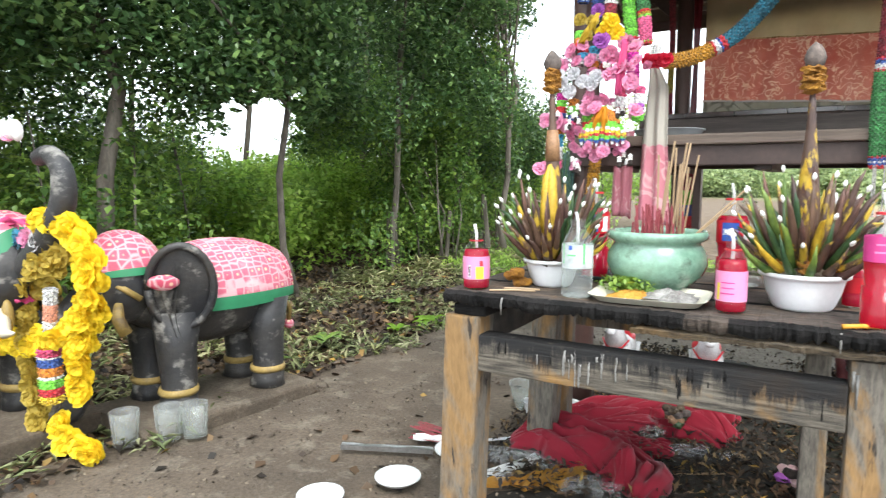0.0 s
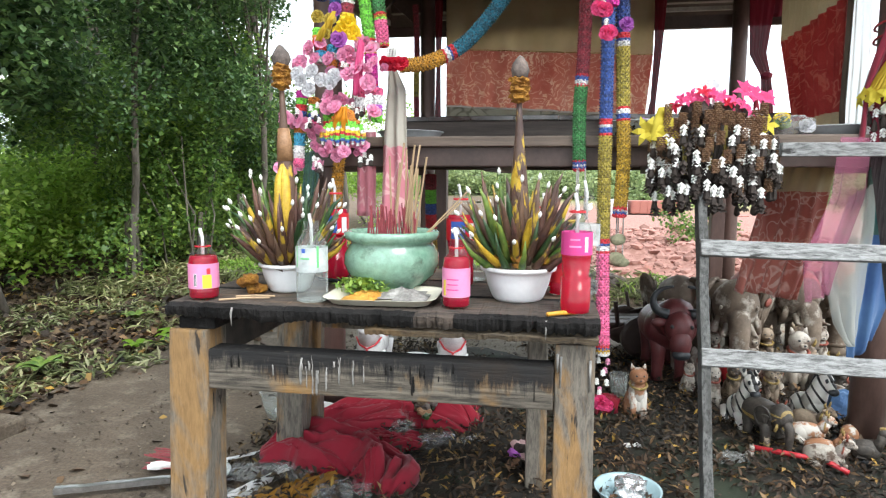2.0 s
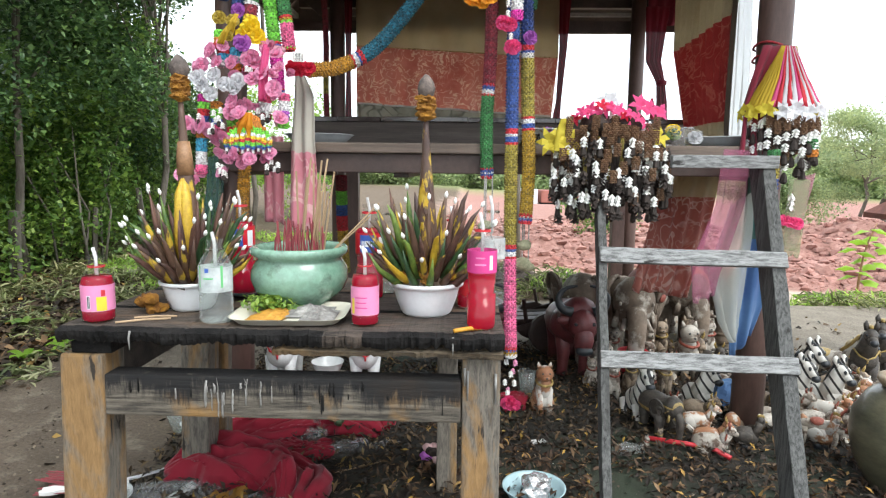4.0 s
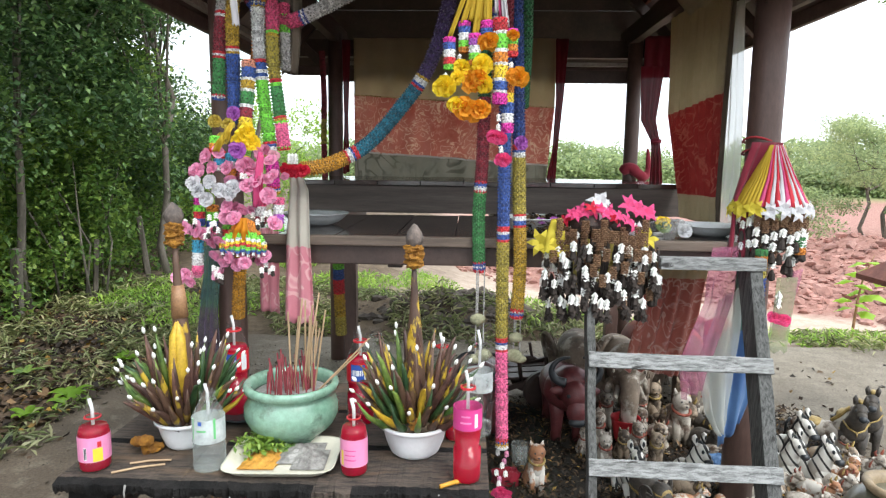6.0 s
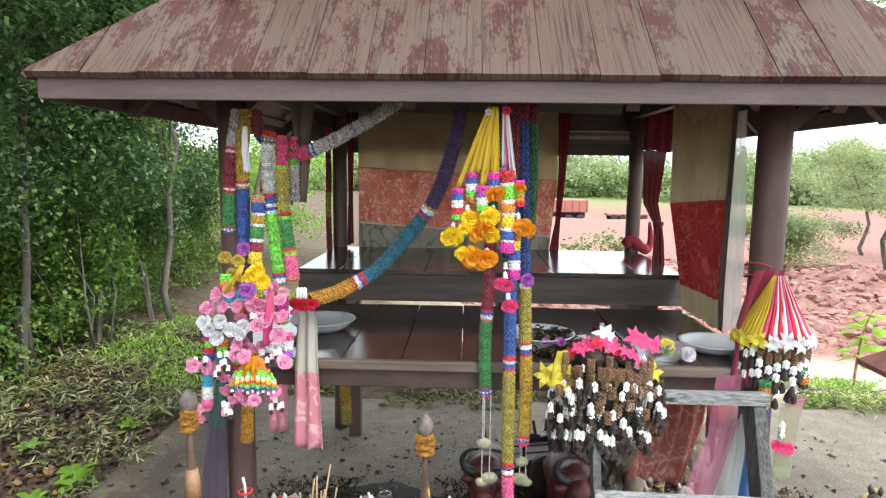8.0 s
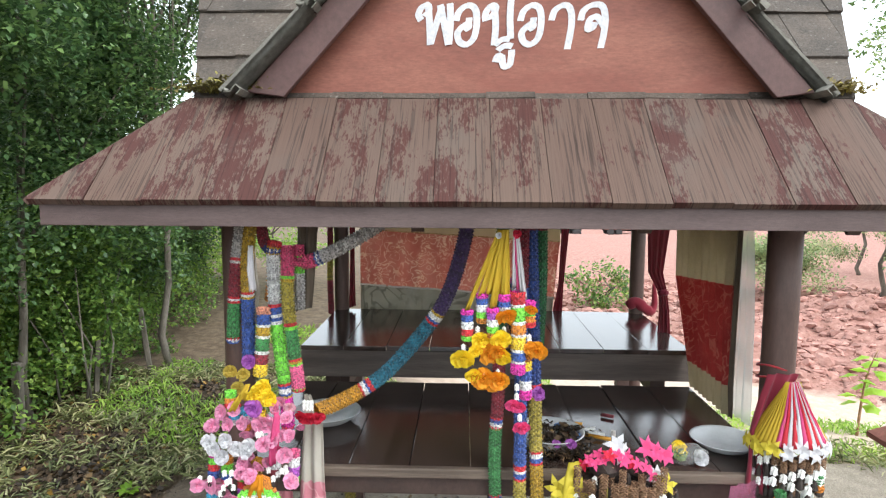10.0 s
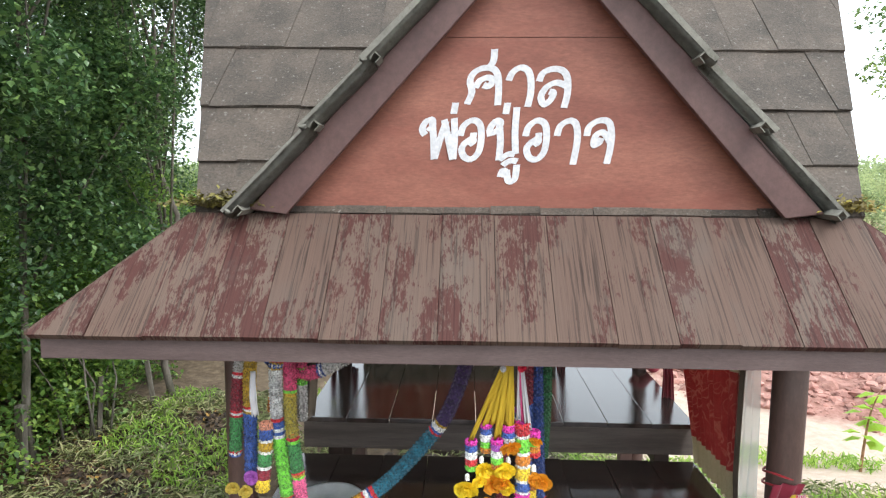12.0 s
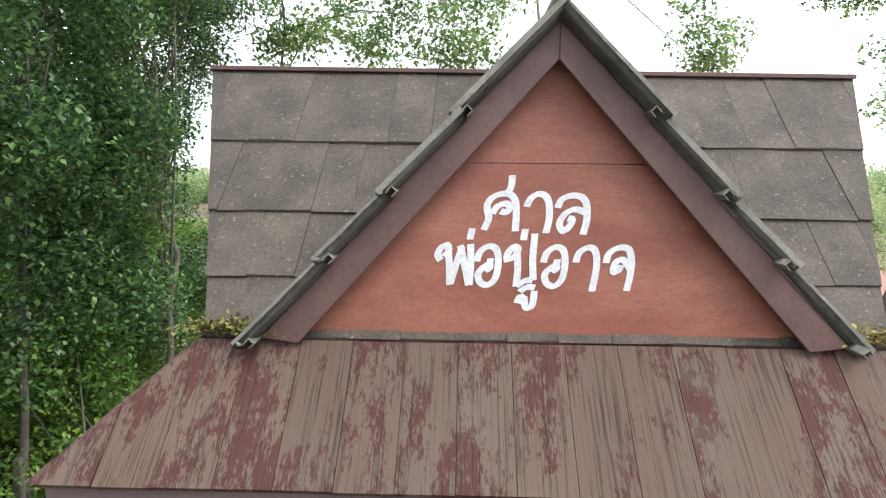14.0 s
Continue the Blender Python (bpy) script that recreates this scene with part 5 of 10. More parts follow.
def tree(name, label, base, lean, height, girth, clumps, per, spread, leaf, material, seed, group="", limbs=7, twig=True):
    rng = np.random.default_rng(seed)
    root = thing(name, label, "tree", base, group=group)
    top = Vector(lean) + Vector((0, 0, height))
    path = [Vector((0, 0, -0.15)).lerp(top, k / 8) + Vector((rng.normal(0, 0.05), rng.normal(0, 0.05), 0)) * (1 if k else 0) for k in range(9)]
    bm = bmesh.new()
    tube(bm, path, [girth * (1.15 - 0.75 * k / 8) for k in range(9)], 9)
    trunk = part("trunk", bm, M["bark"], root, smooth=True)
    rel = [Vector(c) - Vector(base) for c in clumps]
    for i in rng.choice(len(rel), min(limbs, len(rel)), replace=False):
        a = path[int(rng.integers(3, 8))]
        b = rel[i]
        mid = a.lerp(b, 0.5) + Vector((rng.normal(0, 0.08), rng.normal(0, 0.08), 0.12))
        bm = bmesh.new()
        tube(bm, [a, a.lerp(mid, 0.6), mid, mid.lerp(b, 0.6), b], [girth * k for k in (0.45, 0.36, 0.28, 0.18, 0.07)], 6)
        part("limb", bm, M["bark"], trunk, smooth=True)
    p = crown_points(rng, rel, per, spread)
    p = p[~gap(p + np.asarray(base, float), rng)]
    leaves("crown", p, rng.uniform(0.7, 1.3, len(p)) * leaf, rng, material, root)
    return root


AZ = (37.8, 53.5)


def clearing(x, y, z):
    """A lighter opening in the thicket where the sky shows through."""
    far = math.hypot(x + 0.2, y + 2.08)
    az = math.degrees(math.atan2(y + 2.08, -x - 0.2))
    el = math.degrees(math.atan2(z - 0.84, far))
    wob = 2.0 * noise.noise(Vector((x * 1.5, y * 1.5, z * 1.5)))
    if AZ[0] < az + 2 * wob < AZ[1] and -7.5 < el + wob < (6.5 if az < 47 else 3.5):
        return True
    side = math.degrees(math.atan2(-x - 0.2, y + 1.9))
    return 20 < side + 1.5 * wob < 25.5 and 1.9 < z + 0.3 * wob < 3.9


def open_sky(x, y, z):
    """No crowns stand over the bushes behind the clearing."""
    far = math.hypot(x + 0.2, y + 2.08)
    az = math.degrees(math.atan2(y + 2.08, -x - 0.2))
    return AZ[0] - 6 < az < AZ[1] + 7 and 4.2 < far < 9.5


def overhead(x, y, z):
    """The front trees stay low before the clearing, so that daylight falls on the bushes."""
    az = math.degrees(math.atan2(y + 2.08, -x - 0.2))
    return AZ[0] - 4 < az < AZ[1] - 2 and z > 2.6


def hedge_clumps(rng, n, x, y, z, keep):
    out = []
    while len(out) < n:
        q = (rng.uniform(*x), rng.uniform(*y), rng.uniform(*z))
        if keep(*q) and not clearing(*q) and not overhead(*q):
            out.append(q)
    return out


rng = np.random.default_rng(11)


def edge_x(y):
    """Where the thicket begins."""
    return -3.15 + 0.12 * math.sin(2.1 * y) + (0.10 * (y - 1.5) if y < 4 else 0.25 - 0.27 * (y - 4))


def wedge(x, y):
    return x < edge_x(y) + 0.1


TREES = (((-4.1, -2.2), 0.075, 21), ((-3.75, 0.15), 0.07, 22), ((-3.35, 1.25), 0.035, 23), ((-3.5, 2.7), 0.045, 24), ((-3.15, 4.3), 0.05, 25), ((-4.6, 6.4), 0.07, 26))
for (tx, ty), girth, seed in TREES:
    lo = 1.35 if ty < 3 else 0.9
    front = hedge_clumps(rng, 175 if ty < 0.5 else 140, (-4.6, -2.2), (ty - 1.1, ty + 1.1), (lo, 5.6), lambda x, y, z: edge_x(y) - 1.1 < x < edge_x(y) + 0.35 * smooth((z - 1.2) / 2) and noise.noise(Vector((x * 1.3, y * 1.3, z * 1.3))) > -0.12)
    back = hedge_clumps(rng, 70 if 0 < ty < 3 else 125, (-8.0, -3.4), (ty - 1.6, ty + 1.6), (lo + (1.1 if 0.5 < ty < 2 else 0.2), 6.8), lambda x, y, z: x < edge_x(y) - 0.9 and not open_sky(x, y, z) and noise.noise(Vector((x * 0.9, y * 0.9, z * 0.9))) > -0.05)
    tree("tree", "dense dark-green broadleaf tree with a thin grey trunk", (tx, ty, 0.02), (rng.normal(0, 0.25), rng.normal(0, 0.25), 0), 3.8, girth * 0.68, front, 250, 0.34, 0.052, M["leaf_a"], seed, "trees of the thicket", 10)
    b = tree("tree", "broadleaf tree deep in the thicket", (tx - 2.4, ty + 0.4, 0.02), (rng.normal(0, 0.3), rng.normal(0, 0.3), 0), 4.6, girth * 0.8, back, 220, 0.55, 0.072, M["leaf_a" if seed % 2 else "leaf_b"], seed + 50, "trees of the thicket", 8)

far_left = hedge_clumps(rng, 170, (-7.5, -4.0), (-1.2, 2.0), (1.2, 4.6), lambda x, y, z: x < edge_x(y) - 0.6 and not open_sky(x, y, z))
tree("tree", "dense dark-green broadleaf tree behind the elephant statues", (-5.6, 0.2, 0.02), (0.2, 0.1, 0), 4.0, 0.08, far_left, 190, 0.42, 0.065, M["leaf_a"], 91, "trees of the thicket", 8)

for i, (x, y, h) in enumerate(((-7.9, 6.6, 4.2), (-6.8, 7.6, 4.4))):
    cl = [(x + rng.normal(0, 0.8), y + rng.normal(0, 0.8), rng.uniform(1.2, h)) for _ in range(95)]
    tree("tree", "tall dark broadleaf tree behind the clearing", (x, y, 0), (0.1, 0.1, 0), h * 0.8, 0.06, cl, 170, 0.5, 0.085, M["leaf_a"], 260 + i, "trees of the thicket", 8)

# understorey, brighter
for i, (ya, yb, tone, zt) in enumerate(((-3.5, -0.6, "leaf_a", 1.25), (-0.6, 1.6, "leaf_b", 1.25), (1.6, 3.4, "leaf_b", 1.6), (3.4, 6.0, "leaf_b", 2.3), (6.0, 11.0, "leaf_b", 2.6))):
    low = hedge_clumps(rng, int(100 * zt), (-7.5, -1.4), (ya, yb), (0.05, zt), lambda x, y, z: edge_x(y) - 3.6 < x < edge_x(y) - 0.1 - 0.1 * z and noise.noise(Vector((x * 1.1, y * 1.1, 5 + z))) > -0.2 - 0.2 * (1 - z))
    q = crown_points(rng, low, 150, (0.26, 0.26, 0.22))
    q[:, 2] = np.abs(q[:, 2]) - 0.02
    sh = thing("shrub", "tangle of leafy green undergrowth and creepers", "shrub", (0, 0, 0), group="undergrowth")
    leaves("foliage", q, rng.uniform(0.7, 1.3, len(q)) * 0.050, rng, M[tone], sh)
    for c in low[:16]:
        bm = bmesh.new()
        tube(bm, [(c[0], c[1], -0.06), (c[0] + rng.normal(0, 0.06), c[1] + rng.normal(0, 0.06), 0.5), (c[0] + rng.normal(0, 0.14), c[1] + rng.normal(0, 0.14), 1.2)], [0.012, 0.009, 0.004], 5)
        part("stem", bm, M["bark"], sh, smooth=True)

for q, rm in MOSS:
    tagged(leaves("moss", q, rm.uniform(0.010, 0.026, len(q)), rm, M["moss"], None, 0.0, 0.3), "yellowish moss and dead leaves caught on the roof", "moss", kind="stuff")

# trees that lean over the roof and beyond it
for base, lean, h, boxes, n, leafm, seed in (((-2.9, 6.0, 0), (0.5, -0.2, 0), 5.0, (((-2.6, 0.3), (5.0, 6.4), (3.9, 5.3)),), 80, "leaf_spray", 61),
                                             ((0.58, 6.3, -0.2), (0.0, 0, 0), 6.4, (((2.3, 3.2), (5.6, 6.4), (4.0, 4.75)), ((4.0, 4.9), (5.8, 6.6), (4.6, 5.4))), 26, "leaf_spray", 62),
                                             ((8.2, 6.4, -0.2), (-0.5, 0, 0), 5.4, (((4.4, 5.6), (5.4, 6.4), (3.3, 4.2)), ((5, 6.5), (5.4, 6.4), (4.4, 5.6))), 16, "leaf_spray", 63)):
    cl3 = [tuple(rng.uniform(*k) for k in boxes[i % len(boxes)]) for i in range(n)]
    tree("tree", "slender tree with airy light-green leaf sprays", base, lean, h, 0.03, cl3, 120, (0.32, 0.32, 0.20), 0.062, M[leafm], seed, "overhanging trees", 2)

# bushes in the clearing behind the thicket
for i, (x, y, h) in enumerate(((-6.6, 2.6, 1.0), (-6.0, 3.9, 1.0), (-5.5, 3.1, 0.9), (-5.0, 3.6, 0.9), (-6.2, 3.2, 1.0), (-5.6, 4.5, 1.1), (-7.4, 1.2, 1.2), (-5.0, 2.0, 0.8), (-5.2, 1.3, 0.8), (-5.6, 5.4, 1.3), (-4.4, 7.4, 1.9), (-3.6, 9.2, 2.2))):
    cl = [(x + rng.normal(0, 0.7), y + rng.normal(0, 0.7), h * (0.1 + 0.9 * rng.uniform(0, 1))) for _ in range(40)]
    tree("shrub", "bright green bush in the open behind the thicket", (x, y, 0), (0, 0, 0), h * 0.6, 0.025, cl, 170, 0.3, 0.06, M["leaf_bright"], 150 + i, "bright bushes", 4)

gz = ground_height(2.35, 8.9)
cl = [(2.35 + rng.normal(0, 0.35), 8.9 + rng.normal(0, 0.3), gz + 0.8 * rng.uniform(0.1, 1)) for _ in range(22)]
tree("shrub", "small bright green bush at the edge of the track", (2.35, 8.9, gz), (0, 0, 0), 0.5, 0.02, cl, 60, 0.2, 0.07, M["leaf_b"], 171, "bright bushes", 4)
# bushes and trees past the spoil heaps
for i, (x, y, h, w) in enumerate(((7.6, 8.6, 2.6, 1.3), (9.6, 9.6, 3.0, 1.6), (8.6, 11.5, 2.7, 1.5), (12.5, 12.5, 3.6, 2.0), (11.0, 16.0, 3.2, 2.0), (16, 15, 4.0, 2.4), (5.9, 10.4, 1.0, 0.8))):
    z0 = ground_height(x, y)
    cl = [(x + rng.normal(0, w * 0.45), y + rng.normal(0, w * 0.45), z0 + h * (0.25 + 0.75 * rng.uniform(0, 1) ** 0.8)) for _ in range(34)]
    tree("tree", "light-green bushy tree beyond the red earth", (x, y, z0), (0.1, 0, 0), h * 0.8, 0.05, cl, 330, (0.42, 0.42, 0.24), 0.055, M["leaf_far_haze"], 80 + i, "bushes past the heaps", 6)
# far tree line, its haze carried by the pale leaf colour
for i in range(30):
    a = radians(-44 + 88 * i / 29 + rng.normal(0, 1))
    r = rng.uniform(85, 118)
    x, y, h = r * math.sin(a), r * math.cos(a), rng.uniform(4.2, 6.2)
    z0 = ground_height(x, y)
    cl = [(x + rng.normal(0, 5.5), y + rng.normal(0, 3.0), z0 + h * (0.03 + 0.97 * rng.uniform(0, 1) ** 1.3)) for _ in range(60)]
    tree("tree", "distant rounded green tree at the field's edge", (x, y, z0), (0, 0, 0), h * 0.7, 0.2, cl, 110, (2.2, 2.2, 1.3), 0.5, M["leaf_far_haze"], 120 + i, "far tree line", 3)

# grass, cut weeds, dead leaves
def scatter(n, x, y, keep, seed):
    r = np.random.default_rng(seed)
    out = []
    while len(out) < n:
        q = (r.uniform(*x), r.uniform(*y))
        if keep(*q):
            out.append((*q, 0))
    return np.array(out), r


def lay(name, label, n, x, y, keep, size, z, material, seed, droop=0.0, wide=0.42, category="litter"):
    p, r = scatter(n, x, y, keep, seed)
    p[:, 2] = [0.006 if (-0.93 < a < 1.65 and -0.78 < b < 1.12) else max(ground_height(a, b), -0.012 if (-2.1 < a < 3.1 and -4 < b < 2.1) else -9) for a, b, _ in p]
    p[:, 2] += r.uniform(0.0, z, n)
    tagged(leaves(name, p, r.uniform(0.6, 1.4, n) * size, r, material, None, droop, wide), label, category, kind="stuff")


lay("cut_grass", "heaps of cut weeds and straw on bare earth", 8000, (-3.6, 4.5), (1.8, 4.4), lambda x, y: noise.noise(Vector((x * 1.7, y * 1.7, 2))) > 0.02 - (0.12 if abs(x) < 1.1 and y < 3.0 else 0) and not (-1.8 < x < 3 and y < 2.15) and not (x > 1.2 and y + 0.45 * x > 4.0), 0.09, 0.10, M["grass"], 5, 0.0, 0.07, "grass")
lay("grass_tufts", "patches of fresh green grass and weeds past the slab", 9000, (-3.2, 4.2), (2.4, 6.0), lambda x, y: noise.noise(Vector((x * 1.1, y * 1.1, 12))) > 0.10 and not (x > 1.6 and y + 0.45 * x > 5.6) and not (abs(x + 0.05) < 0.6 and abs(y - 3.05) < 0.4), 0.07, 0.10, M["leaf_bright"], 25, -0.7, 0.10, "grass")
lay("cut_grass", "cut weeds and grass drying beside the slab", 8500, (-4.2, -1.9), (-2.5, 4.5), lambda x, y: x > edge_x(y) - 0.3 and x < -2.0 - 0.2 * noise.noise(Vector((y * 3, 0, 0))) + (0.25 if y > 1.2 else 0) and noise.noise(Vector((x * 2.3, y * 2.3, 8))) > -0.15, 0.07, 0.05, M["grass"], 6, 0.0, 0.09, "grass")
lay("dead_leaves", "brown dead leaves lying under the thicket", 15000, (-4.2, -1.8), (-2.5, 4.0), lambda x, y: x < -2.02, 0.045, 0.03, M["litter"], 7)
lay("dead_leaves", "thick brown leaf litter round the figurines", 19000, (-1.1, 1.6), (-0.75, 1.1), lambda x, y: noise.noise(Vector((x * 1.5, y * 1.5, 4))) > -0.35 and (x > -0.05 or y > -0.6), 0.028, 0.035, M["litter"], 8, 0.0, 0.17)
lay("dead_leaves", "a few yellow and brown leaves fallen on the slab", 900, (-2.2, 2.6), (-2, 2.0), lambda x, y: True, 0.035, 0.004, M["litter"], 9)

lay("grit", "grit and crumbs of earth strewn over the slab", 9000, (-2.2, 1.2), (-1.9, 2.2), lambda x, y: noise.noise(Vector((x * 2.6, y * 2.6, 1))) > -0.25, 0.010, 0.004, M["grit"], 19, 0.0, 0.5, "grit")

# ---- offering table ----
table = thing("offering_table", "rough heavy wooden table with charred wax-stained planks", "table", (0, 0, 0))
for x0, x1, y0, y1, lean in ((-0.922, -0.834, -0.857, -0.777, -0.018), (-0.139, -0.062, -0.838, -0.758, 0.004), (-0.925, -0.845, -0.32, -0.24, -0.02), (-0.90, -0.84, -0.225, -0.165, -0.01), (-0.205, -0.15, -0.36, -0.29, 0.0)):
    bm = bmesh.new()
    vs = box(bm, (x0, y0, -0.03), (x1, y1, 0.538), bevel=0.006)
    for v in bm.verts:
        v.co.x += lean * (1 - v.co.z / 0.54)
        v.co += Vector((noise.noise(v.co * 19), noise.noise(v.co * 17 + Vector((4, 0, 0))), 0.6 * noise.noise(v.co * 23))) * 0.004
    part("leg", bm, M["leg_wood"], table)
RNG = np.random.default_rng(3)


def rough_plank(lo, hi, cuts, amp, seed):
    """A plank with a burnt, uneven front edge."""
    bm = bmesh.new()
    (x0, y0, z0), (x1, y1, z1) = lo, hi
    rows = []
    for i in range(cuts + 1):
        x = lerp(x0, x1, i / cuts)
        a = amp * (0.9 * noise.noise(Vector((x * 11, seed, 0))) + 0.5 * noise.noise(Vector((x * 43, seed, 2))) + 0.45 * noise.noise(Vector((x * 140, seed, 4))))
        b = amp * (0.6 * noise.noise(Vector((x * 14, seed, 6))) + 0.4 * noise.noise(Vector((x * 110, seed, 8))))
        rows.append([bm.verts.new(q) for q in ((x, y0 + a + 0.006, z0 + abs(b)), (x, y1, z0), (x, y1, z1 + 0.15 * b), (x, y0 + 0.02, z1 + 0.2 * a), (x, y0 + a * 0.8, z1 - 0.006), (x, y0 + a, z0 + 0.012 + abs(b)))])
    for r, s in zip(rows, rows[1:]):
        for k in range(6):
            bm.faces.new((r[k], r[(k + 1) % 6], s[(k + 1) % 6], s[k]))
    bm.faces.new(rows[0])
    bm.faces.new(rows[-1][::-1])
    bmesh.ops.recalc_face_normals(bm, faces=bm.faces)
    for fc in bm.faces:
        if fc.calc_center_median().y < y0 + 0.016 and noise.noise(Vector((fc.calc_center_median().x * 7, seed, 0))) < 0.16:
            fc.material_index = 1
    return bm


for y0, y1, sd in ((-0.875, -0.70, 1), (-0.696, -0.50, 2), (-0.496, -0.28, 3)):
    part("top_plank", rough_plank((-0.915, y0, 0.563), (-0.058, y1, 0.594), 230, 0.024 if sd == 1 else 0.002, sd), [M["table_top"], M["charcoal"]], table)
bm = rough_plank((-0.50, -0.868, 0.545), (-0.06, -0.80, 0.563), 70, 0.010, 9)
for fc in bm.faces:
    fc.material_index = 0
part("top_plank", bm, M["plank_bare"], table, "bare ochre underside of a burnt plank")
for lo, hi, mname in (((-0.838, -0.853, 0.414), (-0.139, -0.80, 0.497), "char_apron"), ((-0.79, -0.33, 0.42), (-0.2, -0.29, 0.50), "leg_wood"), ((-0.90, -0.852, 0.538), (-0.82, -0.25, 0.563), "charcoal"), ((-0.145, -0.832, 0.538), (-0.075, -0.28, 0.5445), "charcoal"),
                      ((-0.885, -0.777, 0.46), (-0.845, -0.32, 0.538), "char_wood"), ((-0.13, -0.757, 0.46), (-0.09, -0.36, 0.538), "char_wood")):
    bm = bmesh.new()
    box(bm, lo, hi, bevel=0.004)
    part("rail", bm, M[mname], table)
TOP = 0.595
# wax and soot runs on the front apron and the table's edge
R = random.Random(77)
for i in range(34):
    pale = i < 19
    x = R.choice((R.gauss(-0.63, 0.035), R.gauss(-0.565, 0.03))) if pale else R.choice((R.uniform(-0.50, -0.17), R.gauss(-0.74, 0.04), R.gauss(-0.38, 0.05)))
    x = min(-0.155, max(-0.825, x))
    L, w = R.uniform(0.010, 0.060) * (1.0 if pale else 0.8), R.uniform(0.0008, 0.0026)
    z1 = 0.495 - (R.uniform(0.0, 0.012) if R.random() < 0.5 else R.uniform(0.012, 0.035))
    bend = R.uniform(-0.003, 0.003)
    bm = bmesh.new()
    tube(bm, [(x, -0.8525, z1), (x + bend, -0.854, z1 - 0.4 * L), (x + 0.6 * bend, -0.854, z1 - 0.85 * L), (x + bend, -0.853, z1 - L)], [w * R.uniform(0.3, 1.0), w * R.uniform(0.6, 1.0), w * 1.1, w * 0.3], 6)
    part("wax_drip", bm, M["wax"] if pale else M["charcoal"], table, "dribble of old wax" if pale else "", True)
for x, L in ((-0.155, 0.022), (-0.77, 0.024)):
    bm = bmesh.new()
    tube(bm, [(x, -0.872, 0.590), (x, -0.878, 0.578), (x, -0.876, 0.578 - L)], [0.0022, 0.002, 0.0008], 6)
    part("wax_drip", bm, M["wax"], table, "dribble of old wax", True)
for x, y, zz, L in ((-0.072, -0.840, 0.51, 0.06), (-0.132, -0.840, 0.52, 0.035), (-0.126, -0.840, 0.515, 0.06)):
    bm = bmesh.new()
    tube(bm, [(x, y, zz), (x, y, zz - L)], [0.003, 0.0015], 6)
    part("wax_drip", bm, M["wax"], table, "dribble of old wax", True)

# ---- bottles ----
def bottle(label, at, h, r, content, fill, band=None, band_z=(0.3, 0.6), cap=None, straw=True, waist=False, group="drink bottles", logo=None, rz=0, shell="pet", ring=0.905):
    b = thing("bottle", label, "bottle", (*at, TOP), rz, group)
    neck = 0.45 * r
    e = ring - 0.25
    prof = [(0.80 * r, 0.0), (0.95 * r, 0.015 * h), (r, 0.05 * h), (r, 0.30 * e * h / 0.6), (r * (0.84 if waist else 0.985), 0.5 * e * h), (r, 0.78 * e * h), (r, e * h), (0.96 * r, (e + 0.06) * h), (0.84 * r, (e + 0.125) * h), (0.64 * r, (e + 0.19) * h), (neck * 1.06, (ring - 0.015) * h), (neck, (ring + 0.01) * h), (neck, 0.965 * h), (neck * 1.1, 0.97 * h), (neck * 1.1, 0.995 * h)]
    bm = bmesh.new()
    lathe(bm, prof, 24, cap=False)
    bm.faces.new(sorted([v for v in bm.verts if abs(v.co.z) < 1e-6], key=lambda v: -math.atan2(v.co.y, v.co.x)))
    o = part("body", bm, M[shell], b, "thin clear plastic body", True)
    o.visible_shadow = False
    # drink inside
    bm = bmesh.new()
    inner = [(q[0] * 0.955, max(q[1], 0.004)) for q in prof if q[1] <= fill * h]
    inner.append((lerp(prof[len(inner) - 1][0], prof[len(inner)][0], 0.6) * 0.955, fill * h))
    lathe(bm, inner, 24)
    part("drink", bm, content, b, smooth=True)
    if band:
        bm = bmesh.new()
        z0, z1 = band_z
        rr = r * 1.012
        g = [[bm.verts.new((rr * math.cos(a), rr * math.sin(a), z)) for a in [2 * math.pi * k / 28 for k in range(28)]] for z in (z0 * h, lerp(z0, z1, 0.5) * h, z1 * h)]
        for p_, q_ in zip(g, g[1:]):
            for k in range(28):
                bm.faces.new((p_[k], p_[(k + 1) % 28], q_[(k + 1) % 28], q_[k]))
        lab = part("label", bm, band, b, "printed paper label", True)
        for (az, w, za, zb, mt) in (logo or ()):
            bm = bmesh.new()
            n = 8
            rows = [[bm.verts.new((rr * 1.01 * math.cos(a), rr * 1.01 * math.sin(a), z)) for a in [radians(az - w / 2 + w * k / n) for k in range(n + 1)]] for z in (za * h, zb * h)]
            for k in range(n):
                bm.faces.new((rows[0][k], rows[0][k + 1], rows[1][k + 1], rows[1][k]))
            part("print", bm, mt, lab, smooth=True)
    bm = bmesh.new()
    lathe(bm, [(neck * 1.02, (ring - 0.012) * h), (neck * 1.2, (ring - 0.01) * h), (neck * 1.2, (ring + 0.008) * h), (neck * 1.02, (ring + 0.01) * h)], 20, cap=False)
    part("neck_ring", bm, cap or M["red_plastic"], b)
    if straw:
        bm = bmesh.new()
        tube(bm, [(0.0, 0, 0.7 * h), (0.0, 0, 0.95 * h), (-0.005, 0, 0.99 * h + 0.016)], 0.0036, 8)
        part("straw", bm, M["straw"], b, smooth=True)
    return b


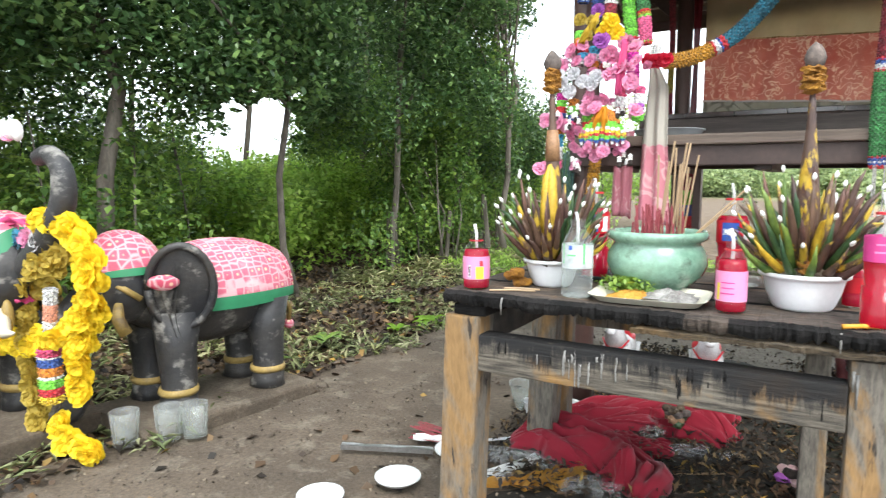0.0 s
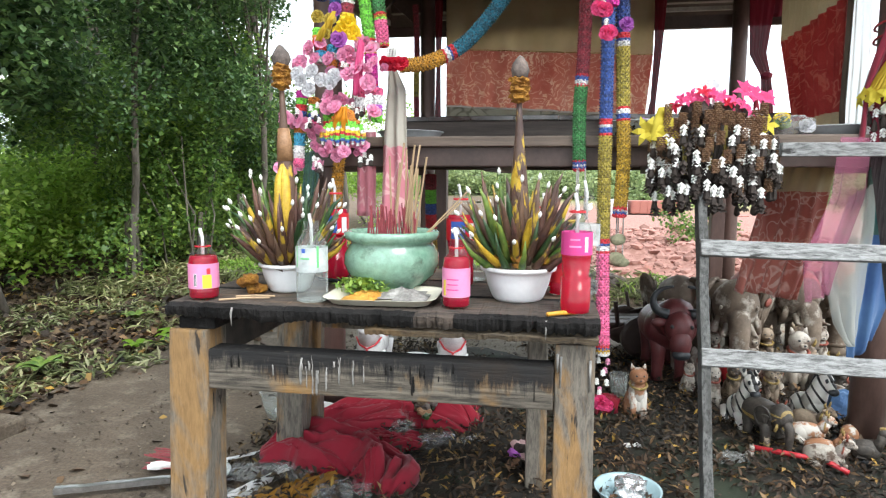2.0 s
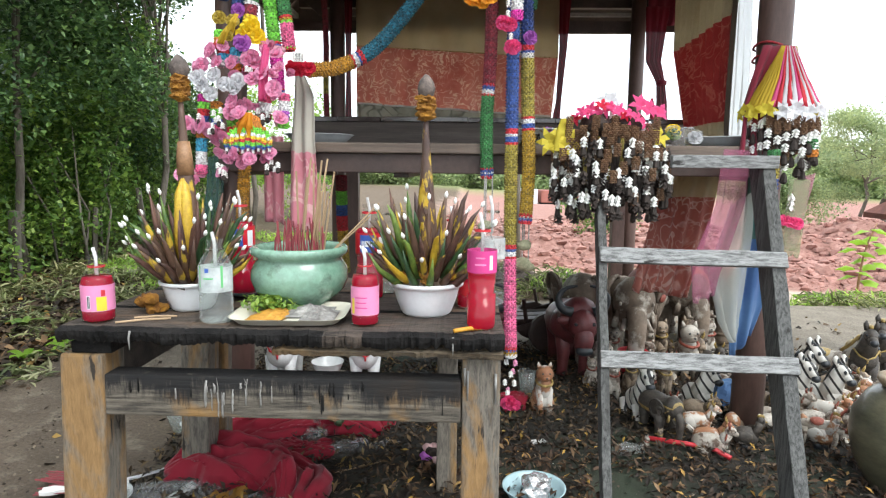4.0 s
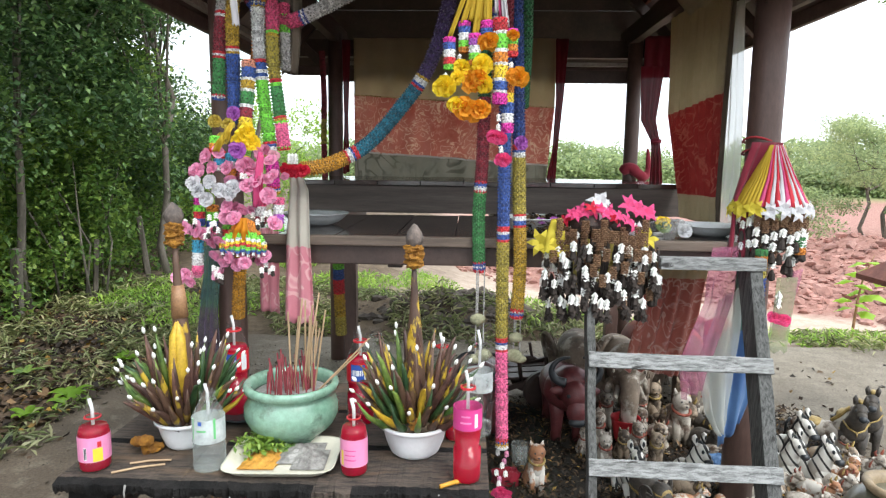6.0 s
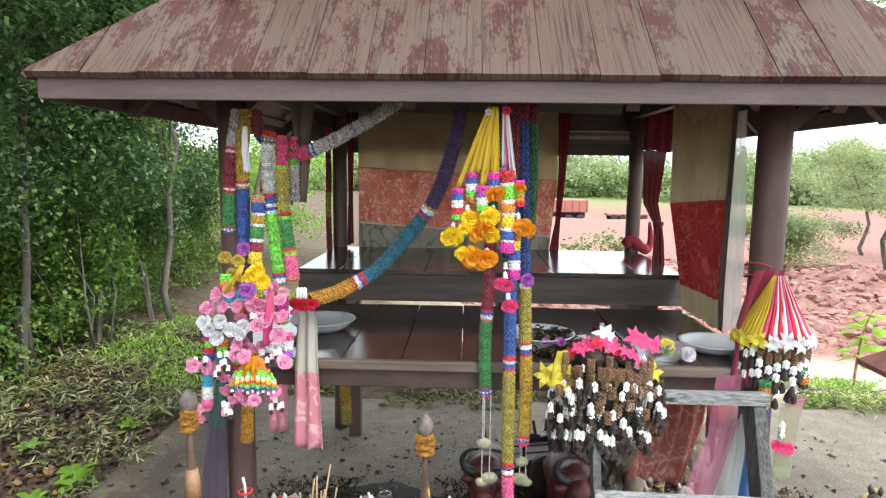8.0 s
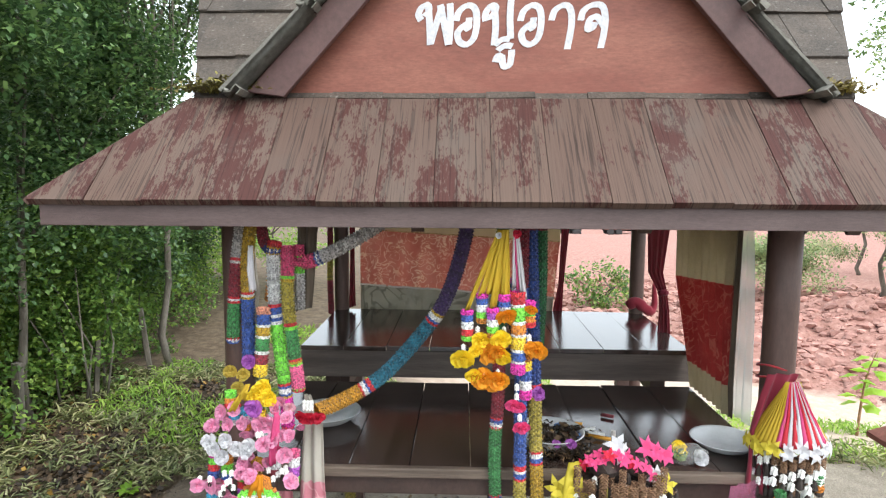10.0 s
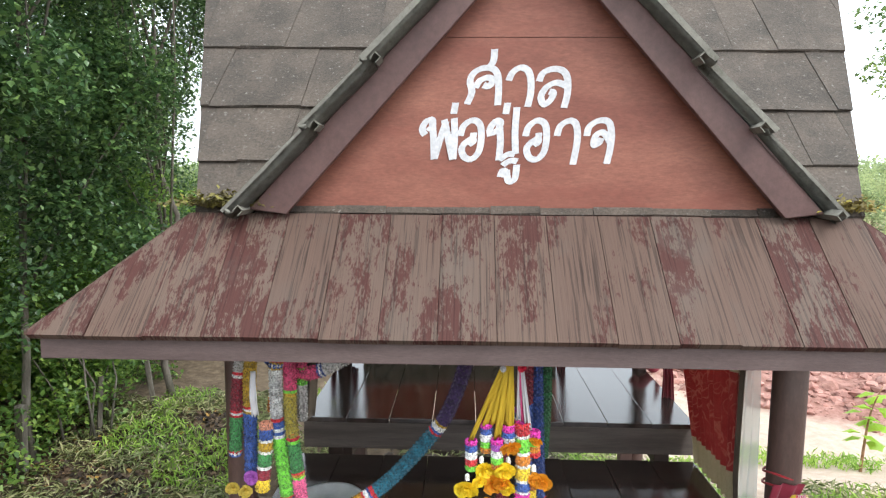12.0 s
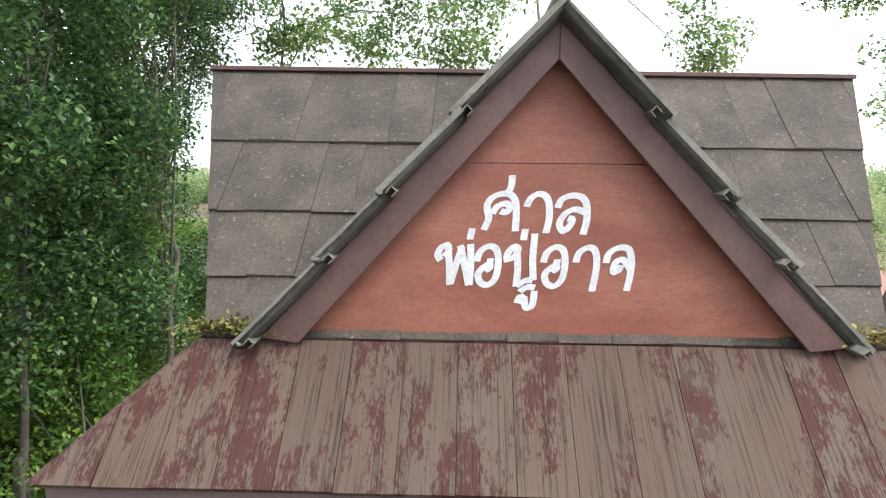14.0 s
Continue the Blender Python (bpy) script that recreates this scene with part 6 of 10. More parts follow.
bars = ((268, 12, 0.22, 0.42, M["white_plastic"]), (266, 4, 0.23, 0.41, M["horn"]), (271, 3, 0.23, 0.41, M["horn"]), (312, 34, 0.19, 0.40, M["yellow_print"]), (318, 14, 0.41, 0.50, M["red_plastic"]))
logo = ((268, 60, 0.5, 0.68, M["blue_print"]), (268, 52, 0.56, 0.62, M["white_plastic"]), (330, 26, 0.5, 0.66, M["white_plastic"]))
bottle("small bottle of red drink with a pink label and straw", (-0.862, -0.815), 0.132, 0.0305, M["red_drink"], 0.68, M["pink_label"], (0.18, 0.57), logo=bars, ring=0.83)
bottle("small clear water bottle with a green and white label", (-0.630, -0.80), 0.165, 0.0325, M["water"], 0.42, M["white_label"], (0.38, 0.68), M["clear_plastic"], logo=((262, 14, 0.62, 0.67, M["blue_print"]), (232, 6, 0.44, 0.70, M["green_print"]), (312, 8, 0.44, 0.70, M["green_print"]), (266, 34, 0.54, 0.56, M["green_print"])), shell="cloudy_pet", ring=0.88)
bottle("small bottle of red drink with a pale pink label", (-0.331, -0.803), 0.142, 0.0275, M["red_drink"], 0.70, M["pink_label"], (0.16, 0.56), ring=0.83, logo=((262, 50, 0.26, 0.275, M["magenta_print"]), (262, 44, 0.33, 0.345, M["magenta_print"]), (262, 50, 0.40, 0.415, M["magenta_print"]), (225, 14, 0.18, 0.40, M["yellow_print"])))
bottle("tall bottle of dark red drink with a magenta label", (-0.102, -0.818), 0.212, 0.0285, M["red_drink"], 0.53, M["magenta_print"], (0.53, 0.73), waist=True, logo=((305, 14, 0.56, 0.69, M["white_plastic"]), (262, 44, 0.60, 0.615, M["pink_label"]), (262, 36, 0.66, 0.675, M["pink_label"])))
bottle("red soft drink bottle with a blue and white logo", (-0.680, -0.515), 0.236, 0.034, M["red_drink"], 0.74, M["red_label"], (0.48, 0.70), waist=True, logo=logo)
bottle("red soft drink bottle with a blue logo, half hidden", (-0.36, -0.55), 0.225, 0.033, M["red_drink"], 0.74, M["red_label"], (0.48, 0.70), waist=True, logo=logo)
bottle("clear empty plastic bottle with a bent straw", (-0.335, -0.47), 0.215, 0.03, M["water"], 0.1, None, cap=M["clear_plastic"], straw=False)
bottle("clear plastic water bottle with a faint label", (-0.075, -0.60), 0.235, 0.031, M["water"], 0.12, M["white_label"], (0.46, 0.66), M["clear_plastic"])
bottle("bottle of red drink behind the flower bowl", (-0.165, -0.52), 0.205, 0.029, M["red_drink"], 0.62, M["pink_label"], (0.4, 0.62))
bottle("small red drink bottle behind the flower bowl", (-0.125, -0.63), 0.10, 0.026, M["red_drink"], 0.8, M["red_label"], (0.3, 0.6), straw=False)

# ---- incense burner ----
urn = thing("incense_burner", "pale green glazed ceramic incense burner full of sticks", "incense burner", (-0.502, -0.643, TOP))
bm = bmesh.new()
lathe(bm, [(0.060, 0), (0.067, 0.006), (0.069, 0.015), (0.082, 0.024), (0.098, 0.041), (0.107, 0.064), (0.105, 0.085), (0.095, 0.103), (0.091, 0.109), (0.098, 0.114), (0.106, 0.120), (0.107, 0.131), (0.101, 0.136), (0.092, 0.134), (0.086, 0.125), (0.087, 0.108)], 48, cap=False)
bmesh.ops.contextual_create(bm, geom=[v for v in bm.verts if v.co.z < 1e-6])
part("pot", bm, M["celadon"], urn, "celadon glazed round pot", True)
bm = bmesh.new()
lathe(bm, [(0.002, 0.112), (0.04, 0.113), (0.084, 0.108)], 32, cap=False)
part("ash", bm, M["ash"], urn, "grey ash and sand")
R = random.Random(5)
for i in range(46):
    a, d = R.uniform(0, 6.28), 0.062 * math.sqrt(R.random())
    x, y = d * math.cos(a) - 0.008, d * math.sin(a)
    L, k = R.uniform(0.04, 0.085), R.uniform(-0.14, 0.14)
    bm = bmesh.new()
    tube(bm, [(x, y, 0.10), (x + k * L, y + R.uniform(-0.1, 0.1) * L, 0.11 + L)], 0.0018, 5)
    part("incense_stick", bm, M["incense_red"], urn)
for i in range(12):
    x, y = 0.012 + R.uniform(-0.02, 0.035), R.uniform(-0.02, 0.03)
    L = R.uniform(0.14, 0.22)
    bm = bmesh.new()
    tube(bm, [(x, y, 0.10), (x + (0.02 + 0.12 * (i % 4) / 3) * L * 1.3, y + R.uniform(-0.05, 0.05), 0.11 + L)], 0.0022, 5)
    part("incense_stick", bm, M["incense_tan"], urn)
for k in range(2):
    bm = bmesh.new()
    tube(bm, [(0.05, 0.0, 0.10), (0.155 + 0.02 * k, 0.02, 0.20 + 0.03 * k)], 0.0018, 5)
    part("incense_stick", bm, M["incense_tan"], urn)

# ---- leaf offerings in bowls ----
def baisri(at, bowl_r, bowl_h, tip_z, seed, lean, label, stem_yellow):
    R = random.Random(seed)
    ob = thing("leaf_offering", label, "leaf offering", (*at, TOP), group="folded leaf offerings")
    bm = bmesh.new()
    r, h = bowl_r, bowl_h
    lathe(bm, [(0.62 * r, 0), (0.68 * r, 0.004), (0.72 * r, 0.12 * h), (0.84 * r, 0.45 * h), (0.92 * r, 0.78 * h), (0.95 * r, 0.86 * h), (1.04 * r, 0.88 * h), (1.05 * r, 0.98 * h), (1.0 * r, h), (0.93 * r, 0.97 * h), (0.86 * r, 0.6 * h), (0.5 * r, 0.3 * h)], 40)
    part("bowl", bm, M["white_plastic"], ob, "white plastic bowl", True)
    bm = bmesh.new()
    ball(bm, (0, 0, 0.9 * h), 0.9 * r, (1, 1, 0.4), 0.3, 2, seed)
    part("leaf_core", bm, M["dry_leaf"], ob)
    # fingers: rolled pointed leaves fanned outwards in tiers, each with a white bud on its tip
    for tier, (n, tilt, length) in enumerate(((26, 52, 0.115), (25, 39, 0.13), (21, 26, 0.145), (15, 13, 0.15))):
        for i in range(n):
            a = 2 * math.pi * (i + 0.5 * (tier % 2)) / n + R.uniform(-0.1, 0.1)
            t = radians(tilt + R.uniform(-7, 7))
            d = Vector((math.cos(a) * math.sin(t), math.sin(a) * math.sin(t) * 0.8, math.cos(t)))
            s = Vector((0.045 * math.cos(a), 0.045 * math.sin(a), 0.92 * h + 0.012 * tier))
            L = length * R.uniform(0.8, 1.12)
            bend = Vector((0, 0, 0.02 * R.uniform(-1, 1)))
            bm = bmesh.new()
            tube(bm, [s, s + d * L * 0.4 + bend, s + d * L * 0.75 + bend, s + d * L], [0.0082, 0.0078, 0.005, 0.0008], 7)
            col = R.choices(("leaf_green", "leaf_brown", "cone_leaf", "leaf_dark", "leaf_yellow"), (6 if stem_yellow and math.cos(a) < 0.1 else 1.6, 3 if math.cos(a) > -0.3 else 1.2, 3.8, 2.6, 0.35))[0]
            part("leaf_finger", bm, M[col], ob, smooth=True)
            if R.random() < (0.55 if stem_yellow else 0.34):
                tip = s + d * (L + 0.008)
                bm = bmesh.new()
                lathe(bm, [(0.0008, -0.006), (0.0034, -0.002), (0.004, 0.003), (0.001, 0.009)], 8, m=Matrix.Translation(tip) @ d.to_track_quat("Z", "Y").to_matrix().to_4x4())
                part("bud", bm, M["white_bud"], ob, "white flower bud", True)
    # the tall cone
    top = tip_z - TOP
    spine = lambda z: Vector((lean * max(0, (z - h) / (top - h)) ** 1.5, 0, z))
    zs = [h * 0.7 + (top - 0.085 - h * 0.7) * k / 10 for k in range(11)]
    bm = bmesh.new()
    tube(bm, [spine(z) for z in zs], [0.026, 0.0255, 0.0245, 0.023, 0.021, 0.0185, 0.0155, 0.012, 0.0088, 0.0068, 0.005], 14)
    cone = part("cone", bm, M["cone_leaf"], ob, "tall rolled banana-leaf cone, half dried", True)
    if stem_yellow:
        bm = bmesh.new()
        for k in range(2):
            tube(bm, [spine(zs[0]) + Vector((-0.012 + 0.02 * k, -0.024, 0.03)), spine(zs[3]) + Vector((-0.010 + 0.016 * k, -0.021, 0)), spine(zs[5]) + Vector((-0.008 + 0.012 * k, -0.015, 0.0)), spine(zs[6]) + Vector((0, -0.011, 0))], [0.009, 0.013, 0.011, 0.003], 8)
        part("leaf_strip", bm, M["leaf_yellow"], cone, "bright yellow leaf strip", True)
        bm = bmesh.new()
        tube(bm, [spine(zs[6]), spine(zs[7]), spine(zs[7] + 0.03)], [0.0178, 0.0162, 0.0125], 14)
        part("binding", bm, M["leaf_tan"], cone, smooth=True)
    else:
        for k in range(12):
            zz = zs[1] + (zs[6] - zs[1]) * k / 12
            a = -1.57 + 0.5 * math.sin(k * 2.1)
            rr = lerp(0.027, 0.016, k / 12)
            bm = bmesh.new()
            q = spine(zz)
            vs = [bm.verts.new(q + Vector((rr * 1.05 * math.cos(a + da), rr * 1.05 * math.sin(a + da), dz))) for da, dz in ((-0.45, 0), (0.45, 0), (0, 0.034))]
            vs += [bm.verts.new(v.co + Vector((0.0, 0.004, 0.002))) for v in vs]
            for f in ((0, 1, 2), (5, 4, 3), (0, 3, 4, 1), (1, 4, 5, 2), (2, 5, 3, 0)):
                bm.faces.new([vs[i] for i in f])
            part("leaf_strip", bm, M["leaf_yellow" if k % 2 else "leaf_brown"], cone)
    # marigolds and a withered bud on top
    e = spine(top - 0.085)
    for k in range(3):
        bm = bmesh.new()
        ball(bm, e + Vector((0, 0, 0.004 + 0.016 * k)), 0.0185, (1.05, 1.05, 0.62), 0.55, 3, seed + k)
        part("marigold", bm, M["marigold_old"], cone, "dried orange marigold")
    bm = bmesh.new()
    lathe(bm, [(0.008, 0.035), (0.016, 0.045), (0.019, 0.058), (0.0155, 0.072), (0.006, 0.084), (0.001, 0.088)], 9, m=Matrix.Translation(e))
    for v in bm.verts:
        v.co += Vector((noise.noise(v.co * 60), noise.noise(v.co * 60 + Vector((5, 0, 0))), 0)) * 0.005
    part("withered_bud", bm, M["withered"], cone, "grey-brown withered lotus bud", True)
    for i in range(7):
        a = 2 * math.pi * i / 7 + 0.3
        bm = bmesh.new()
        ball(bm, (0.74 * r * math.cos(a), 0.74 * r * math.sin(a), 1.12 * h + R.uniform(0, 0.012)), 0.015, (1, 1, 0.9), 0.6, 3, i + seed)
        part("marigold", bm, M["marigold_old"], ob, "dried orange marigold")
    return ob


baisri((-0.727, -0.69), 0.064, 0.064, 1.13, 3, -0.012, "folded banana-leaf offering in a white bowl, yellow strip", True)
baisri((-0.216, -0.695), 0.076, 0.072, 1.092, 8, -0.006, "folded banana-leaf offering in a white bowl, wilted brown", False)

# ---- tray, candle and scraps on the table ----
tray = thing("tray", "cream foam tray with herbs, shredded food and ash", "tray", (-0.487, -0.762, TOP), 3)
bm = bmesh.new()
prev = None
for sx_, sy_, z in ((0.092, 0.066, 0.0), (0.10, 0.074, 0.002), (0.112, 0.086, 0.015), (0.116, 0.09, 0.016), (0.108, 0.082, 0.012), (0.096, 0.07, 0.005)):
    ring = []
    for k in range(32):
        a = 2 * math.pi * k / 32
        c, s = math.cos(a), math.sin(a)
        ring.append(bm.verts.new((sx_ * math.copysign(abs(c) ** 0.35, c), sy_ * math.copysign(abs(s) ** 0.35, s), z)))
    if prev:
        for k in range(32):
            bm.faces.new((prev[k], prev[(k + 1) % 32], ring[(k + 1) % 32], ring[k]))
    else:
        bm.faces.new(ring[::-1])
    prev = ring
bm.faces.new(prev)
part("dish", bm, M["cream_plastic"], tray, smooth=True)
bm = bmesh.new()
sheet(bm, lambda u, v: Vector((-0.085 + 0.075 * u + 0.02 * v, -0.055 + 0.10 * v, 0.008 + 0.012 * math.sin(math.pi * u) * math.sin(math.pi * v) + 0.004 * noise.noise(Vector((u * 14, v * 5, 0))))), 14, 14)
part("shredded_food", bm, M["orange_food"], tray, "orange shredded food")
for (cx, cy, w, d, mt, sd) in ((0.03, 0.02, 0.05, 0.05, "ash", 3), (0.058, -0.01, 0.035, 0.045, "ash", 5), (0.0, 0.03, 0.03, 0.035, "leaf_green", 6)):
    bm = bmesh.new()
    sheet(bm, lambda u, v: Vector((cx + (u - 0.5) * 2 * w, cy + (v - 0.5) * 2 * d, 0.008 + 0.012 * math.sin(math.pi * u) * math.sin(math.pi * v) * (1 + noise.noise(Vector((u * 9, v * 9, sd)))))), 12, 12)
    part("ash" if mt == "ash" else "herb_leaf", bm, M[mt], tray)
p = np.column_stack([RNG.normal(-0.055, 0.022, 420), RNG.normal(0.025, 0.022, 420), RNG.uniform(0.014, 0.04, 420)])
leaves("herb_sprig", p, RNG.uniform(0.008, 0.02, 420), RNG, M["herb"], tray, 0, 0.25, "stuff", "fresh green herb sprigs")
for (x, y, a, L) in ((-0.135, -0.845, 35, 0.045), (-0.115, -0.835, 20, 0.03)):
    c = thing("candle", "thin orange-yellow candle lying on the planks", "candle", (x, y, TOP + 0.004), a, "candles on the table")
    bm = bmesh.new()
    tube(bm, [(-L / 2, 0, 0), (L / 2, 0, 0)], 0.0042, 8)
    part("stick", bm, M["candle"], c, smooth=True)
pl = thing("saucer", "dark glazed saucer under the drinks", "saucer", (-0.655, -0.53, TOP))
bm = bmesh.new()
lathe(bm, [(0.04, 0), (0.062, 0.004), (0.074, 0.014), (0.072, 0.015), (0.058, 0.006), (0.002, 0.005)], 32)
part("plate", bm, M["dark_glaze"], pl, smooth=True)
pl2 = thing("garland_heap", "dried orange marigold garland heaped beside the bowl", "garland", (-0.79, -0.745, TOP))
for k in range(9):
    bm = bmesh.new()
    ball(bm, (0.018 * math.cos(k * 2.2) * (k / 5), 0.014 * math.sin(k * 2.2), 0.010 + 0.012 * (k % 3)), 0.0125, (1, 1, 0.9), 0.6, 2, k)
    part("marigold", bm, M["marigold_old"], pl2)
for (x, y, rz, L) in ((-0.77, -0.82, 25, 0.10), (-0.76, -0.79, 15, 0.08)):
    st = thing("twig", "pale dry stalk on the table", "twig", (x, y, TOP + 0.003), rz, "stalks")
    bm = bmesh.new()
    tube(bm, [(-L / 2, 0, 0), (0, 0.003, 0.001), (L / 2, 0, 0)], 0.0022, 6)
    part("stalk", bm, M["incense_tan"], st)

# ---- cloths ----
def drape(name, label, rows, material, folds=5, amp=0.012, nu=36, nv=24, at_seed=0, d=0.0015, parent=None, category="cloth"):
    """A hanging cloth through rows of (left point, right point), top to bottom; material: one, or (share down, material) steps."""
    n = len(rows) - 1
    steps = material if isinstance(material, list) else [(1.0, material)]

    def f(u, v):
        k = min(n - 1, int(v * n))
        t = v * n - k
        a = Vector(rows[k][0]).lerp(Vector(rows[k + 1][0]), t)
        b = Vector(rows[k][1]).lerp(Vector(rows[k + 1][1]), t)
        q = a.lerp(b, u)
        side = (b - a).normalized()
        nrm = side.cross(Vector((0, 0, 1))).normalized()
        w = math.sin(u * folds * 2 * math.pi + 1.3 * noise.noise(Vector((u * 3, v * 2, at_seed)))) + 0.7 * noise.noise(Vector((u * 7, v * 4, at_seed + 3)))
        return q + nrm * amp * w * (0.5 + 0.5 * v) + Vector((0, 0, 0.012 * noise.noise(Vector((u * 5, at_seed, 1))) * v))
    bm = bmesh.new()
    g = sheet(bm, f, nu, nv)
    bm.faces.ensure_lookup_table()
    i = 0
    for _ in range(nu):
        for j in range(nv):
            v = (j + 0.5) / nv
            bm.faces[i].material_index = next(k for k, (e, m) in enumerate(steps) if v <= e)
            i += 1
    ob = part(name, bm, [m for e, m in steps], parent, smooth=True)
    thick(ob, d)
    if parent is None:
        tagged(ob, label, category)
    return ob


drape("hanging_cloth", "faded beige and red brocade cloth hung along the back", [((-0.80, 1.855, 1.95), (0.402, 1.855, 1.955)), ((-0.80, 1.86, 1.62), (0.402, 1.86, 1.555)), ((-0.80, 1.865, 1.285), (0.372, 1.865, 1.215)), ((-0.80, 1.865, 1.105), (0.360, 1.865, 1.09))],
      [(1 / 3, M["c_beige"]), (2 / 3, M["c_brocade"]), (1.0, M["c_dirty"])], 9, 0.009, 90, 60, 1)
bm = bmesh.new()
sheet(bm, lambda u, v: Vector((lerp(-0.80, 0.372, u), 1.852 + 0.006 * math.sin(u * 56), lerp(1.285, 1.215, u) + 0.011 * (v - 0.5) + 0.006 * noise.noise(Vector((u * 9, 3, 0))))), 60, 1)
tagged(thick(part("cloth_border", bm, M["c_hem"]), 0.002), "white stitched border along the brocade cloth", "cloth")
bm = bmesh.new()
sheet(bm, lambda u, v: Vector((lerp(-0.80, 0.402, u), 1.848 + 0.006 * math.sin(u * 56), lerp(1.62, 1.555, u) + 0.007 * (v - 0.5))), 60, 1)
tagged(thick(part("cloth_border", bm, M["c_gilt"]), 0.002), "gilt twisted cord along the brocade's upper seam", "cloth")
drape("veil", "sheer red net strip hanging by the brocade cloth", [((0.395, 1.84, 1.95), (0.47, 1.84, 1.95)), ((0.405, 1.84, 1.60), (0.45, 1.84, 1.62)), ((0.395, 1.84, 1.30), (0.425, 1.84, 1.30)), ((0.36, 1.84, 1.11), (0.42, 1.84, 1.11))], M["v_red"], 2, 0.008, 14, 24, 31)
drape("veil", "sheer red net strip hanging by the back post", [((-0.86, 1.80, 1.93), (-0.81, 1.80, 1.93)), ((-0.85, 1.80, 1.5), (-0.825, 1.80, 1.5)), ((-0.86, 1.80, 1.15), (-0.82, 1.80, 1.16))], M["v_red"], 2, 0.008, 12, 20, 32)
drape("curtain", "beige and red patterned curtain hung at the deck's side", [((0.858, 1.19, 1.95), (0.885, 0.53, 1.93)), ((0.856, 1.15, 1.462), (0.882, 0.55, 1.508)), ((0.868, 0.95, 1.095), (0.882, 0.56, 1.10)), ((0.868, 0.90, 0.99), (0.876, 0.53, 0.99))],
      [(1 / 3, M["c_net"]), (2 / 3, M["c_red"]), (1.0, M["c_net"])], 8, 0.012, 90, 60, 2)
drape("curtain_border", "dark brown worn border along the curtain's edge", [((0.888, 0.55, 1.93), (0.893, 0.515, 1.93)), ((0.885, 0.565, 1.50), (0.893, 0.53, 1.50)), ((0.885, 0.565, 1.10), (0.892, 0.535, 1.10)), ((0.88, 0.54, 0.985), (0.885, 0.51, 0.985))], M["c_shade"], 1, 0.004, 6, 24, 33)
drape("curtain", "thin white curtain hung behind the patterned one", [((0.905, 0.62, 1.85), (0.918, 0.50, 1.85)), ((0.908, 0.60, 1.4), (0.925, 0.46, 1.4)), ((0.905, 0.60, 0.985), (0.92, 0.44, 0.985))], M["v_white"], 3, 0.008, 24, 30, 3)
drape("valance", "torn beige cloth hanging under the eave", [((0.66, 0.62, 1.97), (0.88, 0.45, 1.98)), ((0.70, 0.60, 1.86), (0.87, 0.46, 1.90)), ((0.74, 0.58, 1.80), (0.84, 0.47, 1.86))], M["c_net"], 2, 0.012, 20, 10, 4)
drape("valance", "dark red cloth hung under the back eave", [((0.90, 1.80, 1.96), (1.10, 1.78, 1.96)), ((0.90, 1.80, 1.735), (1.08, 1.78, 1.725))], M["c_maroon"], 3, 0.012, 24, 10, 5)
drape("red_scarf", "knotted dark red sheer scarf hung between post and curtain", [((0.762, 1.33, 1.72), (0.875, 1.31, 1.72)), ((0.775, 1.33, 1.45), (0.845, 1.31, 1.45)), ((0.83, 1.32, 1.345), (0.87, 1.31, 1.345)), ((0.835, 1.32, 1.25), (0.885, 1.31, 1.25)), ((0.835, 1.33, 1.10), (0.90, 1.32, 1.10))], M["v_red"], 3, 0.010, 24, 36, 6)
bm = bmesh.new()
ball(bm, (0.852, 1.315, 1.345), 0.026, (1.1, 0.7, 0.75), 0.4, 3, 4)
tagged(part("scarf_knot", bm, M["c_maroon"], smooth=True), "knot tied in a dark red scarf", "cloth")
bm = bmesh.new()
tube(bm, spline([(0.80, 1.79, 1.18), (0.84, 1.775, 1.21), (0.885, 1.775, 1.18), (0.93, 1.78, 1.155), (0.955, 1.79, 1.20), (0.945, 1.79, 1.32)], 20), [0.026, 0.03, 0.034, 0.033, 0.03, 0.031, 0.034, 0.034, 0.03, 0.028, 0.03, 0.032, 0.03, 0.026, 0.022, 0.02, 0.018, 0.016, 0.014, 0.01, 0.006], 10)
tagged(part("scarf_knot", bm, M["c_scarf"], smooth=True), "bunched dark red scarf wound round the back post", "cloth")
drape("drape", "narrow cream cloth with a pink lower half on the post", [((-0.69, 0.05, 1.22), (-0.668, 0.05, 1.215)), ((-0.685, 0.03, 1.14), (-0.625, 0.02, 1.13)), ((-0.695, 0.0, 0.95), (-0.615, 0.0, 0.945)), ((-0.69, -0.04, 0.71), (-0.595, -0.04, 0.70))],
      [(0.66, M["c_cream"]), (1.0, M["c_pink"])], 2, 0.010, 20, 30, 7)
drape("drape", "pale pink cloth strip hanging by the post", [((-0.80, 0.06, 1.0), (-0.735, 0.06, 1.0)), ((-0.80, 0.05, 0.72), (-0.735, 0.05, 0.715))], M["c_pink"], 2, 0.008, 14, 14, 8)
drape("drape", "dark brown shaded cloth gathered at the post's head", [((-0.74, 0.06, 1.93), (-0.60, 0.06, 1.95)), ((-0.70, 0.05, 1.75), (-0.64, 0.05, 1.74)), ((-0.71, 0.05, 1.5), (-0.66, 0.05, 1.5))], M["c_shade"], 2, 0.015, 16, 16, 9)
drape("wrap_cloth", "olive and purple gauze wrapped round the post's foot", [((-1.0, 0.10, 0.93), (-0.93, 0.06, 0.95)), ((-1.02, 0.08, 0.7), (-0.95, 0.05, 0.7)), ((-1.06, 0.08, 0.42), (-0.955, 0.05, 0.40))], [(0.45, M["v_teal"]), (1.0, M["v_gauze"])], 3, 0.014, 18, 20, 10)
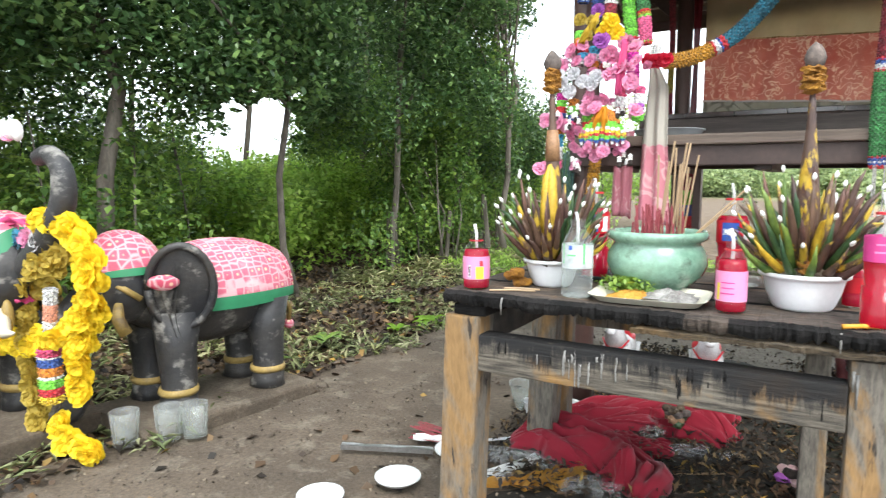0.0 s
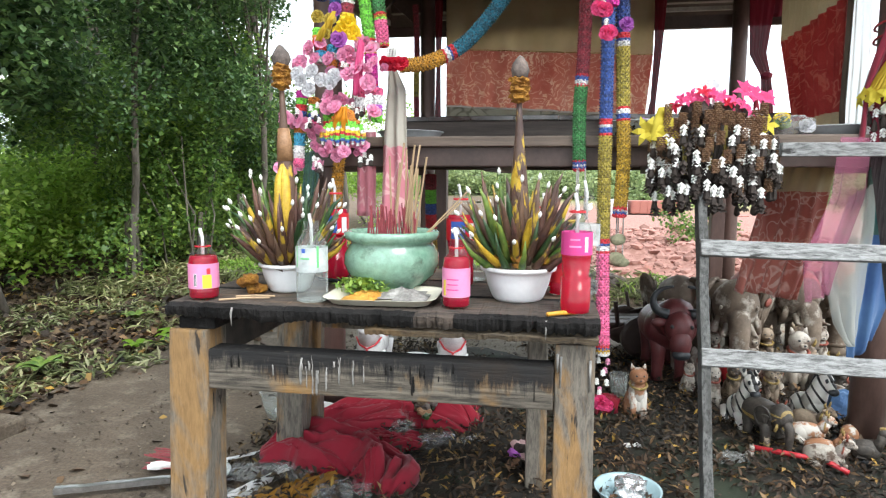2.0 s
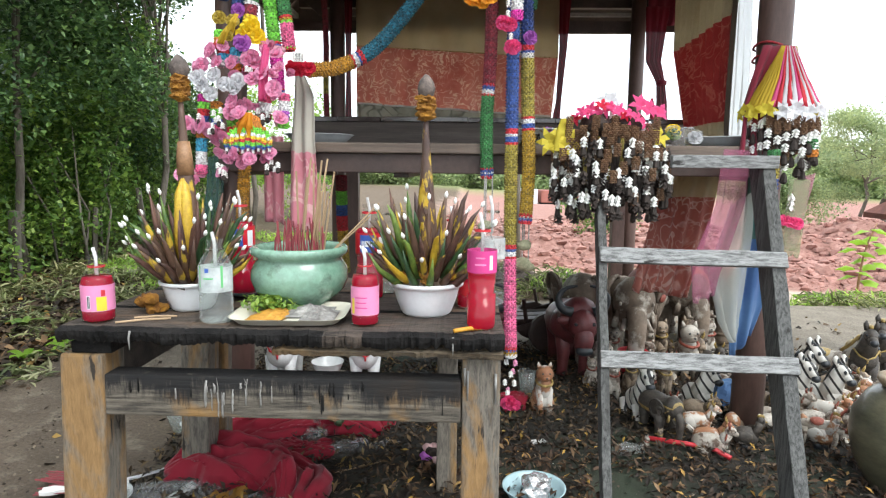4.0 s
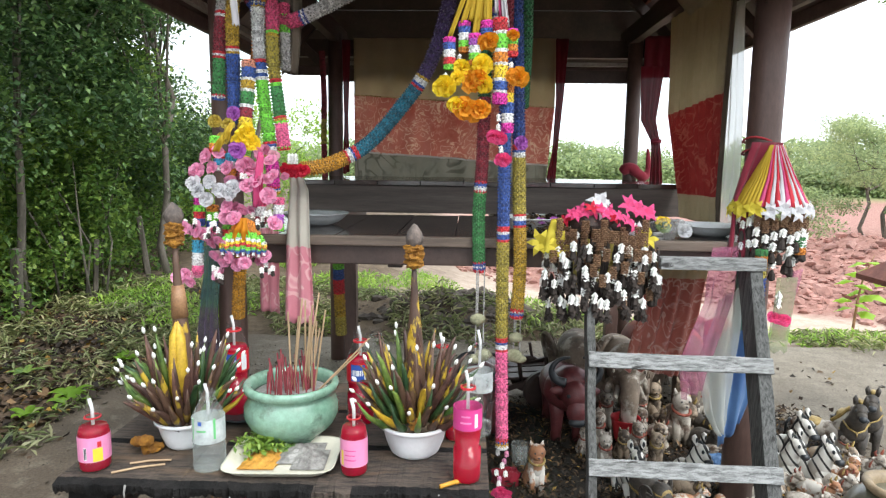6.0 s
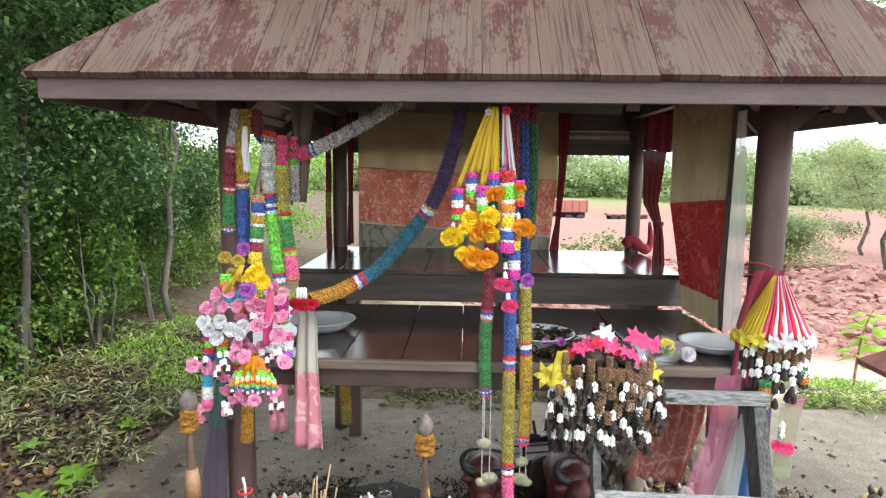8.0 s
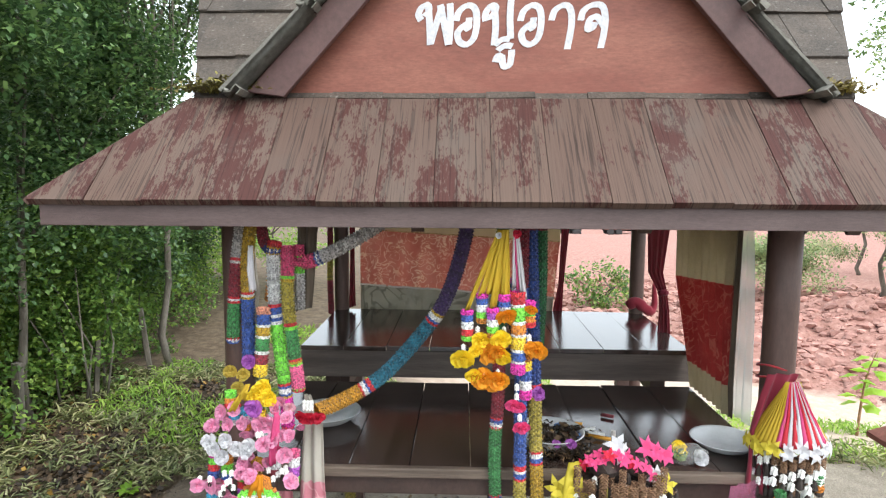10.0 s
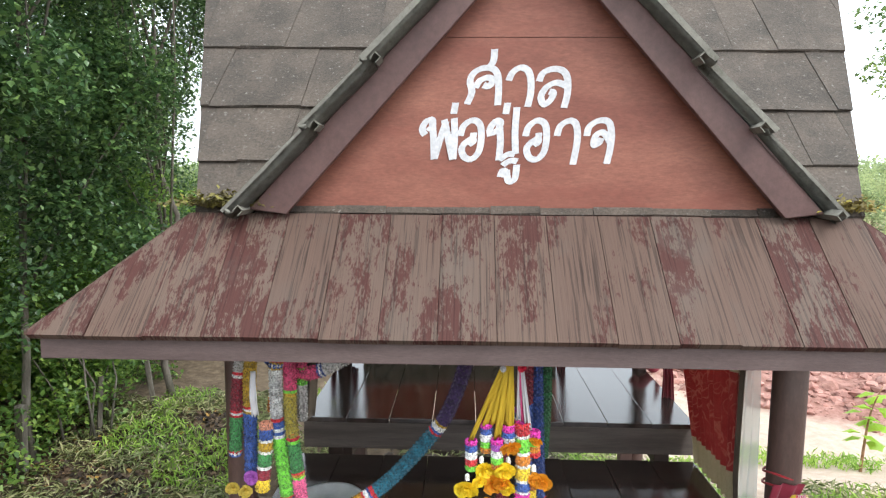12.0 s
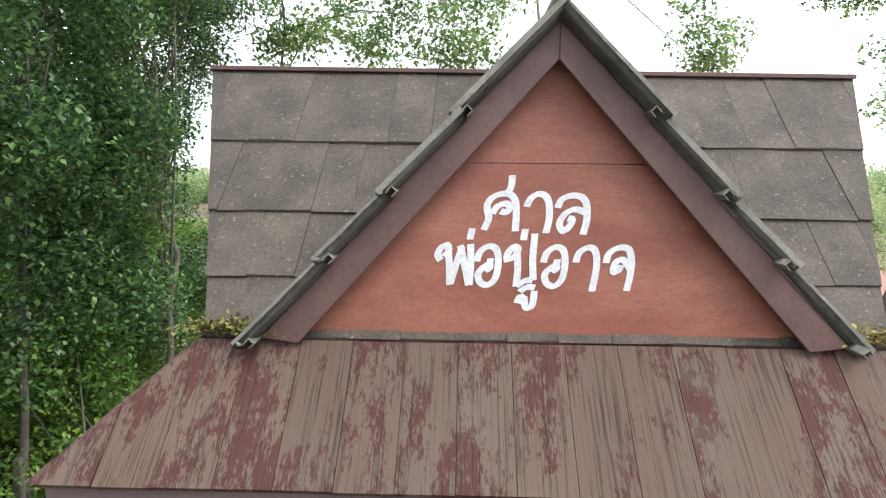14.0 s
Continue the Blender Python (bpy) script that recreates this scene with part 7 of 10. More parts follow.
drape("back_drape", "pinkish red patterned cloth hanging below the deck", [((0.585, 0.32, 0.93), (0.80, 0.34, 0.93)), ((0.535, 0.32, 0.66), (0.76, 0.33, 0.66)), ((0.49, 0.32, 0.46), (0.70, 0.33, 0.43))], [(0.24, M["c_beige"]), (1.0, M["c_rose"])], 4, 0.018, 40, 22, 11)
drape("veil", "sheer pink veil blowing below the deck", [((0.66, -0.02, 0.97), (0.76, 0.02, 0.97)), ((0.63, -0.05, 0.80), (0.74, 0.0, 0.80)), ((0.56, -0.08, 0.62), (0.68, -0.05, 0.64)), ((0.57, -0.09, 0.50), (0.64, -0.07, 0.52))], M["v_pink"], 2, 0.012, 24, 24, 12)
drape("veil", "sheer whitish veil hanging beside the post", [((0.70, 0.0, 0.80), (0.78, 0.02, 0.84)), ((0.62, -0.05, 0.60), (0.77, 0.0, 0.64)), ((0.66, -0.06, 0.44), (0.745, -0.02, 0.46)), ((0.70, -0.06, 0.37), (0.73, -0.03, 0.37))], M["v_white"], 2, 0.014, 24, 20, 13)
drape("wrap_cloth", "blue and teal cloth wound round the post", [((0.775, 0.06, 1.0), (0.86, 0.07, 1.02)), ((0.77, 0.05, 0.7), (0.86, 0.06, 0.72)), ((0.735, 0.04, 0.45), (0.85, 0.05, 0.47)), ((0.75, 0.05, 0.28), (0.82, 0.06, 0.36))], [(0.35, M["c_teal"]), (1.0, M["c_blue"])], 2, 0.012, 20, 22, 14)
drape("wrap_cloth", "maroon cloth bunched round the front post", [((0.80, 0.08, 1.30), (0.90, 0.08, 1.30)), ((0.745, 0.06, 1.12), (0.80, 0.05, 1.12)), ((0.72, 0.02, 0.93), (0.80, 0.02, 0.93))], M["c_maroon"], 2, 0.016, 16, 16, 15)
drape("veil", "sheer pale streamer hanging from the garland", [((0.86, -0.03, 0.88), (0.93, -0.02, 0.88)), ((0.85, -0.03, 0.64), (0.915, -0.02, 0.64))], M["v_green"], 1, 0.006, 10, 12, 16)
drape("veil", "sheer pink streamer hanging from the garland", [((0.90, 0.02, 0.88), (0.97, 0.03, 0.9)), ((0.88, 0.02, 0.66), (0.93, 0.03, 0.66))], M["v_pink"], 1, 0.006, 10, 12, 17)
for z in (1.31, 1.27):
    bm = bmesh.new()
    tube(bm, [(0.855 + 0.051 * math.cos(a), 0.15 + 0.051 * math.sin(a), z + 0.008 * math.sin(2 * a)) for a in [2 * math.pi * k / 20 for k in range(21)]], 0.004, 6)
    tagged(part("cord", bm, M["y_red"]), "thin red cord tied round the post", "cord")


# ---- crocheted garlands ----
def strand(ob, pts, r, bands):
    """Bands of florets along a path; bands: (share of the length, colour)."""
    path = spline(pts, 60)
    length = sum((b - a).length for a, b in zip(path, path[1:]))
    rings = max(6, int(length / 0.0078))
    path = spline(pts, rings)
    total = sum(s for s, c in bands)
    edges, acc = [], 0
    for s, c in bands:
        acc += s / total
        edges.append((acc, c))
    n = 9
    geo = [([], []) for _ in bands]
    for i, p in enumerate(path):
        d = (path[min(i + 1, rings)] - path[max(i - 1, 0)]).normalized()
        a = d.cross(Vector((0.2, 0.9, 0.1))).normalized()
        b = d.cross(a)
        k = next((j for j, (e, c) in enumerate(edges) if i / rings <= e + 1e-6), len(bands) - 1)
        vs, fs = geo[k]
        h = 0.0046
        for m_ in range(n):
            t = 2 * math.pi * (m_ + 0.5 * (i % 2)) / n
            w = 0.62 * math.pi / n
            o = len(vs)
            for ang, rad, up in ((t - w, 0.84, 0), (t, 0.86, h), (t + w, 0.84, 0), (t, 0.86, -h), (t, 1.12, -0.001)):
                vs.append(p + r * rad * (math.cos(ang) * a + math.sin(ang) * b) + d * up)
            fs += [(o, o + 1, o + 4), (o + 1, o + 2, o + 4), (o + 2, o + 3, o + 4), (o + 3, o, o + 4)]
        # core, so that nothing shows between the florets
        o = len(vs)
        for q, rad in ((p - d * 0.005, 0.9), (p + d * 0.005, 0.9)):
            for m_ in range(8):
                t = 2 * math.pi * m_ / 8
                vs.append(q + r * rad * (math.cos(t) * a + math.sin(t) * b))
        fs += [(o + m_, o + (m_ + 1) % 8, o + 8 + (m_ + 1) % 8, o + 8 + m_) for m_ in range(8)]
    for (vs, fs), (s, c) in zip(geo, bands):
        if vs:
            raw("band", vs, fs, M["y_" + c], ob)


def garland(label, pts, r, bands, group="long crocheted garlands"):
    ob = thing("garland", label, "garland", (0, 0, 0), group=group)
    strand(ob, pts, r, bands)
    return ob


def trim(*cs):
    return [(0.012, c) for c in cs]


G1 = garland("long garland of maroon and green crochet bands", [(-0.055, 0.03, 1.84), (-0.06, 0.02, 1.5), (-0.064, 0.016, 1.24), (-0.072, 0.02, 1.05), (-0.067, 0.027, 0.875)], 0.020, [(0.3, "darkgreen"), (0.27, "maroon")] + trim("red", "blue", "white", "red") + [(0.29, "green")] + trim("red", "blue", "white", "blue", "red"))
G2 = garland("long garland of blue, gold and pink crochet bands", [(0.0, -0.02, 1.84), (0.002, -0.02, 1.5), (0.005, -0.022, 1.04), (0.009, -0.014, 0.66), (0.016, -0.06, 0.31)], 0.020, [(0.3, "maroon"), (0.48, "blue")] + trim("red", "white", "blue", "red") + [(0.32, "olive")] + trim("red", "blue", "white", "red") + [(0.29, "pink")] + trim("red", "blue", "gold", "white"))
G3 = garland("long garland of navy and old-gold crochet bands", [(0.025, 0.0, 1.84), (0.035, 0.0, 1.6), (0.048, 0.0, 1.3), (0.055, 0.0, 1.1), (0.062, -0.01, 0.9), (0.054, -0.026, 0.735)], 0.0205, [(0.09, "maroon"), (0.36, "navy")] + trim("red", "blue", "white") + [(0.2, "olive")] + trim("red", "white", "blue", "red") + [(0.30, "gold")] + trim("red", "grey", "blue", "red"))
garland("dark green crochet garland looped over the beam", [(0.065, 0.05, 1.84), (0.068, 0.04, 1.6), (0.06, 0.03, 1.4)], 0.018, [(0.2, "maroon"), (0.8, "darkgreen")])
SW = garland("crochet garland swooping from post to beam", [(-0.625, -0.04, 1.198), (-0.55, 0.02, 1.215), (-0.44, 0.06, 1.277), (-0.33, 0.06, 1.395), (-0.238, 0.045, 1.526), (-0.18, 0.03, 1.70), (-0.155, 0.02, 1.86)], 0.0235,
             [(0.235, "amber")] + trim("red", "white", "blue", "red") + [(0.29, "teal")] + trim("red", "blue", "white", "gold") + [(0.36, "purple")])
garland("red and white crochet garland reaching up to the beam", [(-0.73, 0.02, 1.665), (-0.67, 0.02, 1.655), (-0.58, 0.02, 1.69), (-0.45, 0.05, 1.765), (-0.32, 0.10, 1.86)], 0.022, [(0.35, "rose")] + trim("gold", "blue", "white", "navy", "red") + [(0.6, "grey")])


def LP(u, v, y=-0.03):
    """Left post cluster: design units to the world."""
    return (-1.032 + u * 0.000897 - v * 0.00004, y, 1.80 - v * 0.000882)


garland("crochet garland in white, maroon and green bands", [LP(192, 20, 0.0), LP(188, 160), LP(182, 300), LP(180, 440)], 0.0195, [(0.26, "grey")] + trim("red", "blue", "white") + [(0.24, "maroon")] + trim("red", "white", "blue", "red") + [(0.24, "green")] + trim("red", "white", "blue"))
garland("crochet garland in gold and blue bands", [LP(222, 20, 0.0), LP(224, 160), LP(230, 320), LP(238, 520)], 0.0205, [(0.5, "gold")] + trim("red", "blue", "white", "gold") + [(0.36, "blue")])
garland("crochet garland in white, green and magenta bands", [LP(318, 92), LP(313, 140), LP(320, 280), LP(338, 430), LP(360, 570), LP(374, 680), LP(380, 770)], 0.0205, [(0.06, "red")] + trim("gold", "blue", "white", "blue", "gold") + [(0.16, "white")] + trim("red", "blue", "white", "blue", "white") + [(0.19, "lime")] + trim("red", "blue", "white", "blue", "gold") + [(0.13, "magenta")] + trim("red", "blue", "white", "gold"))
garland("crochet garland in rose, olive and green bands", [LP(352, 110, -0.01), LP(360, 180, -0.02), LP(368, 300), LP(388, 440), LP(404, 540), LP(414, 612)], 0.020, [(0.22, "rose")] + trim("lime", "gold") + [(0.18, "olive")] + trim("red", "lime") + [(0.15, "green")] + trim("red", "gold", "lime") + [(0.18, "pink")] + trim("lime", "red"))
garland("pale gold crochet garland behind the others", [LP(385, 110, 0.02), LP(390, 200, 0.02), LP(395, 330, 0.02)], 0.017, [(0.3, "rose"), (0.4, "lime"), (0.6, "grey")])
garland("short striped crochet garland over yellow flowers", [LP(292, 318, -0.05), LP(294, 420, -0.06), LP(290, 545, -0.07)], 0.021, [(0.14, "salmon"), (0.16, "blue"), (0.03, "white"), (0.13, "gold"), (0.03, "white"), (0.16, "green"), (0.03, "white"), (0.12, "maroon"), (0.2, "yellow")])
garland("orange crochet garland tail hanging low on the post", [LP(255, 900, 0.02), LP(250, 1100, -0.0), LP(252, 1235, -0.01)], 0.020, [(1, "amber")])
garland("dark red crochet garland wound at the post's head", [LP(250, 20, 0.02), LP(270, 90, 0.0), LP(300, 150, 0.01), LP(290, 300, 0.02)], 0.018, [(0.4, "maroon"), (0.3, "navy"), (0.3, "orange")])
garland("bead garland with yellow tassels below the deck", [(-0.70, 0.85, 0.86), (-0.70, 0.86, 0.66), (-0.69, 0.86, 0.42)], 0.026, [(0.2, "maroon"), (0.15, "lime"), (0.1, "blue"), (0.15, "red"), (0.2, "gold"), (0.2, "olive")])
garland("thin dark bead string hanging at the back", [(-0.965, 1.74, 1.85), (-0.956, 1.74, 1.6), (-0.96, 1.74, 1.35), (-0.955, 1.74, 1.13)], 0.017, [(0.5, "maroon"), (0.2, "olive"), (0.3, "maroon")])


# ---- cloth and paper flowers ----
def rosette(ob, at, r, material, seed, facing=(0, -1, 0.15), name="flower", rings=3):
    """Crumpled petals in whorls round a centre."""
    R = random.Random(seed)
    q = Vector(facing).to_track_quat("Z", "Y").to_matrix()
    vs, fs = [], []
    for ring in range(rings):
        n = 8 - ring * 2
        for i in range(max(4, n)):
            a = 2 * math.pi * (i + 0.5 * (ring % 2)) / max(4, n) + R.uniform(-0.15, 0.15)
            lean = (0.25, 0.75, 1.25)[ring % 3] + R.uniform(-0.15, 0.15)
            L = r * (1.0, 0.82, 0.55)[ring % 3] * R.uniform(0.85, 1.12)
            w = L * 0.46
            d = Vector((math.cos(a) * math.cos(lean), math.sin(a) * math.cos(lean), math.sin(lean)))
            s = Vector((-math.sin(a), math.cos(a), 0))
            up = d.cross(s) * -1
            o = len(vs)
            for t, wd, cup in ((0.05, 0.3, 0), (0.55, 1.0, 0.10), (0.95, 0.85, -0.05)):
                for sg in (-1, 0, 1):
                    k = d * L * t * (1.06 if sg == 0 else 1) + s * sg * w * wd + up * L * (cup * (1 if sg else -0.5) + R.uniform(-0.05, 0.05))
                    vs.append(Vector(at) + q @ k)
            fs += [(o + i0, o + i0 + 1, o + i0 + 4, o + i0 + 3) for i0 in (0, 1, 3, 4)]
    return raw(name, vs, fs, material, ob)


def tassel(ob, at, h, r, material, seed=0, tip=None):
    """A tuft of buds on a thread, with a dark tip where given."""
    R = random.Random(seed)
    a = Vector(at)
    vs, fs = [], []
    for k in range(3):
        z = -h * 0.27 * k
        for i in range(5):
            t = 2 * math.pi * i / 5 + k
            o = len(vs)
            c = a + Vector((0, 0, z))
            d = Vector((math.cos(t), math.sin(t), 0))
            s = Vector((-math.sin(t), math.cos(t), 0))
            vs += [c, c + d * r * 0.8 + s * r * 0.52 + Vector((0, 0, -h * 0.28)), c + d * r + Vector((0, 0, -h * 0.44)), c + d * r * 0.8 - s * r * 0.52 + Vector((0, 0, -h * 0.28))]
            fs.append((o, o + 1, o + 2, o + 3))
    t_ = raw("tassel", vs, fs, material, ob)
    if tip:
        bm = bmesh.new()
        lathe(bm, [(r * 0.35, -h * 1.75), (r * 0.95, -h * 1.55), (r * 0.7, -h * 1.0), (r * 0.3, -h * 0.85)], 6, m=Matrix.Translation(a))
        part("tip", bm, tip, t_)
    return t_


R = random.Random(21)
bunch = thing("flower_garland", "big bunch of pink cloth flowers and beaded strings on the post", "garland", (0, 0, 0))


def PB(u, v, y=-0.15):
    return (-0.975 + u * 0.000843 - v * 0.000038, y, 1.776 - v * 0.000828)


for u, v in ((110, 705), (172, 697), (228, 738), (300, 675), (300, 757), (375, 670), (230, 830), (285, 838), (220, 872), (258, 874), (378, 788), (78, 908), (125, 912), (165, 965), (185, 1005), (225, 1030), (262, 1040), (300, 1030), (340, 1030), (285, 1000), (360, 1010), (60, 1090), (110, 1100), (190, 640), (145, 655), (280, 690), (330, 640), (395, 720), (400, 890), (330, 990), (245, 1010), (195, 1080), (215, 700), (340, 735), (90, 1075), (310, 700), (210, 950), (150, 930)):
    rosette(bunch, PB(u, v, -0.15 - 0.05 * R.random()), R.uniform(0.019, 0.025), M["p_pink"], u * 7 + v, (R.uniform(-0.7, 0.7), -1, R.uniform(-0.8, 0.9)))
    rosette(bunch, PB(u + R.uniform(-22, 22), v + R.uniform(-22, 22), -0.12 - 0.05 * R.random()), R.uniform(0.014, 0.02), M["p_pink" if R.random() < 0.7 else "p_blush"], u * 5 + v, (R.uniform(-1, 1), -1, R.uniform(-1.2, 1)))
for u, v in ((112, 752), (170, 745), (205, 775), (240, 785), (158, 808), (255, 765), (130, 775)):
    rosette(bunch, PB(u, v, -0.185), 0.024, M["p_white"], u + v, (R.uniform(-0.4, 0.4), -1, 0.2))
for u, v in ((270, 585), (300, 605), (258, 600), (285, 570)):
    rosette(bunch, PB(u, v, -0.15), 0.026, M["p_yellow"], u + v, (R.uniform(-0.4, 0.4), -1, 0.1))
for u, v in ((145, 530), (190, 540), (175, 590)):
    rosette(bunch, PB(u, v, -0.10), 0.02, M["p_old_yellow"], u + v, (R.uniform(-0.4, 0.4), -1, 0.1))
rosette(bunch, PB(258, 635, -0.17), 0.028, M["p_violet"], 5)
rosette(bunch, PB(205, 500, -0.08), 0.022, M["p_violet"], 6)
for k in range(5):
    rosette(bunch, PB(405 + 14 * k, 700 + 5 * (k % 2), -0.09), 0.022, M["p_red"], 40 + k, (0.2 * (k - 2), -1, -0.4))
for i, (u, v, L, cols) in enumerate(((110, 810, 90, ("magenta", "lime", "red", "blue")), (157, 835, 95, ("orange", "lime", "blue", "pink")), (105, 930, 150, ("orange", "sky", "white", "pink")), (180, 640, 60, ("red", "sky", "white")), (222, 650, 70, ("sky", "white", "orange")), (215, 895, 70, ("lime", "red", "violet")), (395, 805, 110, ("pink", "white", "violet", "lime")), (165, 590, 50, ("lime", "orange", "red")), (330, 800, 90, ("rose", "white", "maroon")), (270, 660, 60, ("yellow", "blue", "red")))):
    strand(bunch, [PB(u, v, -0.14), PB(u + 2, v + L, -0.145)], 0.017, [(1, c) for c in cols])
# beaded fan
for k in range(9):
    a = -1 + 2 * k / 8
    u = 290 + 72 * a
    strand(bunch, [PB(290 + 25 * a, 880 + 12 * abs(a), -0.175), PB(u, 935 + 22 * abs(a), -0.19), PB(u + 2 * a, 985 + 6 * (k % 2), -0.19)], 0.0075, [(1, "orange"), (0.5, "lime"), (0.3, "white"), (0.4, "yellow"), (0.3, "red"), (0.5, "lime"), (0.3, "blue")])
    tassel(bunch, PB(u + 2 * a, 988 + 6 * (k % 2), -0.19), 0.014, 0.005, M["white_bud"], k)
for i in range(30):
    u, v = R.choice(((325, 830), (350, 860), (330, 880), (180, 900), (100, 870), (70, 1060), (120, 1060), (190, 1050), (370, 1045), (240, 910), (140, 880), (395, 840), (300, 700), (200, 830)))
    tassel(bunch, PB(u + R.uniform(-25, 25), v + R.uniform(-30, 30), -0.165 - 0.03 * R.random()), 0.02, 0.0075, M["white_bud"], i, M["bead_dark"] if i % 2 else None)
for i, (u0, v0, u1, v1, mt) in enumerate(((345, 640, 335, 830, "ribbon_pink"), (350, 650, 345, 780, "ribbon_pink"), (235, 560, 190, 640, "ribbon_yellow"), (245, 540, 225, 600, "ribbon_yellow"), (245, 60, 255, 215, "ribbon_white"), (285, 870, 262, 950, "p_orange"), (295, 870, 300, 960, "p_orange"))):
    drape("ribbon", "", [(PB(u0 - 8, v0, -0.19), PB(u0 + 8, v0, -0.19)), (PB((u0 + u1) / 2 - 12, (v0 + v1) / 2, -0.2), PB((u0 + u1) / 2 + 12, (v0 + v1) / 2, -0.2)), (PB(u1 - 12, v1, -0.19), PB(u1 + 12, v1, -0.19))], M[mt], 1, 0.006, 6, 14, i, 0.0008, bunch)
for k in range(6):
    tassel(bunch, PB(408 + 12 * (k % 3), 640 + 14 * (k // 3), -0.08), 0.022, 0.008, M["white_bud"], k)

# ---- ribbon garland in the middle ----
mid = thing("ribbon_garland", "yellow ribbon garland with crochet tubes and orange flowers", "garland", (0, 0, 0))


def MG(u, v, y=-0.23):
    return (-0.241 + u * 0.00067, y, 1.822 - v * 0.000662)


for i, (u1, v1, w, mt) in enumerate(((165, 340, 12, "ribbon_yellow"), (110, 400, 10, "ribbon_yellow"), (215, 390, 14, "ribbon_yellow"), (230, 330, 16, "ribbon_yellow"), (262, 330, 16, "ribbon_yellow"), (270, 380, 12, "ribbon_yellow"), (300, 300, 8, "ribbon_white"), (318, 310, 8, "ribbon_pink"), (330, 320, 6, "ribbon_white"), (348, 350, 6, "ribbon_white"), (200, 330, 14, "ribbon_yellow"))):
    u0 = 262 + (u1 - 240) * 0.2 + (22 if "white" in mt or "pink" in mt else 0)
    drape("ribbon", "", [(MG(u0 - 6, 62, -0.25), MG(u0 + 6, 62, -0.25)), (MG((u0 + u1) / 2 - w, (62 + v1) / 2, -0.24), MG((u0 + u1) / 2 + w, (62 + v1) / 2, -0.24)), (MG(u1 - w, v1), MG(u1 + w, v1))], M[mt], 1, 0.005, 6, 12, i + 30, 0.0008, mid)
rosette(mid, MG(305, 78, -0.255), 0.012, M["p_red"], 1)
rosette(mid, MG(232, 85, -0.255), 0.009, M["p_white"], 2)
for u, v, L, cols, y in ((112, 402, 115, ("magenta", "blue", "white", "red", "lime"), -0.23), (172, 335, 110, ("magenta", "blue", "white", "lime", "orange"), -0.22), (215, 390, 110, ("magenta", "violet", "white", "lime", "orange"), -0.24), (262, 335, 60, ("magenta", "blue", "white"), -0.23), (308, 275, 50, ("violet", "blue", "white", "magenta"), -0.21), (365, 365, 95, ("magenta", "lime", "orange", "red"), -0.22), (355, 580, 190, ("orange", "yellow", "blue", "white", "magenta"), -0.215)):
    strand(mid, [MG(u, v, y), MG(u + 2, v + L, y)], 0.017, [(1, c) for c in cols])
strand(mid, [MG(316, 325), MG(322, 500), MG(322, 655)], 0.0205, [(1.1, "red"), (0.25, "white"), (0.9, "lime"), (0.25, "white"), (0.8, "orange"), (0.25, "white"), (0.8, "yellow"), (0.25, "white"), (0.8, "blue"), (0.25, "white"), (1.0, "magenta")])
for u, v, s in ((100, 590, 0.03), (75, 600, 0.022), (165, 520, 0.03), (270, 410, 0.03), (245, 510, 0.03), (205, 575, 0.032), (255, 580, 0.03), (175, 680, 0.033), (215, 690, 0.033), (245, 685, 0.028), (140, 665, 0.024), (395, 555, 0.028), (370, 550, 0.02), (370, 385, 0.018), (235, 560, 0.024), (145, 560, 0.02)):
    rosette(mid, MG(u, v, -0.235 - 0.02 * R.random()), s, M["p_orange" if R.random() < 0.4 else "p_yellow"], int(u * 3 + v), (R.uniform(-0.3, 0.3), -1, R.uniform(-0.7, 0.1)))
for u, v in ((318, 795), (330, 800), (332, 885), (345, 890), (300, 790)):
    rosette(mid, MG(u, v, -0.235), 0.02, M["p_hot"], u + v, (R.uniform(-0.3, 0.3), -1, -0.4))
for u, v in ((98, 535), (155, 460), (262, 460), (180, 640), (240, 640), (318, 700), (318, 740), (332, 830), (365, 490)):
    tassel(mid, MG(u, v, -0.235), 0.022, 0.007, M["white_bud"], u)
rosette(mid, MG(430, 810, -0.1), 0.022, M["p_violet"], 77)
rosette(G2, (0.012, -0.07, 0.165), 0.03, M["p_hot"], 3, (0, -1, -0.6))
rosette(G2, (0.03, -0.06, 0.15), 0.026, M["p_hot"], 4, (0.3, -1, -0.6))
for k in range(8):
    tassel(G2, (0.016 + 0.016 * math.cos(k * 2.4), -0.06 + 0.016 * math.sin(k * 2.4), 0.30 - 0.032 * (k // 2)), 0.022, 0.008, M["white_bud" if k % 3 else "p_pink"], k)
for k, (x, z, s) in enumerate(((-0.07, 0.72, 0.026), (-0.05, 0.60, 0.03), (-0.075, 0.585, 0.024), (0.055, 0.66, 0.024), (0.05, 0.60, 0.03), (0.07, 0.59, 0.022))):
    pod = G1 if x < 0 else G3
    bm = bmesh.new()
    ball(bm, (x, 0.0, z), s, (1, 0.35, 0.75), 0.25, 2, k)
    part("pod", bm, M["pod"], pod, "dry greenish pouch on a thread", True)
    bm = bmesh.new()
    tube(bm, [(x, 0, z), (x * 1.0, 0.01, 0.88 if x < 0 else 0.74)], 0.0022, 5)
    part("thread", bm, M["y_grey"], pod)


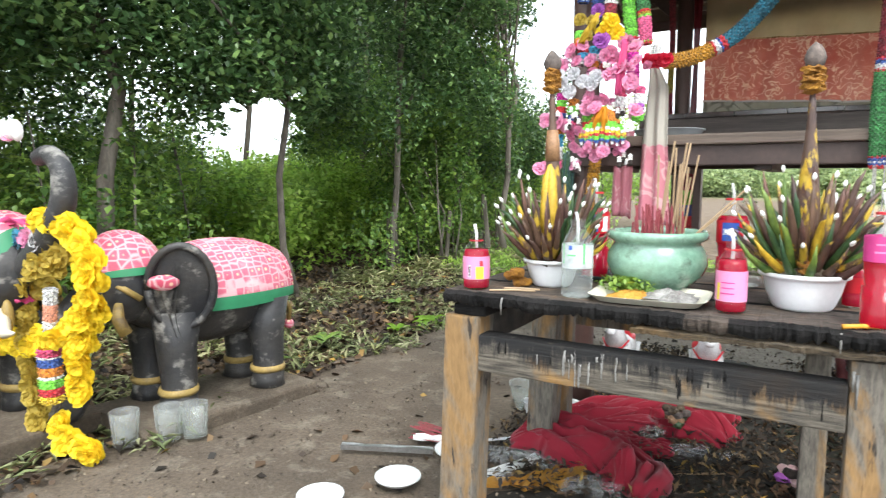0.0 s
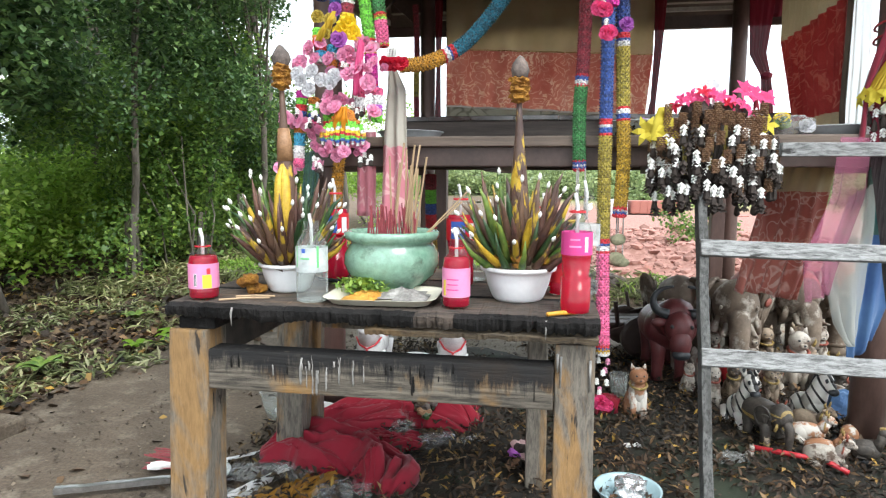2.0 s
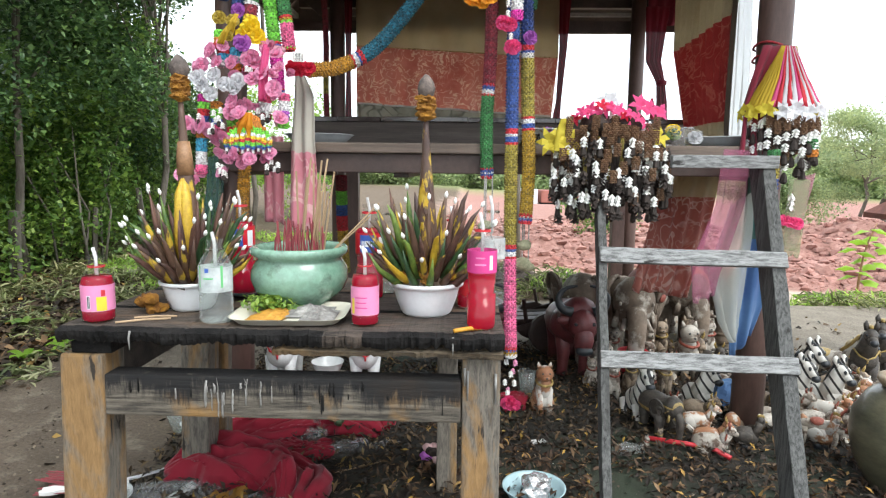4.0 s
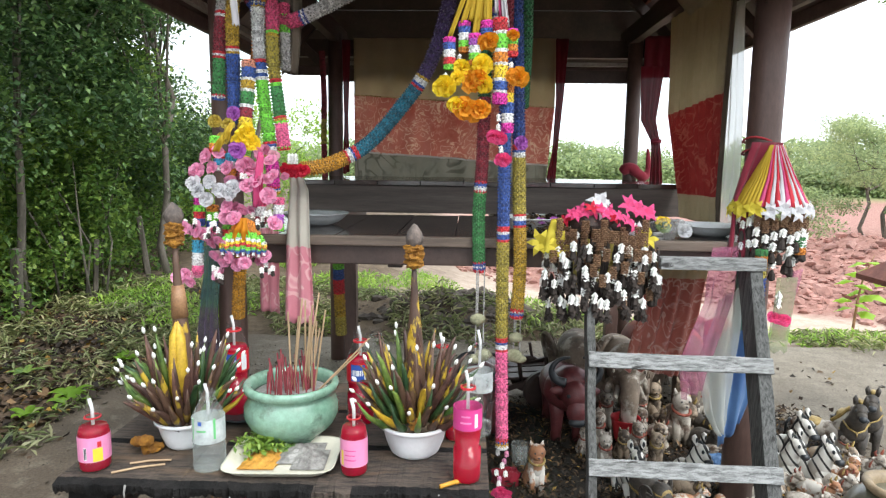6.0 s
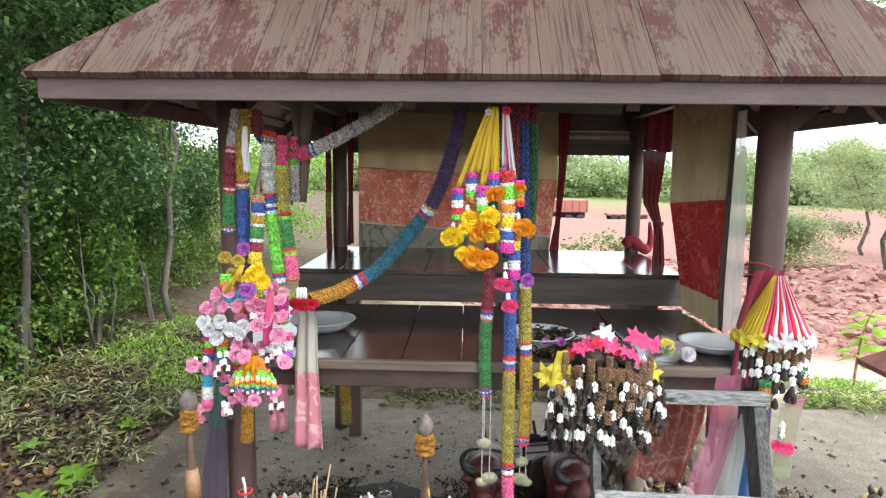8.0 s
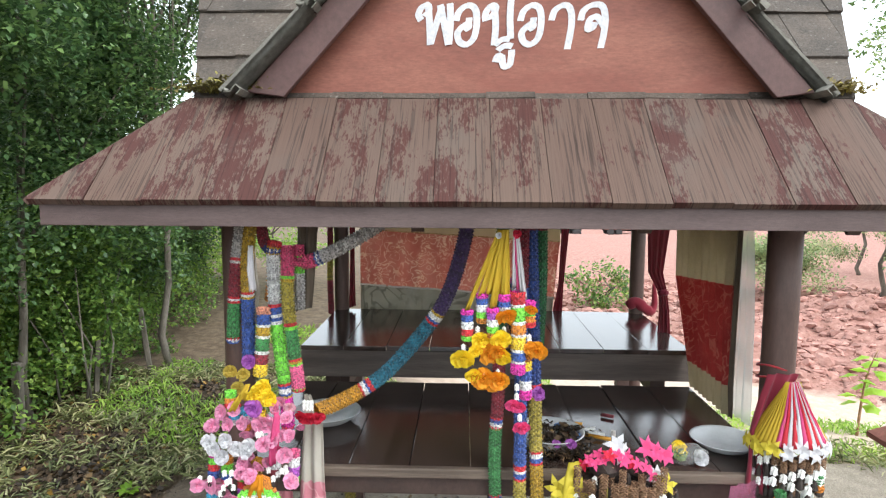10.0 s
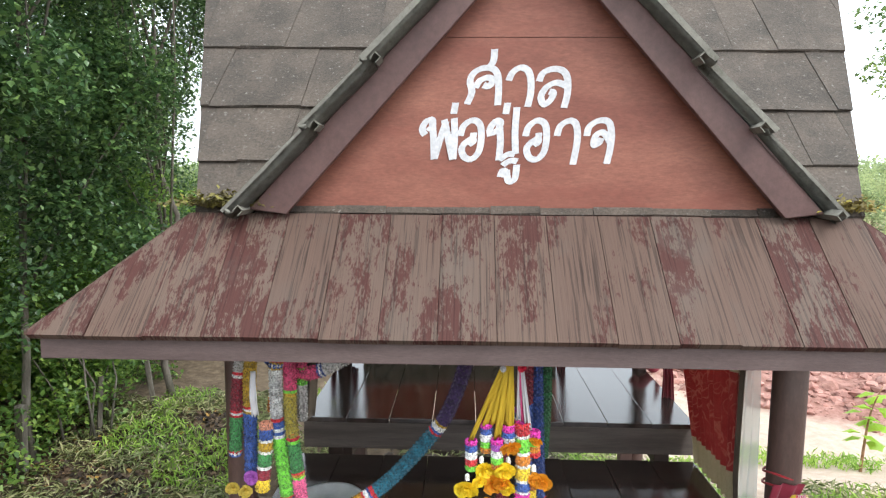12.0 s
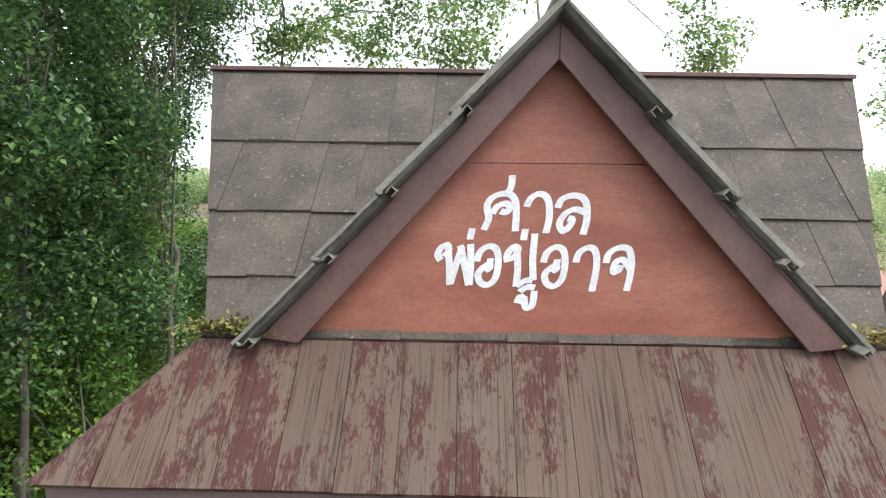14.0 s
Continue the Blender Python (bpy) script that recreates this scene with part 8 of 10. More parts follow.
# ---- jasmine bead bundles ----
def bead_string(ob, at, cells, seed, r=0.008):
    """A hanging string of cells: b brown beads, w white tuft, d dark tuft."""
    p = Vector(at)
    Rr = random.Random(seed)
    for c in cells:
        if c == "b":
            vs, fs = [], []
            for k in range(7):
                q = p + Vector((0, 0, -0.0055 * k))
                for i in range(6):
                    t = 2 * math.pi * (i + 0.5 * (k % 2)) / 6
                    o = len(vs)
                    d, s = Vector((math.cos(t), math.sin(t), 0)), Vector((-math.sin(t), math.cos(t), 0))
                    vs += [q + d * r * 0.7 - s * r * 0.5, q + d * r * 0.7 + s * r * 0.5, q + d * r * 0.7 + Vector((0, 0, -0.006)), q + d * r * 1.15 + Vector((0, 0, -0.002))]
                    fs += [(o, o + 1, o + 3), (o + 1, o + 2, o + 3), (o + 2, o, o + 3)]
            raw("bead_row", vs, fs, M["bead_brown"], ob)
            p = p + Vector((0, 0, -0.04))
        elif c == "D":
            bm = bmesh.new()
            lathe(bm, [(r * 0.4, -0.036), (r * 1.15, -0.03), (r * 0.9, -0.012), (r * 0.3, 0)], 7, m=Matrix.Translation(p))
            part("dark_bud", bm, M["bead_dark"], ob)
            p = p + Vector((0, 0, -0.034))
        elif c == "W":
            tassel(ob, p, 0.03, r * 1.15, M["white_bud"], seed)
            p = p + Vector((0, 0, -0.034))
        p = p + Vector((Rr.uniform(-0.002, 0.002), Rr.uniform(-0.002, 0.002), 0))


black = thing("bead_garland", "drooping bundle of dark and white jasmine-like bead garlands", "garland", (0, 0, 0))
R = random.Random(31)
top = Vector((0.30, 0.02, 1.07))
for i in range(86):
    a = R.uniform(0, 2 * math.pi)
    d = math.sqrt(R.random())
    x, y = top.x + (0.19 if math.cos(a) > 0 else 0.17) * d * math.cos(a), -0.03 + 0.11 * d * math.sin(a)
    z = 1.075 - 0.10 * d ** 2 - 0.03 * R.random()
    cells = R.choice(("bDWD", "bWDD", "DWDWD", "bbWD", "DDWD", "WDWD", "DbWDD", "bDDWD", "bWbWD", "DWWD"))
    if z - 0.036 * len(cells) > 0.84:
        cells += "DWD" if R.random() < 0.5 else "DD"
    bead_string(black, (x, y, z), cells, i, R.uniform(0.0075, 0.011))
for i in range(7):
    a = math.pi * (i + 0.5) / 7
    bead_string(black, (0.30 + 0.12 * math.cos(a) * 1.1, -0.09 - 0.03 * math.sin(a), 1.06 - 0.02 * (i % 3)), "bbW" if i % 2 else "bbWD", 200 + i, 0.011)


def star(ob, at, r, material, seed, facing=(0, -1, 0.2), n=6):
    """A pointed ribbon star."""
    Rr = random.Random(seed)
    q = Vector(facing).to_track_quat("Z", "Y").to_matrix()
    vs, fs = [Vector(at)], []
    for i in range(n):
        a = 2 * math.pi * i / n + Rr.uniform(-0.2, 0.2)
        L = r * Rr.uniform(0.8, 1.2)
        o = len(vs)
        for t, w, h in ((0.12, 0.16, 0), (0.5, 0.26, 0.22), (1.0, 0.012, 0.05)):
            for sg in (-1, 1):
                c = Vector((math.cos(a) * L * t - math.sin(a) * sg * w * r, math.sin(a) * L * t + math.cos(a) * sg * w * r, h * r))
                vs.append(Vector(at) + q @ c)
        fs += [(0, o + 1, o), (o, o + 1, o + 3, o + 2), (o + 2, o + 3, o + 5, o + 4)]
    return raw("ribbon_star", vs, fs, material, ob)


for k in range(15):
    star(black, (0.195 + 0.014 * k, -0.07 - 0.012 * (k % 3), 1.055 + 0.026 * math.sin(k * 0.28) + 0.012 * (k % 2)), 0.024, M["p_hot" if k % 5 else "p_red"], k, (0.1 * (k - 7), -1, 0.2 + 0.3 * (k % 3)), 5)
for k in range(3):
    star(black, (0.385 + 0.03 * k, -0.05, 1.10 - 0.012 * k), 0.035, M["p_hot"], 20 + k, (0.3, -1, 0.5))
star(black, (0.295, -0.06, 1.11), 0.04, M["p_white"], 31, (0, -1, 0.8))
star(black, (0.305, -0.06, 1.085), 0.035, M["p_white"], 32, (0.2, -1, 0.3))
star(black, (0.41, -0.07, 1.02), 0.04, M["p_white"], 33, (0.4, -1, 0.4))
star(black, (0.165, -0.10, 0.97), 0.05, M["p_lemon"], 34)
star(black, (0.115, -0.09, 0.985), 0.04, M["p_lemon"], 35, (-0.4, -1, 0.1))
star(black, (0.44, -0.08, 1.0), 0.035, M["p_lemon"], 36, (0.4, -1, 0.4))
drape("ribbon", "", [((0.15, -0.06, 1.055), (0.19, -0.06, 1.06)), ((0.13, -0.10, 1.01), (0.18, -0.10, 1.01)), ((0.12, -0.10, 0.96), (0.17, -0.10, 0.955))], M["p_lemon"], 1, 0.008, 8, 10, 50, 0.0008, black)
bm = bmesh.new()
tube(bm, [(0.30, 0.0, 0.99), (0.30, 0.01, 1.13)], 0.007, 8)
part("rod", bm, M["tile_grey"], black)
for k in range(8):
    bm = bmesh.new()
    ball(bm, (0.31 + 0.05 * math.cos(k), -0.0 + 0.05 * math.sin(k * 1.7), 1.04), 0.05, (1, 1, 0.7), 0.3, 2, k)
    part("bead_core", bm, M["bead_dark"], black)
for tier, (z, wx, n_) in enumerate(((1.035, 0.13, 9), (0.995, 0.17, 12), (0.955, 0.19, 13), (0.91, 0.19, 13), (0.865, 0.165, 11), (0.83, 0.13, 8))):
    for i in range(n_):
        a = -1 + 2 * (i + R.uniform(0.2, 0.8)) / n_
        q = Vector((0.30 + wx * a, -0.05 - 0.115 * math.sqrt(max(0.05, 1 - a * a)), z - 0.045 * a * a + R.uniform(-0.024, 0.024)))
        if (abs(a) < 0.35 and tier in (2, 3) and R.random() < 0.7) or R.random() < 0.22 or (tier == 0 and R.random() < 0.6):
            bead_string(black, q + Vector((0, 0, 0.02)), "b", 900 + i, 0.012)
            continue
        if R.random() < 0.25:
            tassel(black, q, 0.045, 0.014, M["bead_dark"], 700 + i)
            continue
        tassel(black, q, R.uniform(0.03, 0.036), R.uniform(0.0095, 0.012), M["white_bud"], 400 + i, M["bead_dark"])
        if tier > 2:
            tassel(black, q + Vector((0.004, 0.004, -0.045)), 0.032, 0.016, M["bead_dark"], 800 + i)
bm = bmesh.new()
ball(bm, (0.30, 0.0, 0.93), 0.13, (1.05, 0.55, 0.85), 0.35, 3, 4)
part("bead_core", bm, M["bead_dark"], black)
for k in range(12):
    a = -1.2 + 2.4 * k / 11
    bm = bmesh.new()
    pts = [(0.24 + 0.012 * k - 0.02, -0.115 + 0.02 * abs(a), 1.0), (0.235 + 0.012 * k - 0.02, -0.125, 0.93), (0.24 + 0.01 * k - 0.02, -0.12, 0.86 - 0.01 * (k % 3))]
    tube(bm, pts, 0.006, 6)
    part("bead_thread", bm, M["bead_dark" if k % 3 else "y_olive"], black)

rb = thing("ribbon_garland", "cone of yellow, red and white ribbons over bead strings", "garland", (0, 0, 0))
knot = Vector((0.858, 0.06, 1.29))


def arc_pt(k, z, r):
    a = math.pi * (1.08 - 1.16 * k)
    return Vector((0.862 + r * math.cos(a), 0.05 - 0.75 * r * math.sin(a), z))


for i in range(26):
    k = i / 25
    mt = "ribbon_yellow" if k < 0.36 or k > 0.86 else ("ribbon_red", "ribbon_white", "ribbon_red", "ribbon_white", "ribbon_pink")[i % 5]
    w = 0.05
    drape("ribbon", "", [(knot + Vector((0.02 * math.cos(math.pi * (1 - k)) - 0.004, -0.03, 0)), knot + Vector((0.02 * math.cos(math.pi * (1 - k)) + 0.004, -0.03, 0))), (arc_pt(k - w * 0.6, 1.19, 0.065), arc_pt(k + w * 0.6, 1.19, 0.065)), (arc_pt(k - w, 1.10, 0.115), arc_pt(k + w, 1.10, 0.115))], M[mt], 1, 0.004, 5, 10, i + 60, 0.0008, rb)
for i in range(11):
    k = i / 10
    star(rb, arc_pt(k, 1.085 + 0.006 * (i % 2), 0.118), 0.033, M["p_lemon" if k < 0.33 or k > 0.92 else "p_white"], i, (math.cos(math.pi * (1.05 - 1.1 * k)), -math.sin(math.pi * (1.05 - 1.1 * k)) - 0.2, 0.2))
for i in range(30):
    k = i / 29
    r = 0.105 if i % 2 else 0.075
    cells = ("WD", "WDWD")[i % 2] if k < 0.28 else ("bbWD", "bWWD", "bbbWD", "bWD")[i % 4]
    bead_string(rb, arc_pt(k, 1.075 - 0.01 * (i % 3), r), cells, 300 + i, 0.0105 if k > 0.28 else 0.008)
bm = bmesh.new()
ball(bm, (0.862, 0.03, 1.0), 0.07, (1, 0.8, 0.8), 0.2, 2, 1)
part("bead_core", bm, M["bead_dark"], rb)
strand(rb, [(0.80, -0.045, 0.965), (0.802, -0.045, 0.90), (0.803, -0.045, 0.77)], 0.017, [(1, "green"), (0.9, "orange"), (1, "olive"), (1, "navy"), (1.2, "magenta")])
strand(rb, [(0.935, 0.0, 1.0), (0.94, 0.0, 0.955)], 0.016, [(1, "green"), (0.8, "orange")])
for k in range(4):
    rosette(rb, (0.855 + 0.014 * k, -0.03, 0.755 - 0.004 * k), 0.018, M["p_hot"], k)
rosette(rb, (0.80, -0.045, 0.70), 0.015, M["p_hot"], 9)
tassel(rb, (0.87, -0.03, 0.84), 0.06, 0.012, M["white_bud"], 3)

# ---- ladder ----
ladder = thing("ladder", "old grey wooden step ladder with flaking paint", "ladder", (0, 0, 0))
lad = lambda x, z: Vector((x, -0.535 + 0.465 * z, z))
for xa, xb, w, dep, top in ((0.236, 0.268, 0.024, 0.05, 0.80), (0.722, 0.762, 0.038, 0.085, 0.93)):
    bm = bmesh.new()
    back = Vector((0, 0.5 * dep + 0.008, 0))
    beam(bm, lad(xa, -0.01) + back, lad(lerp(xa, xb, top / 0.93), top) + back, w, dep, up=(0, -1, 0.465), bevel=0.003)
    bmesh.ops.subdivide_edges(bm, edges=[e for e in bm.edges if e.calc_length() > 0.5], cuts=14)
    for v_ in bm.verts:
        v_.co += Vector((noise.noise(v_.co * 9), 0.6 * noise.noise(v_.co * 13), 0)) * 0.003
    part("rail", bm, M["ladder_rail"], ladder)
for z, x0, x1 in ((0.392, 0.236, 0.762), (0.660, 0.249, 0.772)):
    bm = bmesh.new()
    beam(bm, lad(x0, z + 0.004), lad(x1, z - 0.004), 0.016, 0.046, up=(0, 0.465, 1), bevel=0.003)
    bmesh.ops.subdivide_edges(bm, edges=[e for e in bm.edges if e.calc_length() > 0.3], cuts=16)
    for v_ in bm.verts:
        v_.co += Vector((0, 0, noise.noise(v_.co * 14))) * 0.0025
    part("rung", bm, M["ladder_rung"], ladder)
bm = bmesh.new()
box(bm, (0.475, -0.115, 0.912), (0.787, -0.085, 0.950), bevel=0.003)
part("top_board", bm, M["ladder_rung"], ladder)


# ---- statues ----
def shell(bm, f, nu, nv, mi, closed=False):
    g = [[bm.verts.new(f(i / nu, j / nv)) for j in range(nv + 1)] for i in range(nu + (0 if closed else 1))]
    n = len(g)
    for i in range(nu):
        for j in range(nv):
            fc = bm.faces.new((g[i][j], g[(i + 1) % n][j], g[(i + 1) % n][j + 1], g[i][j + 1]))
            fc.material_index = mi


def mark(bm, before, mi):
    for fc in list(bm.faces)[before:]:
        fc.material_index = mi


def elephant(label, at, rz, s, raised, mats, cloths=True):
    """One cast statue: grey 0, saddle 1, green hem 2, gold 3, ivory 4."""
    bm = bmesh.new()

    def add(mi, fn, *a, **k):
        n = len(bm.faces)
        fn(bm, *a, **k)
        bm.faces.ensure_lookup_table()
        for fc in bm.faces[n:]:
            fc.material_index = mi
    add(0, ball, (-0.02, 0, 0.385), 1, (0.30, 0.165, 0.18), 0.04, 4, 1)
    add(0, ball, (-0.19, 0, 0.37), 1, (0.155, 0.155, 0.175), 0.04, 3, 2)
    add(0, ball, (0.31, 0, 0.47), 1, (0.145, 0.13, 0.15), 0.05, 4, 3)
    add(0, ball, (0.30, 0, 0.53), 1, (0.10, 0.09, 0.06), 0.05, 3, 4)
    add(0, ball, (0.18, 0, 0.42), 1, (0.15, 0.13, 0.14), 0.03, 3, 5)
    for x, y in ((0.17, 0.105), (0.17, -0.115), (-0.2, 0.10), (-0.2, -0.10)):
        add(0, tube, [(x, y, 0.36), (x + 0.005, y, 0.22), (x, y, 0.10), (x + 0.005, y, 0.03), (x + 0.008, y, 0.0)], [0.085, 0.068, 0.06, 0.064, 0.07], 14)
        add(3, tube, [(x + 0.004, y, 0.062), (x + 0.004, y, 0.074), (x + 0.004, y, 0.086)], [0.066, 0.070, 0.066], 16)
    if raised:
        add(0, tube, spline([(0.38, 0, 0.44), (0.46, 0, 0.50), (0.55, 0, 0.58), (0.62, 0.0, 0.67), (0.625, 0.0, 0.755), (0.575, 0.0, 0.80), (0.52, 0, 0.79)], 22), [0.046 - 0.0011 * k for k in range(23)], 12)
    else:
        add(0, tube, spline([(0.40, 0, 0.42), (0.46, 0, 0.36), (0.475, 0, 0.24), (0.465, 0.0, 0.12), (0.49, 0.0, 0.05), (0.53, 0, 0.05)], 22), [0.068 - 0.0019 * k for k in range(23)], 12)
    for sg in (-1, 1):
        add(4, tube, [(0.40, 0.06 * sg, 0.36), (0.46, 0.085 * sg, 0.31), (0.51, 0.09 * sg, 0.32)], [0.02, 0.015, 0.004], 8)

        def ear(u, v, sg=sg):
            a = lerp(-2.1, 1.5, u)
            r = v * (0.16 + 0.02 * math.sin(3 * a))
            return Vector((0.25 - 0.35 * r + 0.2 * r * math.cos(a), sg * (0.105 + 0.45 * r + 0.02 * math.sin(5 * v) + 0.25 * r * math.cos(a)), 0.455 + r * math.sin(a) - 0.03 * v))
        n = len(bm.faces)
        shell(bm, ear, 16, 7, 0)
        shell(bm, lambda u, v, sg=sg: ear(u, v, sg) + Vector((-0.014, 0.004 * sg, 0)), 16, 7, 0)
        turn = Matrix.Rotation(radians(-28 * sg), 3, "Z") @ Matrix.Rotation(radians(-14 * sg), 3, "X")
        add(0, ball, (0.185, 0.175 * sg, 0.455), 1, (0.105, 0.020, 0.150), 0.12, 4, 6, turn)
        add(0, tube, [Vector((0.185, 0.180 * sg, 0.455)) + turn @ Vector((0.104 * math.cos(a), 0.012 * sg, 0.149 * math.sin(a))) for a in [2 * math.pi * k / 24 for k in range(25)]], 0.014, 8)
        add(4, ball, (0.41, 0.098 * sg, 0.465), 0.014, (1, 0.7, 1), 0, 2)
        add(1, ball, (0.25, 0.190 * sg, 0.475), 1, (0.05, 0.014, 0.028), 0.1, 3, 2, turn)
        add(3, tube, [(0.36, 0.10 * sg, 0.41), (0.37, 0.115 * sg, 0.36), (0.35, 0.12 * sg, 0.31)], [0.014, 0.02, 0.022], 8)
    if cloths:
        def saddle(u, v):
            a = lerp(-1.75, 1.75, v)
            x = lerp(-0.30, 0.12, u)
            k = math.sqrt(max(0.05, 1 - ((x + 0.05) / 0.36) ** 2))
            return Vector((x, 0.196 * k * math.sin(a), 0.385 + 0.208 * k * math.cos(a)))
        n = len(bm.faces)
        shell(bm, saddle, 18, 30, 1)
        bm.faces.ensure_lookup_table()
        for i, fc in enumerate(bm.faces[n:]):
            if i % 30 in (0, 1, 28, 29):
                fc.material_index = 2
        n = len(bm.faces)

        def cap(u, v):
            a, b = lerp(-1.5, 1.5, v), lerp(-1.0, 1.1, u)
            return Vector((0.305 + 0.138 * math.sin(b), 0.138 * math.sin(a) * math.cos(b), 0.49 + 0.155 * math.cos(a) * math.cos(b)))
        shell(bm, cap, 14, 18, 1)
        bm.faces.ensure_lookup_table()
        for i, fc in enumerate(bm.faces[n:]):
            if i % 18 in (0, 17) or i // 18 >= 12:
                fc.material_index = 2
        for sg in (-1, 1):
            add(3, tube, [(0.41, 0.03 * sg, 0.53), (0.40, 0.085 * sg, 0.49), (0.35, 0.12 * sg, 0.46), (0.30, 0.13 * sg, 0.42)], 0.011, 8)
            add(3, ball, (0.42, 0.055 * sg, 0.35), 1, (0.016, 0.016, 0.05), 0, 2)
        for sg in (-1, 1):
            add(3, tube, [(-0.25, 0.12 * sg, 0.36), (-0.30, 0.11 * sg, 0.30), (-0.31, 0.09 * sg, 0.24)], 0.010, 8)
            add(1, ball, (-0.31, 0.088 * sg, 0.225), 0.022, (1, 1, 1), 0, 2)
    add(0, tube, [(-0.32, 0, 0.42), (-0.35, 0, 0.3), (-0.345, 0, 0.2)], [0.016, 0.011, 0.008], 6)
    ob = part("elephant_statue", bm, mats, smooth=True)
    ob.matrix_basis = pose(*at, 0, 0, rz) @ Matrix.Scale(s, 4)
    return tagged(ob, label, "elephant statue", "elephant statues")


big = [M["ele_grey"], M["saddle"], M["hem_green"], M["gold_paint"], M["ivory"]]
pale = [M["plaster_old"], M["fig_red"], M["plaster_old"], M["plaster_old"], M["plaster"]]
elephant("dark grey elephant statue with pink saddle cloth and gold anklets", (-2.168, -0.515, 0.035), -100, 0.99, False, big)
elephant("dark elephant statue with raised trunk hung with garlands", (-2.80, -1.08, 0.035), 3, 1.1, True, big)
elephant("weathered grey elephant figure behind the ladder", (0.64, 0.98, 0.0), -95, 0.70, False, pale, False)
elephant("weathered whitish elephant figure among the statues", (0.90, 1.25, 0.0), -75, 0.70, False, pale)
elephant("weathered whitish elephant figure with a red saddle cloth", (1.12, 1.38, 0.0), -70, 0.72, False, pale)
for (x, y, w, d, rz) in ((-2.15, -0.53, 0.42, 0.70, -8), (-2.72, -1.08, 0.46, 0.84, 93)):
    bm = bmesh.new()
    box(bm, (-w / 2, -d / 2, -0.03), (w / 2, d / 2, 0.036), bevel=0.012)
    o = part("plinth", bm, M["concrete"])
    o.matrix_basis = pose(x, y, 0, 0, 0, rz)
    tagged(o, "low mossy cement plinth under an elephant statue", "plinth", "plinths")


def loop_of_flowers(name, label, path, r, n, mt, seed, petal_r):
    ob = thing(name, label, "garland", (0, 0, 0), group="flower garlands on the elephant")
    Rr = random.Random(seed)
    pts = spline(path, n)
    for i, p_ in enumerate(pts):
        rosette(ob, p_ + Vector((Rr.uniform(-r, r), Rr.uniform(-r, r), Rr.uniform(-r, r))), petal_r, mt, seed + i, (Rr.uniform(-0.2, 1), -1, Rr.uniform(-0.5, 0.6)), rings=2)
    return ob


E1 = lambda u, v, d=0.0: Vector((-2.47 + u * 0.00211 + d * 0.8, -1.05 - d * 0.6, 1.068 - v * 0.00117))
loop_of_flowers("flower_garland", "thick bright yellow marigold garland round the neck", [E1(115, 310), E1(180, 310), E1(225, 370), E1(232, 470), E1(200, 560), E1(120, 610), E1(30, 645), E1(-40, 650)], 0.022, 120, M["p_yellow"], 100, 0.036)
loop_of_flowers("flower_garland", "yellow marigold string hanging to the plinth", [E1(205, 570), E1(190, 650), E1(185, 740)], 0.014, 34, M["p_yellow"], 200, 0.034)
loop_of_flowers("flower_garland", "faded yellow flower string hanging on the chest", [E1(50, 430), E1(60, 520), E1(55, 640), E1(60, 760), E1(60, 880)], 0.012, 44, M["p_old_yellow"], 300, 0.034)
loop_of_flowers("flower_garland", "faded yellow flowers heaped over the neck", [E1(30, 440), E1(70, 420), E1(110, 420), E1(140, 390), E1(100, 460), E1(60, 470)], 0.03, 40, M["p_old_yellow"], 400, 0.036)
loop_of_flowers("flower_garland", "yellow flowers lying at the statue's foot", [E1(120, 840), E1(150, 880), E1(200, 890), E1(220, 875)], 0.015, 16, M["p_yellow"], 500, 0.035)
og = garland("short crochet garland in rainbow bands", [E1(112, 640, 0.02), E1(112, 780, 0.02)], 0.035, [(1, "rose"), (0.3, "white"), (1, "blue"), (1, "orange"), (0.3, "white"), (1, "lime"), (1, "red"), (1, "yellow")], "flower garlands on the elephant")
og = garland("white bud string with red bands", [E1(125, 480, 0.01), E1(118, 560, 0.01), E1(110, 640, 0.01)], 0.02, [(1, "white"), (1, "salmon"), (1, "white"), (1, "red")], "flower garlands on the elephant")
bow = thing("ribbon_bow", "glossy pink ribbon bow tied round the trunk", "ribbon", (0, 0, 0))
for i, (u0, v0, u1, v1) in enumerate(((30, 290, -20, 340), (30, 290, 70, 310), (20, 300, -10, 430), (25, 300, 10, 520), (10, 320, -30, 520), (0, 470, 40, 520))):
    a, b = E1(u0, v0, 0.05), E1(u1, v1, 0.06)
    drape("ribbon", "", [(a, a + Vector((0.03, 0.02, -0.02))), (a.lerp(b, 0.5) + Vector((0, -0.02, 0.01)), a.lerp(b, 0.5) + Vector((0.06, 0.0, 0.0))), (b, b + Vector((0.05, 0.03, 0)))], M["ribbon_pink"], 1, 0.012, 8, 10, i, 0.001, bow)
for k in range(4):
    rosette(bow, E1(30 + 25 * k, 345 + 8 * (k % 2), 0.04), 0.035, M[("p_white", "y_sky", "p_pink", "p_white")[k]], 60 + k)
rosette(bow, E1(45, 85, 0.0), 0.03, M["p_pink"], 71, (0.3, -0.5, 1))
for k in range(4):
    bm = bmesh.new()
    ball(bm, E1(25 + 13 * k, 62 + 5 * (k % 2), 0.01), 0.026, (0.7, 0.7, 1.3), 0.1, 2, k)
    part("lotus_bud", bm, M["white_bud"], bow, "white lotus bud", True)


